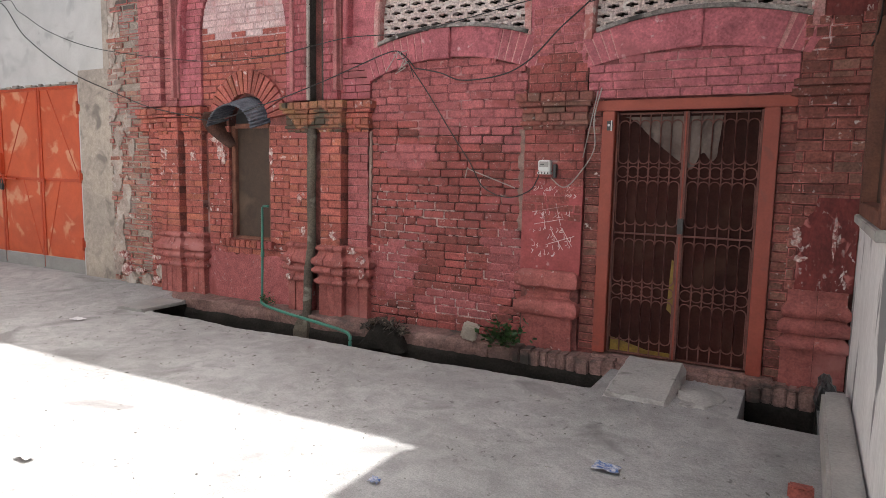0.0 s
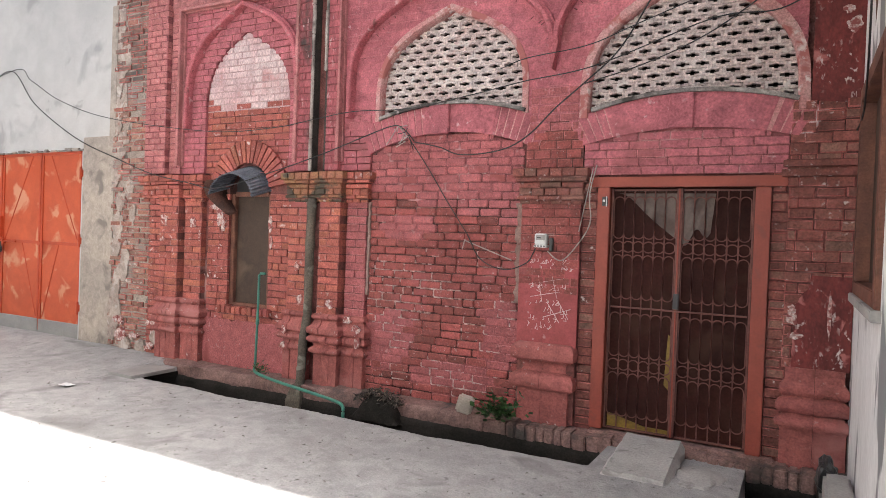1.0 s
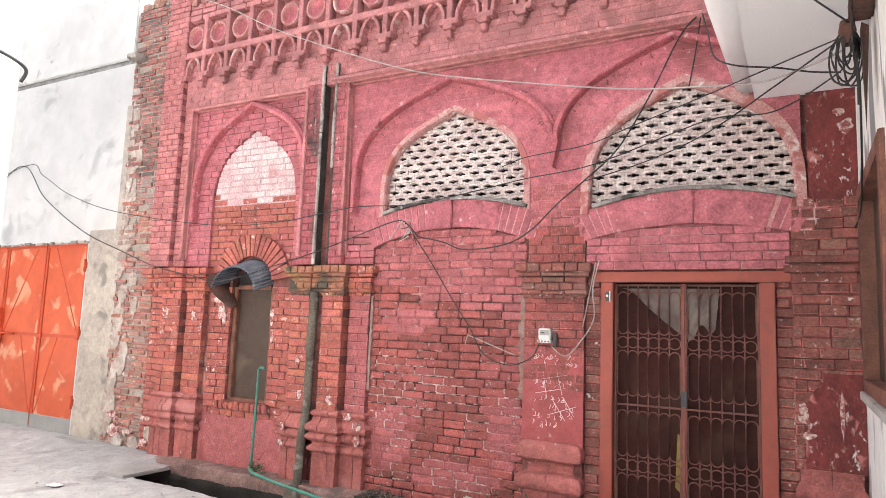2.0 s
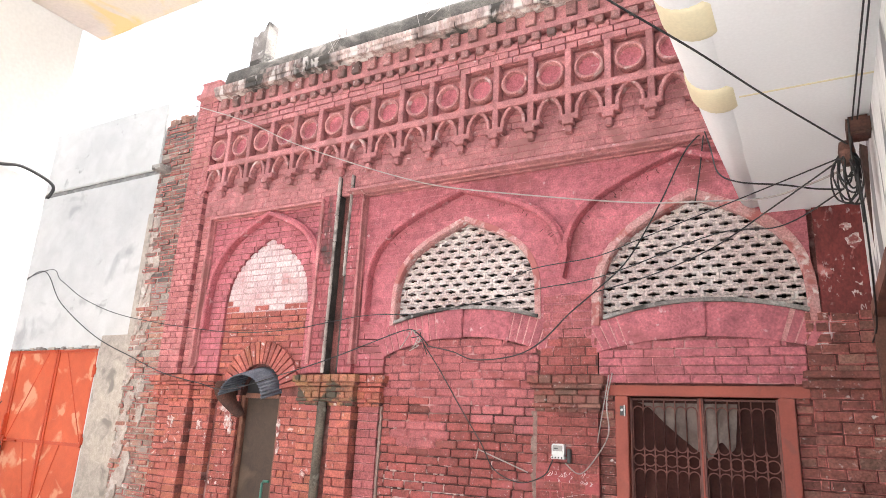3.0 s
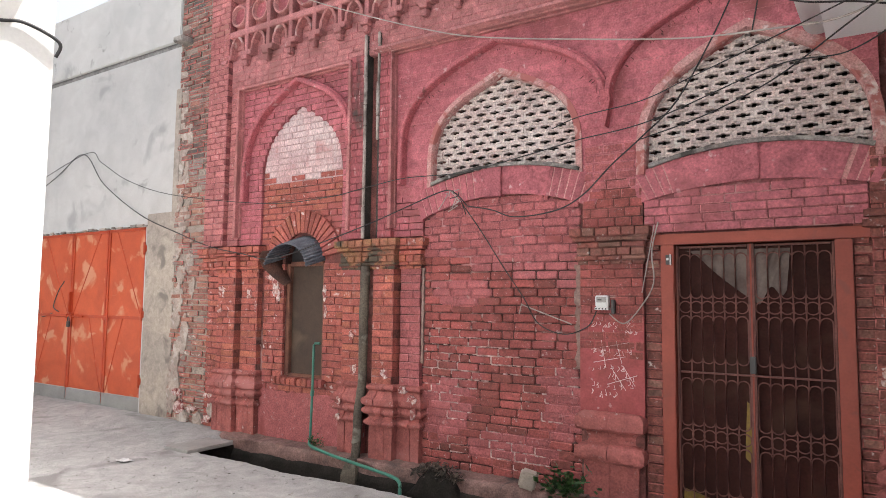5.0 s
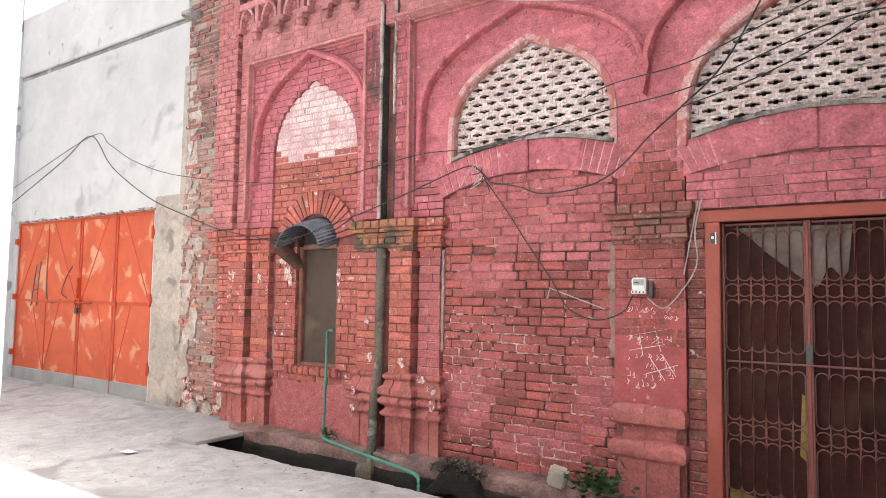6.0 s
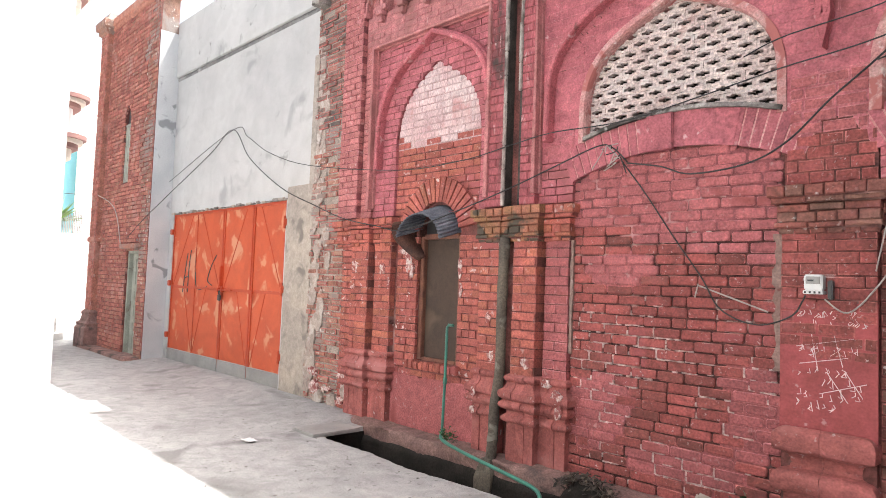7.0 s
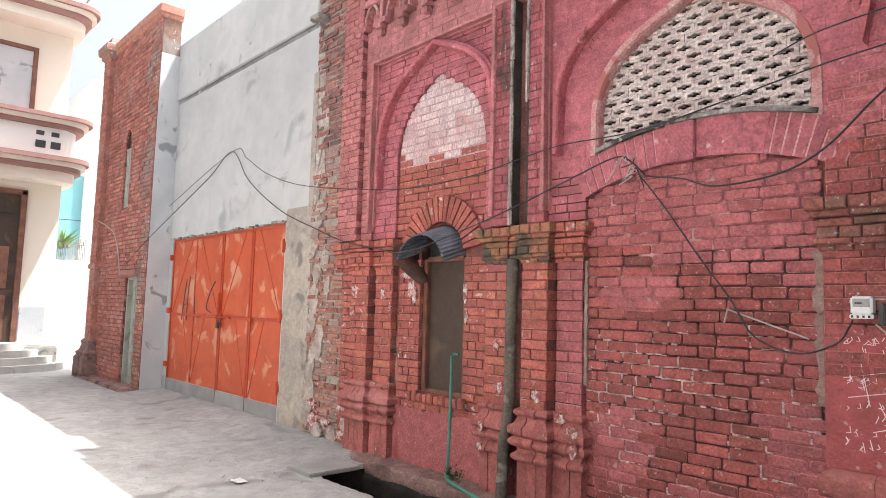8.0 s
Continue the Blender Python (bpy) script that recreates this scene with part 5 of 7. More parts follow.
brickwork("old_brickwork", M_OLDDARK, old, sooted, 4.993, 0.05, rnd=r5, jit=0.009, wave=0.014, c=0.009)
brickwork("old_brickwork", M_OLD, old, [b for b in spans if b not in sooted], 4.995, 0.05, rnd=r5, jit=0.009, wave=0.012, c=0.009)
for k in range(30):
    z = 0.15 + 4.9 * (k / 30) ** 1.15
    x = -6.62 + abs(r5.gauss(0, 0.10 if z > 2.4 else 0.22))
    part("plaster_patch", MB().prism([(min(max(p, -6.66), -5.87), q) for p, q in blotch(x, z, r5.uniform(0.05, 0.12), r5.uniform(0.08, 0.26), 60 + k)], 4.982 + 0.0006 * k, 5.01), M_SMEAR, old, "smear of pale lime plaster")
for k in range(16):
    x, z = r5.uniform(-6.5, -5.55), r5.uniform(-0.08, 0.30)
    part("plaster_patch", MB().prism(blotch(x, z, r5.uniform(0.04, 0.11), r5.uniform(0.03, 0.08), 120 + k), 4.958 + 0.0011 * k, 5.01), M_FLAKE if k % 2 else M_SMEAR, old, "crumbled white lime at the foot")
for k in range(7):
    x = -6.62 + 0.11 * k
    part("broken_top_brick", MB().box(x, x + r5.uniform(0.10, 0.2), 5.0, 5.25, 5.85, 5.90 + r5.uniform(0.0, 0.10), 0.012), M_OLD, old)
part("rough_plaster", MB().box(-6.74, -6.60, 4.99, 5.03, 0.25, 4.5, 0.012), M_CREAM, old)
part("bracket_stone", MB().box(-6.62, -6.42, 4.82, 5.05, 5.10, 5.18, 0.012), M_CHASE, old, "stub of a grey stone bracket")
solid("broken_pillar", MB().prism([(-5.34, 6.05), (-5.06, 6.05), (-5.05, 6.6), (-5.035, 7.34), (-5.07, 7.30), (-5.12, 7.19), (-5.18, 7.21), (-5.24, 7.13), (-5.315, 7.16), (-5.325, 6.7)], 5.20, 5.40), M_CHASE, "weathered stub of a cement pillar on the roof", "pillar")
solid("roof", MB().box(-5.84, 2.15, 5.40, 9.2, 5.9, 6.05), M_BLACK, "flat roof behind the coping", kind="structure")

# ---- grey plastered wall with the gate ----
GX0, GX1, GZ0, GZ1 = -11.50, -7.37, -0.06, 2.57
grey = solid("wall_grey", pierced(MB(), -12.0, -6.66, -0.6, 5.19, 5.03, 5.33, [(GX0, GX1, lambda x: GZ0 - 0.05, lambda x: GZ1 + 0.02)]), M_GREY, "pale grey plastered wall with damp patches", kind="structure")
part("parapet", MB().box(-12.0, -6.69, 4.985, 5.33, 5.195, 6.27, 0.012), M_GREY, grey)
# Uneven dark grey strip along the parapet's lower edge.
worn_run(-12.0, -6.70, [(5.03, 5.13), (5.024, 5.135), (5.022, 5.16), (5.024, 5.194), (5.03, 5.195)], M_SEAM, "grime_line", grey, 14.0, amp=0.004, step=0.09)
part("cream_band", MB().box(-7.33, -6.66, 5.012, 5.04, -0.2, 2.75, 0.01), M_CREAM, grey, "cream flaking plaster strip")
for i in range(26):
    x = GX0 + (GX1 - GX0) * i / 25
    part("mortar_lump", MB().box(x - 0.05, x + r5.uniform(0.02, 0.12), 5.0, 5.05, GZ1 + 0.0, GZ1 + r5.uniform(0.015, 0.05), 0.008), M_CHASE if i % 3 else M_CREAM, grey)

gate = thing("metal_gate", (-9.4, 5.05, GZ0), "faded orange sheet metal gate, closed and bolted", "gate")
EDGES = [GX0, -9.38, -8.36, GX1]
for a, b in zip(EDGES, EDGES[1:]):
    leaf = part("gate_leaf", MB().box(a + 0.012, b - 0.012, 5.06, 5.075, GZ0 + 0.17, GZ1), M_GATE, gate)
    fr = MB()
    for xa, xb in ((a + 0.008, a + 0.05), (b - 0.05, b - 0.008)):
        fr.box(xa, xb, 5.045, 5.08, GZ0, GZ1, 0.004)
    fr.box(a + 0.05, b - 0.05, 5.047, 5.08, GZ1 - 0.045, GZ1, 0.004).box(a + 0.05, b - 0.05, 5.047, 5.08, 1.22, 1.265, 0.004)
    part("leaf_frame", fr, M_GATE_TRIM, leaf)
    br = MB()
    w = b - a - 0.1
    halves = 2 if w > 1.5 else 1
    for h in range(halves):
        xa, xb = a + 0.05 + w / halves * h, a + 0.05 + w / halves * (h + 1)
        xm = (xa + xb) / 2
        lean = 1 if (h + (a > -8.5)) % 2 == 0 else -1
        for (p, q) in (((xm - lean * w / halves * 0.46, 1.27), (xm + lean * w / halves * 0.30, GZ1 - 0.05)), ((xm + lean * w / halves * 0.05, 1.22), (xm + lean * w / halves * 0.47, GZ0 + 0.2))):
            br.tube([(p[0], 5.058, p[1]), (q[0], 5.058, q[1])], 0.009, 4)
    if halves == 2:
        br.box((a + b) / 2 - 0.012, (a + b) / 2 + 0.012, 5.05, 5.07, GZ0 + 0.17, GZ1 - 0.05)
    part("brace", br, M_GATE_TRIM, leaf)
    part("kick_plate", MB().box(a + 0.012, b - 0.012, 5.038, 5.06, GZ0 - 0.06, GZ0 + 0.17, 0.003), M_STEEL, leaf, "grey steel kick plate")
part("bolt", MB().tube([(-9.75, 5.02, 1.235), (-8.95, 5.02, 1.235)], 0.013, 8).box(-9.45, -9.40, 5.0, 5.05, 1.20, 1.27, 0.004).box(-9.30, -9.26, 5.0, 5.05, 1.20, 1.27, 0.004), M_GATE_TRIM, gate)
part("handle", MB().box(-9.39, -9.34, 5.0, 5.06, 1.30, 1.62, 0.008), M_GATE_TRIM, gate)
part("padlock", MB().box(-9.37, -9.29, 4.985, 5.02, 1.06, 1.16, 0.01).tube([(-9.355, 5.0, 1.15), (-9.355, 5.0, 1.20), (-9.33, 5.0, 1.225), (-9.305, 5.0, 1.20), (-9.305, 5.0, 1.15)], 0.008, 6), M_DARK, gate, "dark padlock")
part("hasp", MB().box(-8.40, -8.28, 5.02, 5.05, 1.20, 1.25, 0.004).tube([(-8.26, 5.02, 1.27), (-8.26, 5.02, 1.02)], 0.012, 6), M_GATE_TRIM, gate)
for z in (0.35, 1.3, 2.25):
    part("hinge", MB().box(GX1 - 0.02, GX1 + 0.06, 5.0, 5.05, z - 0.05, z + 0.05, 0.008).tube([(GX1 + 0.02, 5.0, z - 0.09), (GX1 + 0.02, 5.0, z + 0.09)], 0.018, 8), M_GATE_TRIM, gate)
    part("hinge", MB().box(GX0 - 0.06, GX0 + 0.02, 5.0, 5.05, z - 0.05, z + 0.05, 0.008), M_GATE_TRIM, gate)
scrawl = MB()
for st in ([(-10.95, 1.15), (-10.86, 1.62), (-10.80, 1.85)], [(-10.74, 1.15), (-10.72, 1.6), (-10.66, 1.9)], [(-10.92, 1.4), (-10.72, 1.45)], [(-10.45, 1.95), (-10.42, 1.4), (-10.30, 1.22), (-9.95, 1.27)],
           [(-9.62, 1.80), (-9.80, 1.62), (-9.92, 1.38), (-9.75, 1.30)]):
    scrawl.tube(smooth_line([(x, 5.057, z) for x, z in st]), 0.011, 4)
part("scrawl", scrawl, M_DARK, gate, "black scrawled paint strokes")

# ---- brick tower beyond the gate ----
TY, TX0, TX1 = 4.63, -14.90, -11.66
DH = (-12.80, -12.10, lambda x: -0.12, lambda x: 1.92)
WH = (-13.36, -12.98, lambda x: 3.28, lambda x: 4.45 + 0.42 * math.sqrt(max(1 - ((x + 13.17) / 0.19) ** 2, 0)))
tower = solid("wall_tower", pierced(MB(), TX0, TX1, -0.6, 6.95, TY + 0.012, TY + 0.35, [DH, WH]), M_MORTAR, "red brick gate tower with a narrow arched window", kind="structure")
tower_clear = lambda x, z: not any(h[0] <= x <= h[1] and h[2](x) <= z <= h[3](x) for h in (DH, WH))
r6 = random.Random(41)
tw = courses(TX0, TX1, -0.12, 6.95, tower_clear, rnd=r6, course=0.08, length=0.25, rough=0.003)
brickwork("tower_brickwork", M_TOWER, tower, [b for b in tw if b[0] < -12.32 + 0.12 * math.sin(b[2] * 3)], TY - 0.005, 0.04, rnd=r6, wave=0.006)
brickwork("tower_brickwork", M_OLD, tower, [b for b in tw if b[0] >= -12.32 + 0.12 * math.sin(b[2] * 3)], TY + 0.0, 0.035, rnd=r6, wave=0.012, jit=0.008)
part("tower_side", MB().box(TX1 - 0.3, TX1 + 0.008, TY + 0.02, 5.029, -0.6, 6.05).box(TX0 - 0.008, TX0 + 0.3, TY + 0.35, 7.5, -0.6, 6.95), M_GREY2, tower, "raw grey cement side")
part("tower_side", MB().box(TX1 - 0.3, TX1 + 0.004, 4.66, 4.975, 6.052, 6.93), M_OLD, tower)
part("tower_roof", MB().box(TX0, TX1, TY + 0.02, 4.98, 6.94, 7.02), M_BLACK, tower)
part("tower_pier", MB().box(TX0 - 0.02, TX0 + 0.42, TY - 0.10, TY + 0.1, 0.5, 6.7, 0.01), M_TOWER, tower)
brickwork("tower_brickwork", M_TOWER, tower, courses(TX0 - 0.02, TX0 + 0.42, 0.5, 6.7, rnd=r6, course=0.08, length=0.22), TY - 0.112, 0.03, rnd=r6)
part("tower_pier_cap", MB().moulded(TX0 - 0.02, TX0 + 0.42, TY - 0.10, 5.2, [(0.0, 6.66), (0.06, 6.70), (0.07, 6.78), (0.12, 6.80), (0.13, 6.95), (0.03, 7.0), (0.0, 7.12)]), M_OLD, tower)
part("tower_pier_base", MB().moulded(TX0 - 0.02, TX0 + 0.46, TY - 0.12, 5.0, [(0.14, -0.3), (0.14, 0.26), (0.10, 0.30), (0.12, 0.36), (0.06, 0.40), (0.03, 0.52), (0.05, 0.58), (0.0, 0.64)]), M_PLINTH, tower)
part("tower_cornice", MB().moulded(TX0 + 0.4, TX1, TY, 5.0, [(0.0, 6.72), (0.03, 6.74), (0.03, 6.80), (0.06, 6.82), (0.06, 6.96), (0.0, 7.02)]), M_TOWER, tower)
part("tower_string", MB().moulded(TX0 - 0.02, TX0 + 0.45, TY - 0.11, 5.0, [(0.0, 2.10), (0.03, 2.12), (0.03, 2.20), (0.0, 2.22)]), M_TOWER, tower)
part("tower_step", MB().box(TX0 - 0.1, -11.7, TY - 0.28, TY + 0.1, -0.5, -0.09, 0.02), M_PLINTH, tower)
door2 = thing("wooden_door", (-12.45, TY + 0.12, -0.12), "faded grey-green panelled wooden door in a brick opening", "door")
part("door_frame", MB().box(-12.80, -12.73, TY + 0.05, TY + 0.2, -0.12, 1.92, 0.006).box(-12.17, -12.10, TY + 0.05, TY + 0.2, -0.12, 1.92, 0.006).box(-12.73, -12.17, TY + 0.05, TY + 0.2, 1.84, 1.92, 0.006), M_GREENWOOD, door2)
for xa, xb in ((-12.73, -12.455), (-12.445, -12.17)):
    lf = part("door_leaf", MB().box(xa, xb, TY + 0.13, TY + 0.16, -0.1, 1.84), M_GREENWOOD, door2)
    for za in (0.0, 0.62, 1.24):
        part("panel", MB().box(xa + 0.05, xb - 0.05, TY + 0.112, TY + 0.14, za, za + 0.5, 0.012), M_GREENWOOD, lf)
part("lintel", MB().box(-12.92, -11.98, TY - 0.10, TY + 0.1, 1.93, 2.02, 0.012), M_OLD, tower)
win2 = thing("window_1", (-13.17, TY + 0.1, 3.28), "narrow arched window with weathered green shutters", "window", kind="structure")
part("shutter", MB().box(-13.35, -13.18, TY + 0.035, TY + 0.065, 3.29, 4.45, 0.006), M_GREENWOOD, win2)
part("shutter", MB().box(-13.16, -12.99, TY + 0.035, TY + 0.065, 3.29, 4.45, 0.006), M_GREENWOOD, win2)
part("fanlight", MB().box(-13.36, -12.98, TY + 0.07, TY + 0.10, 4.45, 4.9), M_DARK, win2)
part("window_bar", MB().box(-13.36, -12.98, TY + 0.03, TY + 0.09, 4.44, 4.49, 0.006), M_GREENWOOD, win2)

# ---- white building that hangs over the lane, beside the door ----
WX = 1.93
wall = MB()
for ya, yb, za, zb in ((1.0, 3.15, -0.6, 3.6), (3.15, 4.72, -0.6, 1.24), (3.15, 4.72, 2.66, 3.6), (4.72, 5.40, -0.6, 3.6)):
    wall.box(WX, WX + 0.3, ya, yb, za, zb)
wb = solid("wall_white", wall, M_WHITEWALL, "whitewashed wall with grey streaks and a brown window", kind="structure")
kerb = solid("kerb", MB().box(1.76, WX - 0.012, 2.2, 4.35, -0.4, 0.06, 0.02), M_SLAB, "low concrete kerb at the foot of the white wall", kind="structure")
w3 = thing("window_2", (WX, 3.9, 1.24), "brown wooden window frame set in the white wall", "window", kind="structure")
part("window_frame", MB().box(WX - 0.03, WX + 0.12, 4.60, 4.72, 1.24, 2.66, 0.006).box(WX - 0.03, WX + 0.12, 3.15, 3.27, 1.24, 2.66, 0.006).box(WX - 0.03, WX + 0.12, 3.27, 4.60, 2.55, 2.66, 0.006).box(WX - 0.03, WX + 0.12, 3.27, 4.60, 1.24, 1.33, 0.006), M_WOOD, w3)
part("shutter", MB().box(WX + 0.06, WX + 0.10, 3.27, 4.60, 1.33, 2.55), M_BOARD, w3)
part("window_sill", MB().box(WX - 0.05, WX + 0.1, 3.1, 4.77, 1.18, 1.24, 0.006), M_SLAB, w3)
over = solid("balcony", MB().box(1.24, 2.23, 1.0, 5.0, 3.50, 3.68), M_SOFFIT, "white overhanging balcony slab with a rounded edge", kind="structure")
part("upper_wall", MB().box(1.20, 1.40, 1.0, 4.905, 3.70, 7.0).box(1.40, 4.0, 1.0, 4.905, 6.9, 7.0), M_SOFFIT, over)
part("rounded_edge", MB().tube([(1.20, 4.85, 3.62), (1.205, 3.5, 3.64), (1.197, 2.0, 3.652), (1.192, 1.5, 3.654), (1.187, 1.0, 3.657)], [0.105, 0.148, 0.163, 0.168, 0.168], 28), M_SOFFIT, over, smooth=True)
for y0, y1 in ((2.70, 3.02), (1.90, 2.22), (1.15, 1.45)):
    part("yellow_band", MB().tube([(1.202, y0, 3.646), (1.202, y0 + 0.05, 3.646), (1.200, y1 - 0.05, 3.649), (1.199, y1, 3.650)], [0.150, 0.168, 0.171, 0.155], 28), M_YELLOW, over, "pale yellow painted band", smooth=True)
part("slab_joint", MB().box(1.30, WX, 2.86, 2.872, 3.496, 3.502), M_YELLOW, over)

# ---- building on the near side of the lane ----
near = solid("wall_near", MB().box(-9.5, -1.62, -6.0, 0.88, -0.6, 4.7), M_HOUSE_WHITE, "white plastered house wall at the lane", kind="structure")
part("near_balcony", MB().box(-9.5, -1.38, 0.88, 0.885, 3.55, 3.72).box(-1.615, -0.60, -4.0, 0.985, 3.55, 3.72).box(-1.615, -1.37, 0.985, 0.99, 3.55, 3.72), M_SOFFIT_Y, near, "yellow stained balcony soffit")
part("near_balcony_wall", MB().box(-1.60, -0.70, -4.0, 0.90, 3.73, 4.7), M_YELLOW, near)
# Unseen wall, added only to close the place off behind the camera.
solid("wall_back", MB().box(-1.6, 6.3, -7.3, -7.0, -0.6, 3.0), M_WHITEWALL, "plain white wall added out of view behind the camera", kind="structure")

# ---- far house at the bend ----
HX = -17.0
house = thing("house", (HX - 3, 1.5, GROUND), "cream and white house with red-trimmed curved balconies", "house")
part("wall", MB().box(HX - 8, HX, -4.0, 4.30, -0.4, 9.5), M_HOUSE, house)
part("plinth", MB().box(HX, HX + 0.30, 3.55, 4.42, -0.4, 0.36, 0.03).box(HX - 3, HX, 4.30, 4.42, -0.4, 0.36, 0.03), M_ROUGHSTONE, house, "rough rubble plinth")
part("plinth", MB().box(HX, HX + 0.06, 3.62, 4.15, 0.36, 1.25, 0.02), M_GREY2, house, "grey cement patch")
hd = part("door", MB().box(HX - 0.02, HX + 0.03, 1.2, 3.50, 0.35, 3.80), M_BOARD, house, "tall dark wooden door")
for ya in (1.4, 2.45):
    part("door_panel", MB().box(HX + 0.025, HX + 0.06, ya, ya + 0.9, 0.5, 1.5, 0.012).box(HX + 0.025, HX + 0.06, ya, ya + 0.9, 1.65, 2.6, 0.012), M_WOOD, hd)
part("door_frame", MB().box(HX, HX + 0.08, 3.50, 3.62, 0.3, 3.9, 0.01).box(HX, HX + 0.08, 1.0, 3.62, 3.80, 3.92, 0.01), M_WOOD, house)
for k in range(4):
    r = 1.25 + 0.28 * (3 - k)
    pts = [(HX + r * 0.62 * math.cos(t), 2.55 + (r + 0.05) * math.sin(t)) for t in (radians(-90 + 180 * i / 16) for i in range(17))]
    z0, z1 = -0.4 if k == 0 else -0.15 + 0.14 * k - 0.02, -0.15 + 0.15 * (k + 1)
    st = MB()
    n = len(pts)
    st.add([(x, y, z0) for x, y in pts] + [(x, y, z1) for x, y in pts], [tuple(range(n, 2 * n)), tuple(reversed(range(n)))] + [(i, (i + 1) % n, n + (i + 1) % n, n + i) for i in range(n)])
    part("step", st, M_SLAB, house)


def ledge(z0, z1, out, yend, mat, name, parent):
    """A balcony edge that runs along the front and curls round at its end."""
    pts = [(HX, -4.0), (HX + out, -4.0), (HX + out, yend - 0.5)] + [(HX + out - 0.5 + 0.5 * math.cos(t), yend - 0.5 + 0.5 * math.sin(t)) for t in (radians(10 * i) for i in range(1, 10))] + [(HX - 1.0, yend), (HX - 1.0, -4.0)]
    n = len(pts)
    mb = MB().add([(x, y, z0) for x, y in pts] + [(x, y, z1) for x, y in pts], [tuple(reversed(range(n))), tuple(range(n, 2 * n))] + [(i, (i + 1) % n, n + (i + 1) % n, n + i) for i in range(n)])
    return part(name, mb, mat, parent)


for base in (4.12, 7.75):
    bal = ledge(base, base + 0.22, 0.75, 4.48, M_HOUSE, "balcony_slab", house)
    ledge(base + 0.22, base + 0.33, 0.90, 4.58, M_HOUSE_TRIM, "balcony_trim", bal)
    ledge(base + 0.33, base + 0.42, 0.98, 4.66, M_HOUSE, "balcony_trim", bal)
    ledge(base + 0.42, base + 0.52, 1.06, 4.72, M_HOUSE_TRIM, "balcony_trim", bal)
    ledge(base + 0.52, base + 1.18, 0.80, 4.44, M_HOUSE_WHITE, "balcony_parapet", bal)
    ledge(base + 1.18, base + 1.28, 0.92, 4.58, M_HOUSE_TRIM, "balcony_trim", bal)
    ledge(base + 1.28, base + 1.37, 1.0, 4.66, M_HOUSE, "balcony_trim", bal)
    ledge(base + 1.37, base + 1.46, 1.08, 4.74, M_HOUSE_TRIM, "balcony_trim", bal)
    for ya in (3.55, 3.85):
        part("parapet_opening", MB().box(HX + 0.80, HX + 0.812, ya, ya + 0.2, base + 0.70, base + 0.86), M_DARK, bal)
        part("parapet_opening", MB().box(HX + 0.80, HX + 0.812, ya, ya + 0.16, base + 0.98, base + 1.08), M_DARK, bal)
part("window", MB().box(HX, HX + 0.03, 1.2, 3.55, 5.7, 7.2), M_GREY2, house)
part("window_frame", MB().box(HX, HX + 0.07, 3.50, 3.60, 5.6, 7.3, 0.01).box(HX, HX + 0.07, 1.2, 3.5, 7.2, 7.3, 0.01), M_WOOD, house)
solid("wall_garden", MB().box(-23.0, -18.5, 4.36, 4.60, -0.4, 2.45, 0.03).box(-18.9, -18.5, 4.36, 5.3, -0.4, 2.45, 0.03), M_HOUSE_WHITE, "sunlit white garden wall", kind="structure")
bluew = solid("wall_blue", MB().box(-27.0, -24.0, 4.0, 8.0, -0.4, 5.6), M_BLUEWALL, "turquoise painted house wall", kind="structure")
solid("wall_far", MB().box(-32.0, -24.0, 6.45, 12.0, -0.4, 9.0).box(-24.2, -23.8, 6.4, 9, -0.4, 9.0), M_HOUSE_WHITE, "bright white house wall beyond", kind="structure")
fence = thing("planter_fence", (-18.7, 4.75, 2.45), "dark wooden paling fence of a planter", "fence")
r7 = random.Random(9)
for k in range(24):
    y = 4.36 + 0.04 * k
    part("paling", MB().box(-18.62, -18.60, y, y + 0.022, 2.40, 3.0 + r7.uniform(-0.08, 0.1)), M_ROUGHSTONE, fence)
agave = thing("agave_plant", (-18.75, 4.75, 2.5), "spiky pale green agave in a planter", "plant")
for k in range(34):
    a, e = r7.uniform(0, math.tau), r7.uniform(0.25, 1.45)
    d = Vector((math.cos(a) * math.cos(e), math.sin(a) * math.cos(e), math.sin(e)))
    s = d.cross(Vector((0, 0, 1))).normalized() * 0.045
    b, ln = Vector((-18.75, 4.75, 2.75)), r7.uniform(0.55, 0.85)
    mid, tip = b + d * ln * 0.5, b + d * ln - Vector((0, 0, 0.08))
    part("leaf", MB().add([b - s, b + s, mid + s * 1.2, tip, mid - s * 1.2, mid + Vector((0, 0, -0.02))], [(0, 1, 5), (1, 2, 5), (2, 3, 5), (3, 4, 5), (4, 0, 5), (0, 1, 2, 3, 4)]), M_AGAVE, agave)

# ---- door ----
door = thing("door_1", (0.68, 5.0, -0.09), "double door of dark sheet behind a brown iron grille", "door", kind="structure")
part("post", MB().box(0.002, 0.108, 4.955, 5.09, -0.08, 2.012, 0.006), M_DOORFRAME, door)
part("post", MB().box(1.245, 1.358, 4.955, 5.09, -0.09, 2.012, 0.006), M_DOORFRAME, door)
part("lintel", MB().box(-0.082, 1.468, 4.95, 5.09, 2.014, 2.10, 0.006), M_DOORFRAME, door)
part("threshold", MB().box(0.0, 1.45, 4.90, 5.25, -0.16, -0.092, 0.01), M_PLINTH, door)
part("number_plate", MB().box(0.045, 0.092, 4.944, 4.955, 1.85, 1.93, 0.002), M_DARK, door)
part("plate_bar", MB().box(0.079, 0.088, 4.940, 4.945, 1.845, 1.935).box(0.052, 0.070, 4.940, 4.945, 1.885, 1.905), M_WHITE, door)


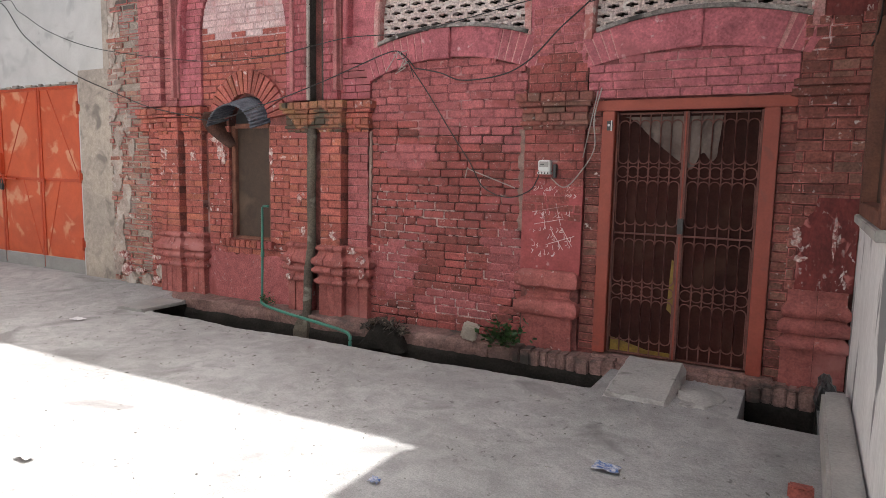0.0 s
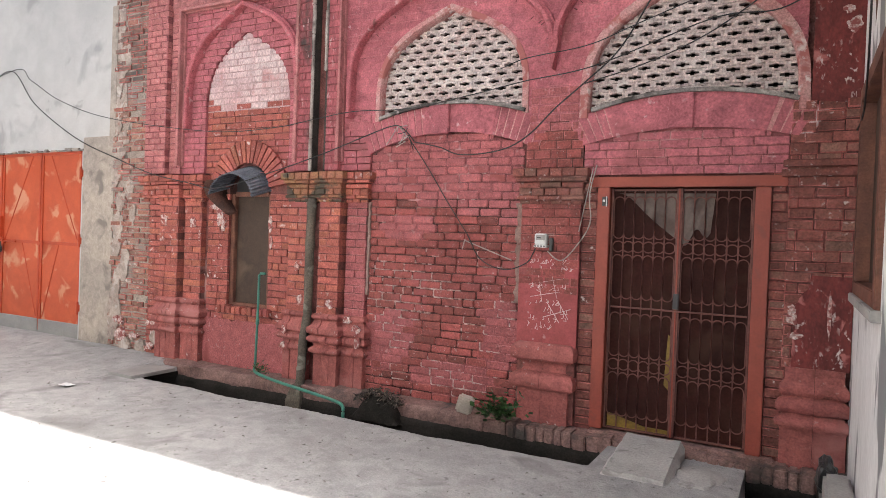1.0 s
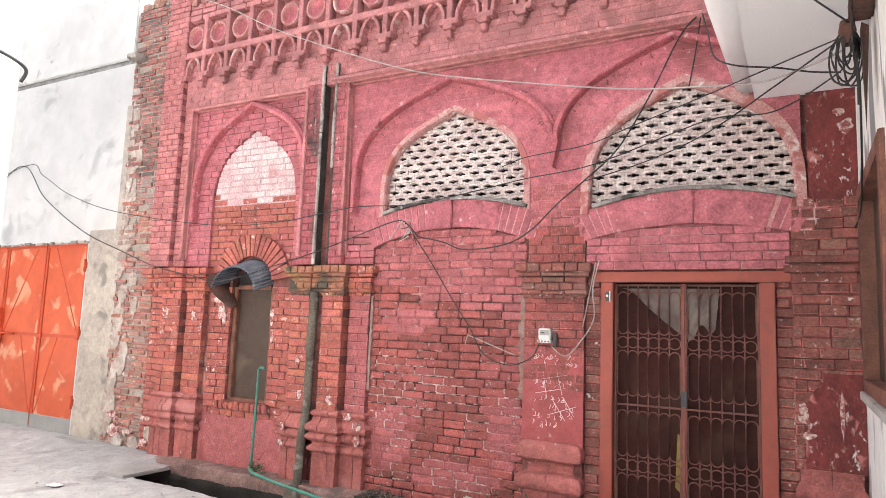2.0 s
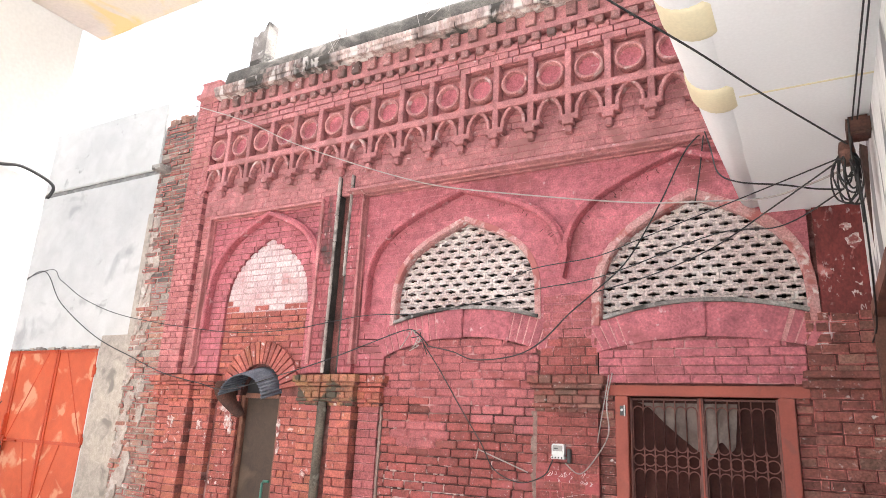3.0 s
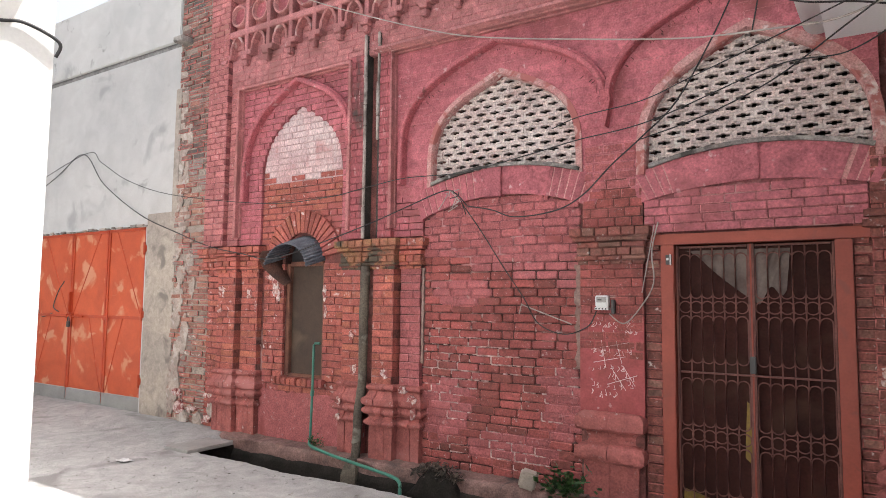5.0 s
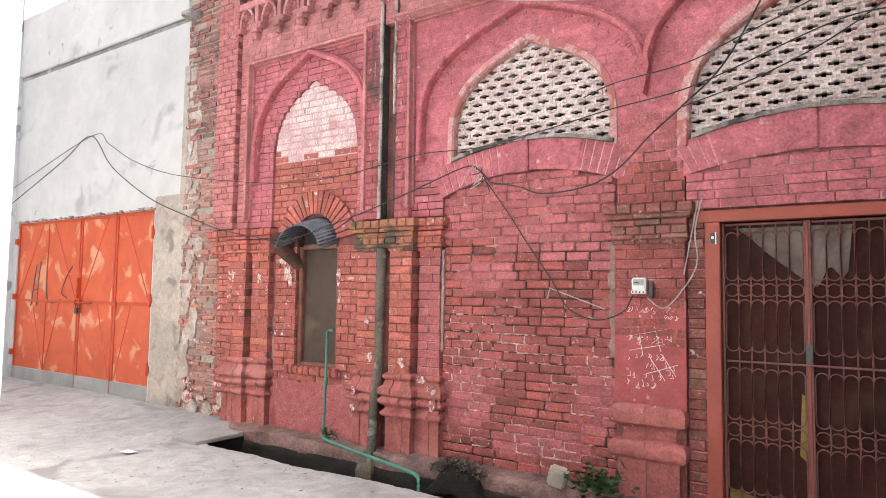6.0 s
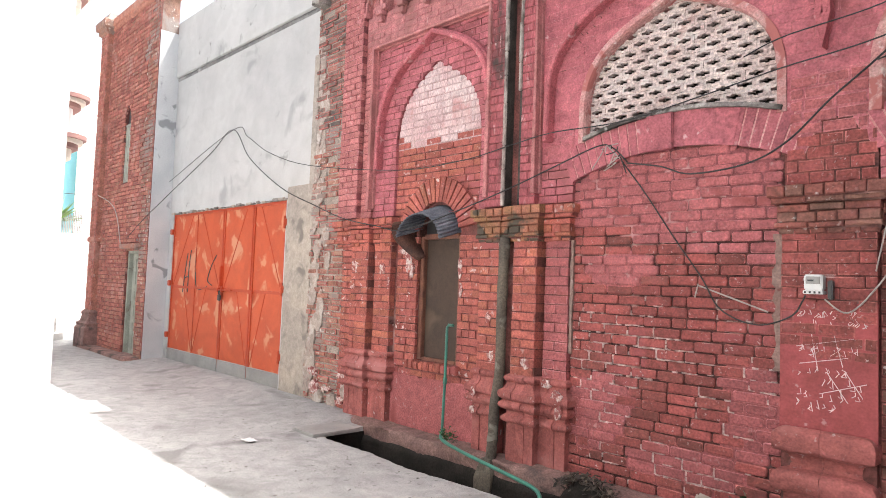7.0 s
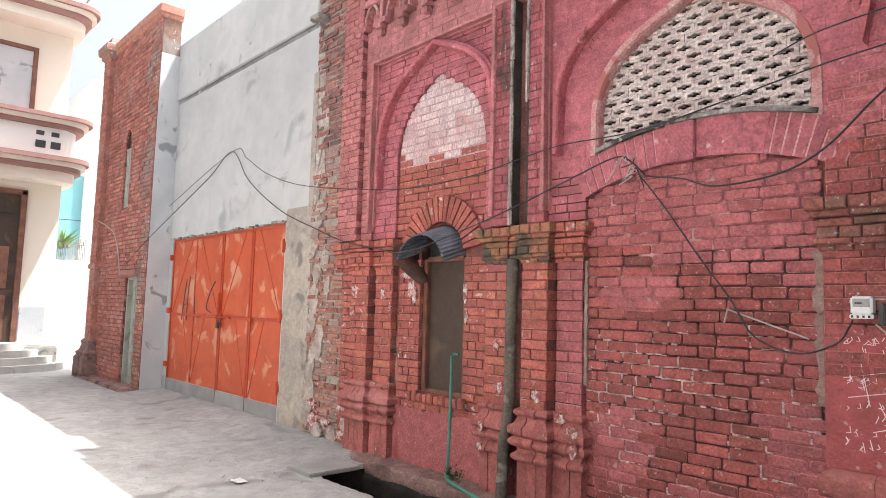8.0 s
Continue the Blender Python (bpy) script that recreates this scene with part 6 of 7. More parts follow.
def stadium(w, z0, z1, n=8):
    r = w / 2
    top = [(r * math.cos(t), z1 - r + r * math.sin(t)) for t in (math.pi * i / n for i in range(n + 1))]
    bot = [(r * math.cos(t), z0 + r + r * math.sin(t)) for t in (math.pi + math.pi * i / n for i in range(n + 1))]
    return [(x, 0.0, z) for x, z in top + bot]


CW = 0.0935
loops = [MB().tube(stadium(CW - 0.008, a, b), 0.0055, 6, closed=True).mesh("scroll_loop", M_ROD) for a, b in ((1.575, 1.935), (1.055, 1.435), (0.555, 0.935), (0.04, 0.415))]
circ = MB().tube([(0.047 * math.cos(i * math.tau / 16), 0, 0.047 * math.sin(i * math.tau / 16)) for i in range(16)], 0.0055, 6, closed=True).mesh("scroll_ring", M_ROD)
for a, b in ((0.112, 0.668), (0.684, 1.240)):
    leaf = part("door_leaf", MB().box(a, b, 5.055, 5.085, -0.075, 2.005), M_DOOR, door)
    fr = MB()
    for xa, xb in ((a, a + 0.015), (b - 0.015, b)):
        fr.box(xa, xb, 5.012, 5.05, -0.075, 2.005, 0.003)
    for z in (-0.075, 1.985, 0.975):
        fr.box(a + 0.022, b - 0.022, 5.014, 5.046, z, z + 0.014, 0.003)
    part("grille_frame", fr, M_ROD, leaf)
    n = 6
    for k in range(n):
        x = a + 0.022 + (b - a - 0.044) * (k + 0.5) / n
        for me in loops:
            part("scroll_loop", me, None, leaf).location = (x, 5.03, 0)
        for z in (1.505, 0.485):
            part("scroll_ring", circ, None, leaf).location = (x, 5.03, z)
        if k:
            xr = a + 0.022 + (b - a - 0.044) * k / n
            for z0, z1 in ((-0.06, 0.06), (0.40, 0.57), (0.90, 1.09), (1.40, 1.61), (1.90, 1.99)):
                part("upright", MB().tube([(xr, 5.032, z0), (xr, 5.032, z1)], 0.006, 5), M_ROD, leaf)
part("meeting_bar", MB().box(0.669, 0.683, 5.004, 5.03, -0.075, 2.005, 0.003), M_DOORFRAME, door)
part("lock", MB().box(0.655, 0.70, 4.985, 5.02, 1.0, 1.13, 0.006), M_DARK, door)
part("door_bolt", MB().tube([(0.60, 4.99, 0.985), (0.84, 4.99, 0.985)], 0.008, 6), M_ROD, door)
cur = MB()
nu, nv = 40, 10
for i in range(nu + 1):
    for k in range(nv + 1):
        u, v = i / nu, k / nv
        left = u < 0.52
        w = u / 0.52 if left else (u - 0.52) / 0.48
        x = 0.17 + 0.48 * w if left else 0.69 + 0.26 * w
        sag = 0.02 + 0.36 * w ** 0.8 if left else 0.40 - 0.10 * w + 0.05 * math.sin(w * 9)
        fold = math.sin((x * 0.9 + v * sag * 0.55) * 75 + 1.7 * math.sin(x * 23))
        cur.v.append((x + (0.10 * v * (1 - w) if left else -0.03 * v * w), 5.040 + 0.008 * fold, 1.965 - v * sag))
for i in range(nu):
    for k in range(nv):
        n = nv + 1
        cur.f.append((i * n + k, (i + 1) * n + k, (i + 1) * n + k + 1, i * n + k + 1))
solid("curtain", cur, M_CURTAIN, "white curtain gathered behind the door grille, dimness put into its colour", "curtain", smooth=True)
ys = MB().prism([(0.135, -0.07), (0.66, -0.072), (0.66, -0.03), (0.45, -0.025), (0.14, 0.055)], 5.047, 5.053)
ys.prism([(0.60, 0.35), (0.655, 0.30), (0.66, 0.75), (0.62, 0.78)], 5.047, 5.053)
solid("plastic_sheet", ys, M_YELLOWSHEET, "crumpled yellow plastic sheet behind the grille", "sheet")

# ---- small window with its tin hood ----
sw = thing("window_3", (-4.14, 5.1, 0.63), "boarded small window in a brown wooden frame", "window", kind="structure")
part("window_frame", MB().box(-4.46, -4.40, 5.04, 5.12, 0.63, 1.96, 0.006).box(-3.87, -3.82, 5.04, 5.12, 0.63, 1.96, 0.006).box(-4.40, -3.87, 5.04, 5.12, 1.93, 1.985, 0.006).box(-4.40, -3.87, 5.04, 5.12, 0.63, 0.665, 0.006), M_WOOD, sw)
part("board", MB().box(-4.40, -3.87, 5.09, 5.11, 0.665, 1.93), M_BOARD, sw)
part("dark_fanlight", MB().box(-4.47, -3.81, 5.12, 5.13, 1.98, 2.31), M_DARK, sw)
sill = part("window_sill", MB().box(-4.56, -3.74, 4.965, 5.10, 0.525, 0.545), M_MORTAR, sw)
for k in range(10):
    x = -4.56 + 0.083 * k
    part("sill_brick", MB().box(x, x + 0.074, 4.925 + r7.uniform(-0.006, 0.008), 5.10, 0.545, 0.632 + r7.uniform(-0.012, 0.006), 0.010), M_ORANGE, sill)
hood = thing("tin_hood", (-4.14, 4.9, 1.98), "bent corrugated tin hood over the small window", "awning")
tin = MB()
nu, nv = 110, 8
for i in range(nu + 1):
    for k in range(nv + 1):
        t = math.pi * (0.02 + 0.92 * i / nu)
        v = k / nv
        r = 0.335 + 0.008 * math.sin(i * 1.25) - 0.02 * v
        tin.v.append((-4.14 + r * math.cos(t) * (1 + 0.10 * v) - 0.06 * v, 5.05 - 0.31 * v, 1.98 + r * 0.93 * math.sin(t) - 0.10 * v))
for i in range(nu):
    for k in range(nv):
        n = nv + 1
        tin.f.append((i * n + k, (i + 1) * n + k, (i + 1) * n + k + 1, i * n + k + 1))
sheet = part("tin_sheet", tin, M_TIN, hood, smooth=True)
th = sheet.modifiers.new("thickness", "SOLIDIFY")
th.thickness = 0.004
cheek = MB()
nu = 14
for i in range(nu + 1):
    t = math.pi * (0.84 + 0.44 * i / nu)
    reach = 0.34 * (1 - 0.85 * (i / nu) ** 1.6)
    for v in (0.0, 0.5, 1.0):
        cheek.v.append((-4.15 + (0.335 + 0.03 * math.sin(i * 0.4)) * math.cos(t) - 0.06 * v, 5.02 - reach * v, 1.99 + 0.32 * math.sin(t) - 0.05 * v))
for i in range(nu):
    for k in range(2):
        cheek.f.append((i * 3 + k, (i + 1) * 3 + k, (i + 1) * 3 + k + 1, i * 3 + k + 1))
ck = part("cheek", cheek, M_RUST, hood, "rusted side sheet", smooth=True)
th = ck.modifiers.new("thickness", "SOLIDIFY")
th.thickness = 0.005

# ---- pipes ----
pth = smooth_line([(-3.08, 4.86, 1.90), (-3.085, 4.85, 1.3), (-3.085, 4.85, 0.72), (-3.095, 4.83, 0.5), (-3.11, 4.82, 0.35), (-3.12, 4.82, 0.1), (-3.12, 4.80, -0.14)], 6)
solid("rain_pipe", MB().tube(pth, [0.046 + 0.014 * abs(noise.noise((i * 0.7, 0, 0))) for i in range(len(pth))], 10), M_PIPE, "mossy cement rain pipe down to the drain", "pipe", smooth=True)
solid("pipe_foot", MB().moulded(-3.19, -3.05, 4.72, 4.95, [(0.03, -0.45), (0.03, -0.27), (0.01, -0.19), (-0.02, -0.10)]), M_PIPE, "lump of cement at the pipe's foot", "footing")
gp = solid("water_pipe", MB().tube([(-3.70, 4.84, 1.05), (-3.77, 4.84, 1.05), (-3.79, 4.84, 1.03), (-3.795, 4.84, 0.5), (-3.81, 4.84, 0.0)], 0.014, 8).tube([(-3.793, 4.84, 0.53), (-3.797, 4.84, 0.47)], 0.02, 8), M_GREENPIPE, "green plastic water pipe with an elbow", "pipe")
hose = smooth_line([(-3.81, 4.84, 0.0), (-3.72, 4.76, -0.05), (-3.35, 4.66, -0.075), (-2.75, 4.52, -0.09), (-2.35, 4.42, -0.10), (-2.20, 4.34, -0.11), (-2.16, 4.30, -0.17), (-2.16, 4.29, -0.30)], 6)
solid("hose", MB().tube(hose, 0.017, 8), M_GREENPIPE, "green hose lying along the plinth into the drain", "hose", smooth=True)

# ---- electricity meter, chalk, cables ----
meter = thing("electricity_meter", (-0.47, 4.90, 1.45), "white electricity meter on the pier", "meter")
part("case", MB().box(-0.535, -0.425, 4.875, 4.945, 1.495, 1.595, 0.008), M_WHITE, meter)
part("window", MB().box(-0.522, -0.438, 4.870, 4.877, 1.535, 1.582, 0.002), M_SLAB, meter)
part("display_bars", MB().box(-0.510, -0.475, 4.867, 4.871, 1.552, 1.562), M_DARK, meter)
part("terminal_cover", MB().box(-0.540, -0.42, 4.872, 4.94, 1.470, 1.494, 0.004), M_WHITE, meter)
for k in range(4):
    part("terminal", MB().box(-0.530 + 0.028 * k, -0.519 + 0.028 * k, 4.868, 4.873, 1.475, 1.488), M_DARK, meter)
solid("switch_box", MB().box(-0.405, -0.375, 4.90, 4.945, 1.44, 1.56, 0.006), M_DARK, "small dark switch box beside the meter", "box")
chalk = MB()
rc = random.Random(17)
for st in ([(-0.52, 1.28), (-0.47, 0.98)], [(-0.40, 1.30), (-0.33, 1.02)], [(-0.60, 1.13), (-0.27, 1.20)], [(-0.58, 1.02), (-0.30, 1.08)], [(-0.42, 0.98), (-0.30, 0.80)], [(-0.32, 1.0), (-0.22, 0.84)], [(-0.46, 0.84), (-0.20, 0.93)]):
    chalk.tube([(x, 4.9475, z) for x, z in st], 0.0027, 4)
for k in range(80):
    x, z = rc.uniform(-0.60, -0.22), rc.choice((1.33, 1.26, 1.10, 0.96, 0.90, 0.82, 0.74)) + rc.uniform(-0.02, 0.02)
    if z < 0.8 and x > -0.35:
        continue
    w, h = rc.uniform(0.012, 0.03), rc.uniform(0.02, 0.045)
    chalk.tube([(x, 4.9475, z), (x + w, 4.9475, z + h * rc.uniform(-0.4, 1)), (x + w * rc.uniform(0, 1), 4.9475, z + h)], 0.0027, 4)
solid("chalk_drawing", chalk, M_CHALK, "white chalk strokes and grids on the pier", "chalk drawing")


def cable(pts, r, mat, label, n=8):
    return solid("cable", MB().tube(smooth_line(pts, n), r, 6), mat, label, "cable", "cables over the facade", smooth=True)


COIL = (1.80, 3.45, 3.30)
BLK, PALE = "black electric cable strung along the wall", "thin pale cable strung across the facade"
cable([(-12.6, 4.58, 2.15), (-11.6, 4.60, 2.55), (-10.0, 4.98, 3.5), (-9.13, 4.99, 3.83), (-8.46, 4.98, 3.28), (-7.45, 4.98, 2.74), (-6.5, 4.97, 2.42), (-5.63, 4.80, 2.2), (-4.95, 4.78, 2.08), (-4.3, 4.66, 2.0), (-3.58, 4.76, 2.18),
       (-2.94, 4.78, 2.35), (-2.5, 4.85, 2.51), (-2.12, 4.88, 2.63), (-1.99, 4.90, 2.61), (-1.86, 4.92, 2.48)], 0.0062, M_CABLE, BLK)
cable([(-11.6, 4.95, 3.2), (-9.13, 4.985, 3.82), (-8.51, 4.95, 3.62), (-7.72, 4.9, 3.27), (-6.55, 4.85, 2.95), (-4.69, 4.83, 2.69), (-3.67, 4.83, 2.68), (-3.02, 4.83, 2.75), (-2.53, 4.8, 2.79), (-1.84, 4.8, 2.78), (-1.22, 4.8, 2.86), (-0.66, 4.8, 2.95), (0.0, 4.75, 3.02), (0.92, 4.6, 3.25), (1.39, 4.4, 3.2), (1.75, 4.0, 3.26), (1.82, 3.8, 3.28)], 0.005, M_CABLE, BLK)
cable([(-1.93, 4.95, 2.5), (-1.72, 4.95, 2.23), (-1.47, 4.95, 1.87), (-1.25, 4.95, 1.57), (-1.1, 4.945, 1.34), (-0.85, 4.945, 1.25), (-0.63, 4.93, 1.32), (-0.55, 4.90, 1.42), (-0.53, 4.89, 1.46)], 0.0055, M_CABLE, "dark conduit cable down to the meter")
solid("stick", MB().tube([(-1.28, 4.96, 1.51), (-0.78, 4.95, 1.34)], 0.006, 6).tube([(-1.27, 4.95, 1.52), (-1.3, 4.96, 1.42)], 0.006, 6), M_CABLE_PALE, "pale stick tied to the cable", "stick")
cable([(-1.86, 4.92, 2.47), (-1.54, 4.86, 2.4), (-1.3, 4.86, 2.32), (-0.9, 4.86, 2.35), (-0.63, 4.85, 2.47), (-0.37, 4.85, 2.71), (-0.12, 4.85, 2.91), (0.17, 4.85, 3.17), (0.45, 4.85, 3.63), (0.69, 4.85, 4.1), (0.86, 4.85, 4.27)], 0.0065, M_CABLE, BLK)
cable([(0.86, 4.85, 4.27), (0.95, 4.45, 3.90), (1.02, 4.2, 3.60), (1.18, 3.95, 3.41), (1.437, 4.0, 3.37), (1.628, 4.1, 3.35), (1.80, 4.1, 3.32)], 0.006, M_CABLE, BLK)
cable([(0.85, 4.86, 4.25), (0.80, 4.9, 3.95), (0.74, 4.93, 3.66)], 0.006, M_CABLE, BLK)
cable([(-5.95, 4.86, 6.0), (-4.77, 4.8, 5.48), (-3.93, 4.8, 5.03), (-3.05, 4.8, 4.63), (-2.28, 4.8, 4.31), (-1.67, 4.8, 4.1), (-0.66, 4.8, 3.86), (0.28, 4.75, 3.65), (1.0, 4.4, 3.45), (1.334, 4.2, 3.36), (1.6, 4.0, 3.35), (1.80, 3.8, 3.35)], 0.007, M_CABLE_PALE, PALE)
cable([(-0.90, 4.8, 3.08), (-0.62, 4.75, 3.14), (-0.07, 4.7, 3.18), (0.34, 4.6, 3.27), (0.92, 4.3, 3.34), COIL], 0.0045, M_CABLE, BLK)
cable([(-0.12, 4.85, 2.90), (0.4, 4.7, 2.98), (0.92, 4.4, 3.08), (1.4, 3.9, 3.2), COIL], 0.005, M_CABLE, BLK)
cable([(-0.9, 0.9, 4.0), (0.1, 1.10, 3.72), (0.672, 1.30, 3.55), (0.864, 1.59, 3.46), (1.18, 2.12, 3.395), (1.44, 2.64, 3.36), (1.8, 3.28, 3.30)], 0.0055, M_CABLE, BLK)
cable([COIL, (1.84, 3.3, 3.0), (1.90, 4.3, 2.5), (1.9, 4.95, 2.42)], 0.006, M_CABLE, BLK)
cable([(0.0, 4.9, 2.2), (-0.06, 4.92, 1.95), (-0.05, 4.93, 1.7), (-0.16, 4.93, 1.5), (-0.3, 4.93, 1.36), (-0.42, 4.9, 1.44)], 0.006, M_CABLE_PALE, "thin grey wire looping to the meter")
cable([(-0.03, 4.9, 2.18), (-0.09, 4.92, 1.9), (-0.15, 4.94, 1.62)], 0.005, M_CABLE_PALE, "thin grey wire looping to the meter")
cable([(-14.4, 4.5, 3.1), (-13.4, 4.55, 2.75), (-12.9, 4.56, 1.95)], 0.010, M_CABLE_PALE, "pale cable stapled to the tower")
cable([(-17.5, 4.9, 3.4), (-17.0, 3.5, 3.35), (-16.5, 2.2, 3.5), (-14.5, 0.9, 3.7)], 0.010, M_CABLE, "thin cable across the lane")
cable([(-1.61, 0.885, 2.62), (-1.60, 0.89, 2.69), (-1.605, 0.74, 2.73), (-1.605, 0.59, 2.70), (-1.605, 0.2, 2.72), (-1.605, -1.0, 2.8)], 0.008, M_CABLE, "black cable hooked on the near house corner")
bracket = thing("cable_bracket", (WX, 3.4, 3.42), "brown iron cable bracket with a coiled bunch of wires", "bracket")
part("block", MB().box(1.81, WX, 3.33, 3.48, 3.38, 3.49, 0.012), M_RUST, bracket)
part("insulator", MB().tube([(1.80, 3.40, 3.36), (1.80, 3.40, 3.30), (1.80, 3.40, 3.22)], [0.035, 0.045, 0.03], 10), M_RUST, bracket)
for k in range(9):
    rr, cz = 0.07 + 0.015 * k, 3.22 - 0.012 * k
    part("wire_coil", MB().tube([(1.80 + 0.02 * math.sin(k * 2.3) + rr * (0.36 + 0.10 * math.sin(k * 1.7)) * math.cos(t), 3.40 + 0.03 * math.sin(2 * t + 1.9 * k), cz + rr * (0.9 + 0.15 * math.sin(2 * t + k)) * math.sin(t)) for t in (math.tau * i / 24 for i in range(24))], 0.0055, 5, closed=True), M_CABLE, bracket)
for k in range(2):
    part("hanging_wire", MB().tube(smooth_line([(1.82, 3.30 + 0.05 * k, 3.46), (1.82 + 0.02 * k, 3.36 + 0.05 * k, 3.2), (1.84, 3.34 + 0.06 * k, 2.95 - 0.08 * k)]), 0.006, 5), M_CABLE, bracket)
    part("hanging_wire", MB().tube([(1.84 + 0.025 * k, 3.3, 3.45), (1.86 + 0.02 * k, 2.0, 3.46), (1.86 + 0.02 * k, 1.02, 3.47)], 0.0045, 6), M_CABLE, bracket)
part("rust_spike", MB().add([(1.86, 3.30, 3.30), (1.86, 3.42, 3.30), (1.90, 3.36, 3.30), (1.87, 3.36, 2.70)], [(0, 1, 2), (0, 1, 3), (1, 2, 3), (2, 0, 3)]), M_RUST, bracket)

knot = thing("cable_knot", (-1.93, 4.9, 2.45), "tangle of torn pale rope and cable ends", "rope")
rk = random.Random(6)
for k in range(9):
    c = Vector((-2.05 + rk.uniform(-0.06, 0.16), 4.90, 2.56 + rk.uniform(-0.1, 0.08)))
    part("loose_end", MB().tube(smooth_line([c, c + Vector((rk.uniform(-0.06, 0.06), -0.03, rk.uniform(-0.08, 0.06))), c + Vector((rk.uniform(-0.1, 0.12), -0.01, rk.uniform(-0.2, 0.02)))]), 0.005, 5), M_CABLE_PALE if k % 3 else M_CABLE, knot)

# ---- small things on the ground ----
ramp = MB()
n = 14
for i in range(n + 1):
    for k in range(n + 1):
        u, v = i / n, k / n
        rim = min(u, 1 - u, v * 0.7) < 0.01
        x = 0.34 + 0.49 * u + (0.025 * noise.noise((v * 6, u * 3, 2.0)) if rim else 0.0)
        y = 4.00 + 0.78 * v + (0.03 * noise.noise((u * 6, 4.0, 2.0)) if v == 0 else 0.0)
        drop = 0.05 if rim else 0.0
        ramp.v.append((x, y, -0.125 + 0.10 * v - drop + 0.012 * noise.noise((u * 5, v * 5, 0.0)) + 0.006 * noise.noise((u * 14, v * 14, 0.0))))
for i in range(n):
    for k in range(n):
        ramp.f.append((i * (n + 1) + k, (i + 1) * (n + 1) + k, (i + 1) * (n + 1) + k + 1, i * (n + 1) + k + 1))
rim = [i * (n + 1) for i in range(n + 1)] + [n * (n + 1) + k for k in range(1, n + 1)] + [i * (n + 1) + n for i in reversed(range(n))] + [k for k in reversed(range(1, n))]
low_ring = [len(ramp.v) + i for i in range(len(rim))]
ramp.v += [(ramp.v[i][0], ramp.v[i][1], -0.45) for i in rim]
for i in range(len(rim)):
    q = (i + 1) % len(rim)
    ramp.f.append((rim[i], low_ring[i], low_ring[q], rim[q]))
ramp.f.append(tuple(reversed(low_ring)))
solid("ramp", ramp, M_SLAB, "sloping concrete slab over the drain at the door", "ramp")


def lump(name, at, size, mat, label, category, seed, group=""):
    bm = bmesh.new()
    bmesh.ops.create_icosphere(bm, subdivisions=3, radius=1.0)
    for v in bm.verts:
        k = 1 + 0.45 * noise.noise(v.co * 1.4 + Vector((seed * 3.1, 0, 0))) + 0.28 * noise.noise(v.co * 4.1 + Vector((seed, 2, 0)))
        v.co = Vector((v.co.x * size[0] * k + at[0], v.co.y * size[1] * k + at[1], v.co.z * size[2] * k + at[2]))
    return solid(name, MB().take(bm), mat, label, category, group)


blk = MB().box(-0.075, 0.075, -0.05, 0.05, -0.08, 0.08, 0.018)
blk.v = [(Matrix.Translation((-1.10, 4.74, -0.005)) @ Euler((0.2, 0.25, 0.3)).to_matrix().to_4x4() @ Vector(p))[:] for p in blk.v]
solid("stone", blk, M_CREAM, "grey broken block leaning on the plinth", "stone")
heap = thing("litter_heap", (-2.05, 4.74, -0.10), "heap of black drain sludge, dead leaves and twigs", "litter")
rh = random.Random(15)
bits = MB()
for k in range(260):
    x = -2.28 + 0.52 * rh.random()
    h = 0.13 * max(0.05, 1 - ((x + 2.04) / 0.27) ** 2)
    c = Vector((x, 4.70 + rh.gauss(0, 0.05), -0.13 + h * rh.random() + 0.02))
    d, e = (Vector((rh.uniform(-1, 1), rh.uniform(-1, 1), rh.uniform(-0.6, 0.9))).normalized() * rh.uniform(0.015, 0.045) for _ in range(2))
    e *= 0.45
    bits.add([c - d, c - e, c + d, c + e, c + d.cross(e).normalized() * 0.008], [(0, 1, 4), (1, 2, 4), (2, 3, 4), (3, 0, 4), (3, 2, 1, 0)])
part("dead_leaves", bits, M_LITTER, heap, kind="stuff")
mound = MB()
nm, nk = 16, 8
for i in range(nm + 1):
    for k in range(nk + 1):
        u, v = -1 + 2 * i / nm, -1 + 2 * k / nk
        x, y = -2.04 + 0.28 * u, 4.72 + 0.11 * v
        mound.v.append((x, y, -0.30 + 0.26 * max(0.0, 1 - u * u) * max(0.0, 1 - v * v) ** 0.5 + 0.03 * noise.noise((x * 14, y * 14, 2.0))))
for i in range(nm):
    for k in range(nk):
        mound.f.append((i * (nk + 1) + k, (i + 1) * (nk + 1) + k, (i + 1) * (nk + 1) + k + 1, i * (nk + 1) + k + 1))
part("sludge", mound, M_MUD_SHADE, heap)
lump("broken_concrete", (1.0, 4.35, -0.17), (0.22, 0.3, 0.05), M_SLAB, "broken concrete beside the ramp", "rubble", 12)
lump("litter_bag", (1.62, 4.25, -0.33), (0.12, 0.10, 0.06), M_PAPER, "crumpled white plastic bag in the drain", "litter", 13)
lump("rag", (1.78, 4.42, 0.0), (0.06, 0.12, 0.14), M_DARK, "dark rag on the kerb's end", "rag", 14)
cover = solid("drain_cover", MB().box(-5.22, -4.80, 4.0, 4.58, -0.15, -0.11, 0.008), M_STEEL, "grey steel plate over the drain's end", "drain cover")


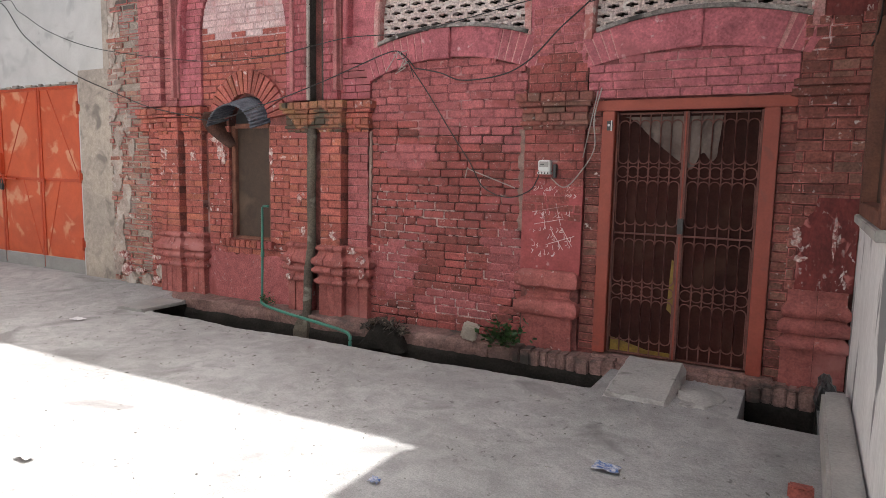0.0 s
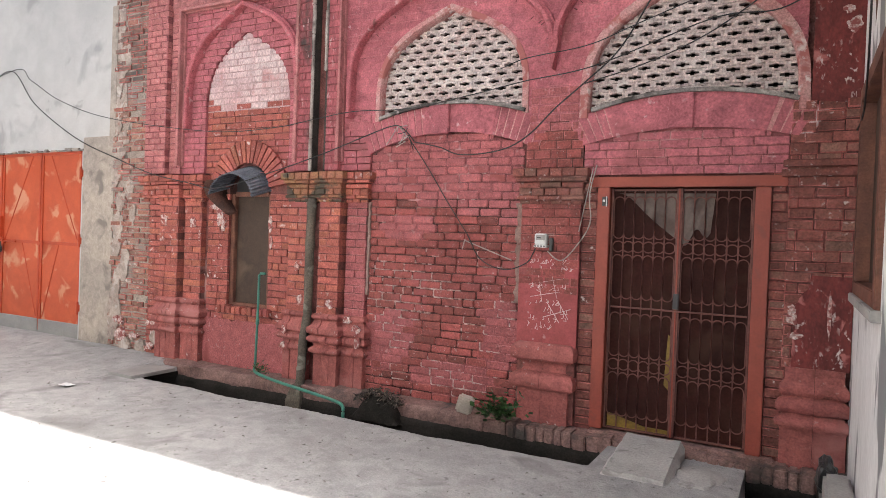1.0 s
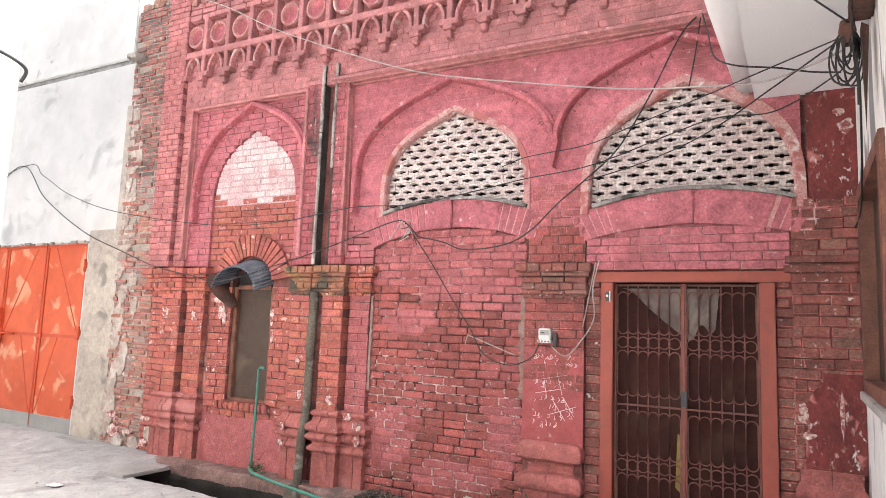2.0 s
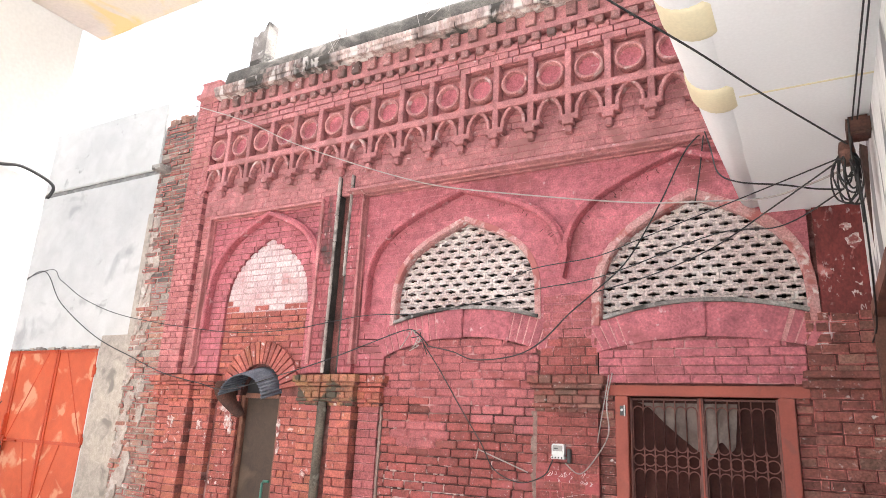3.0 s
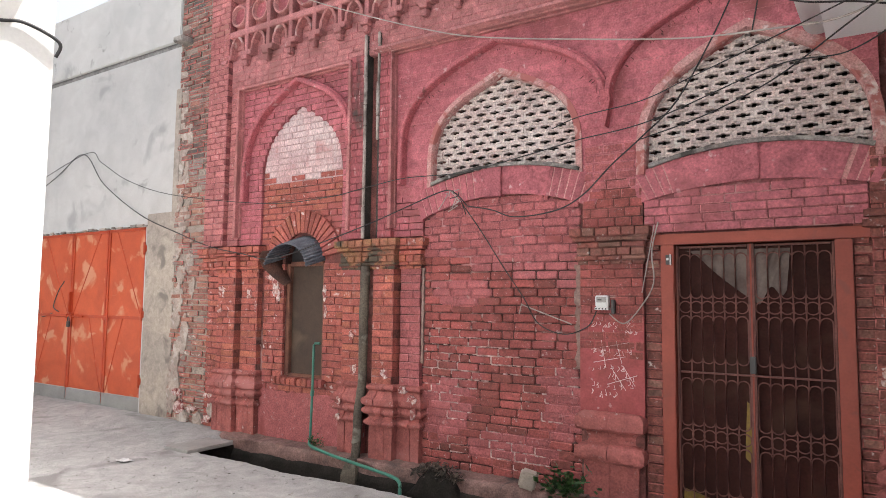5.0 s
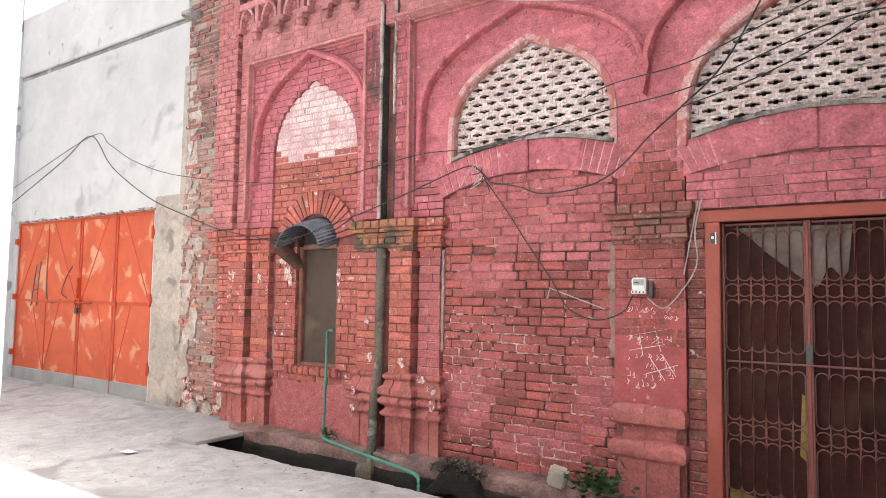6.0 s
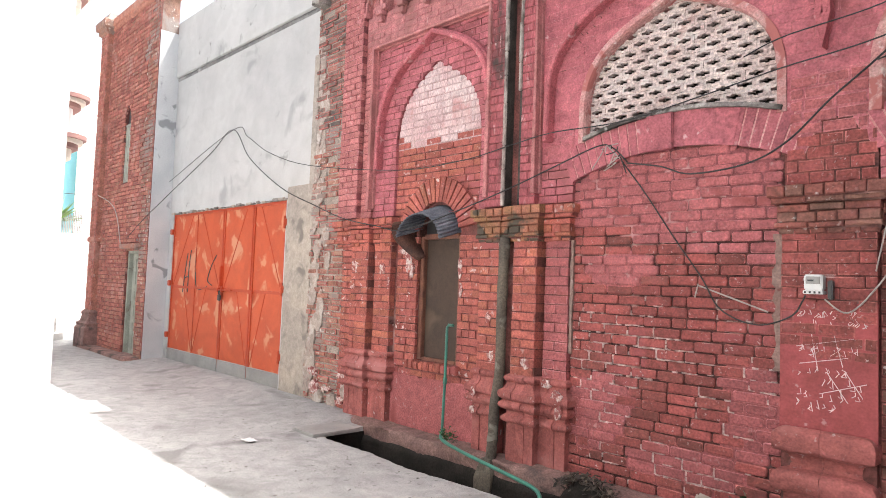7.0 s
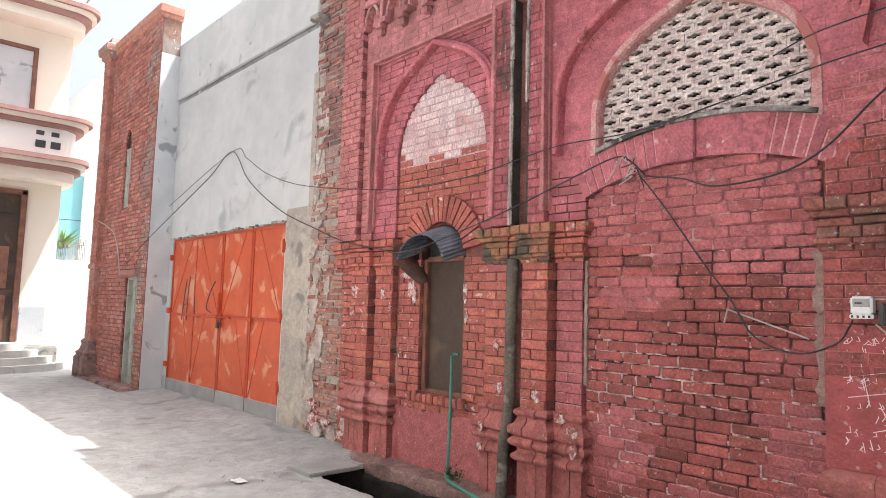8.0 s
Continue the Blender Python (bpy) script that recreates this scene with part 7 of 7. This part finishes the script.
def weeds(at, n, spread, size, seed, label):
    t = thing("weed", at, label, "plant", "weeds along the plinth")
    rw = random.Random(seed)
    mb = MB()
    for k in range(n):
        c = Vector(at) + Vector((rw.gauss(0, spread), rw.gauss(0, spread * 0.6), abs(rw.gauss(0, spread * 0.8))))
        d = Vector((rw.uniform(-1, 1), rw.uniform(-1, 0.4), rw.uniform(-0.2, 0.9))).normalized()
        s = d.cross(Vector((rw.uniform(-1, 1), 0.2, 1))).normalized()
        w, ln = size * rw.uniform(0.3, 0.5), size * rw.uniform(0.7, 1.4)
        mb.add([c, c + d * ln * 0.5 + s * w, c + d * ln, c + d * ln * 0.5 - s * w, c + d * ln * 0.5 + Vector((0, 0, -0.004))], [(0, 1, 4), (1, 2, 4), (2, 3, 4), (3, 0, 4)])
    part("leaves", mb, M_LEAF, t, kind="stuff")
    st = MB()
    for k in range(6):
        st.tube([at, Vector(at) + Vector((rw.gauss(0, spread), rw.gauss(0, spread * 0.5), spread * rw.uniform(0.6, 1.6)))], 0.004, 4)
    part("stems", st, M_LEAF, t)


weeds((-0.74, 4.70, -0.06), 230, 0.095, 0.06, 3, "small leafy green weed growing on the plinth")
weeds((-3.72, 4.82, -0.06), 90, 0.06, 0.03, 4, "low green weed round the pipe's foot")


def scrap(at, w, d, mat, label, seed):
    rs = random.Random(seed)
    n = 5
    mb = MB()
    for i in range(n + 1):
        for k in range(n + 1):
            mb.v.append((at[0] + w * (i / n - 0.5) + rs.uniform(-0.006, 0.006), at[1] + d * (k / n - 0.5) + rs.uniform(-0.006, 0.006), GROUND + 0.014 + rs.uniform(0, 0.014)))
    for i in range(n):
        for k in range(n):
            mb.f.append((i * (n + 1) + k, (i + 1) * (n + 1) + k, (i + 1) * (n + 1) + k + 1, i * (n + 1) + k + 1))
    ob = solid("paper_scrap", mb, mat, label, "litter", "scraps on the lane")
    s = ob.modifiers.new("thickness", "SOLIDIFY")
    s.thickness = 0.002


scrap((-5.03, 3.42), 0.16, 0.10, M_PAPER, "crumpled white paper on the concrete", 1)
scrap((-2.13, 1.26), 0.12, 0.06, M_PAPER, "grey paper strip on the concrete", 2)
scrap((-0.30, 2.02), 0.06, 0.05, M_BLUE, "small blue wrapper on the concrete", 3)
scrap((0.71, 2.82), 0.14, 0.10, M_BLUE, "blue and white wrapper on the concrete", 4)
scrap((-7.7, 4.6), 0.10, 0.08, M_PAPER, "white paper near the gate", 5)
solid("loose_brick", MB().box(1.60, 1.72, 2.97, 3.04, GROUND + 0.005, GROUND + 0.07, 0.008), M_ORANGE, "loose orange brick at the kerb", "brick")
grit = MB()
rg = random.Random(77)
for k in range(420):
    x, y = rg.uniform(-9, 1.6), rg.uniform(0.9, 4.0)
    s = rg.uniform(0.003, 0.008) * (1.6 if rg.random() < 0.08 else 1)
    grit.add([(x - s, y, GROUND + 0.005), (x + s, y - s, GROUND + 0.005), (x + s * 0.6, y + s, GROUND + 0.006), (x, y, GROUND + 0.008 + s * 0.4)], [(0, 1, 3), (1, 2, 3), (2, 0, 3), (0, 2, 1)])
for k in range(120):
    x, y = rg.uniform(-6, 1.6), 4.0 - abs(rg.gauss(0, 0.9))
    if y < 0.9:
        continue
    a, ln, w = rg.uniform(0, math.pi), rg.uniform(0.008, 0.028), rg.uniform(0.003, 0.009)
    u, v = Vector((math.cos(a) * ln, math.sin(a) * ln, 0)), Vector((-math.sin(a) * w, math.cos(a) * w, 0))
    c = Vector((x, y, GROUND + 0.006 + 0.012 * noise.noise((x * 0.7, y * 0.7, 0.0))))
    grit.add([c - u, c - v, c + u, c + v, c + Vector((0, 0, 0.008))], [(0, 1, 4), (1, 2, 4), (2, 3, 4), (3, 0, 4), (3, 2, 1, 0)])
solid("grit", grit, M_GRIT, "grit, twigs and crumbs scattered over the concrete", "grit", kind="stuff")
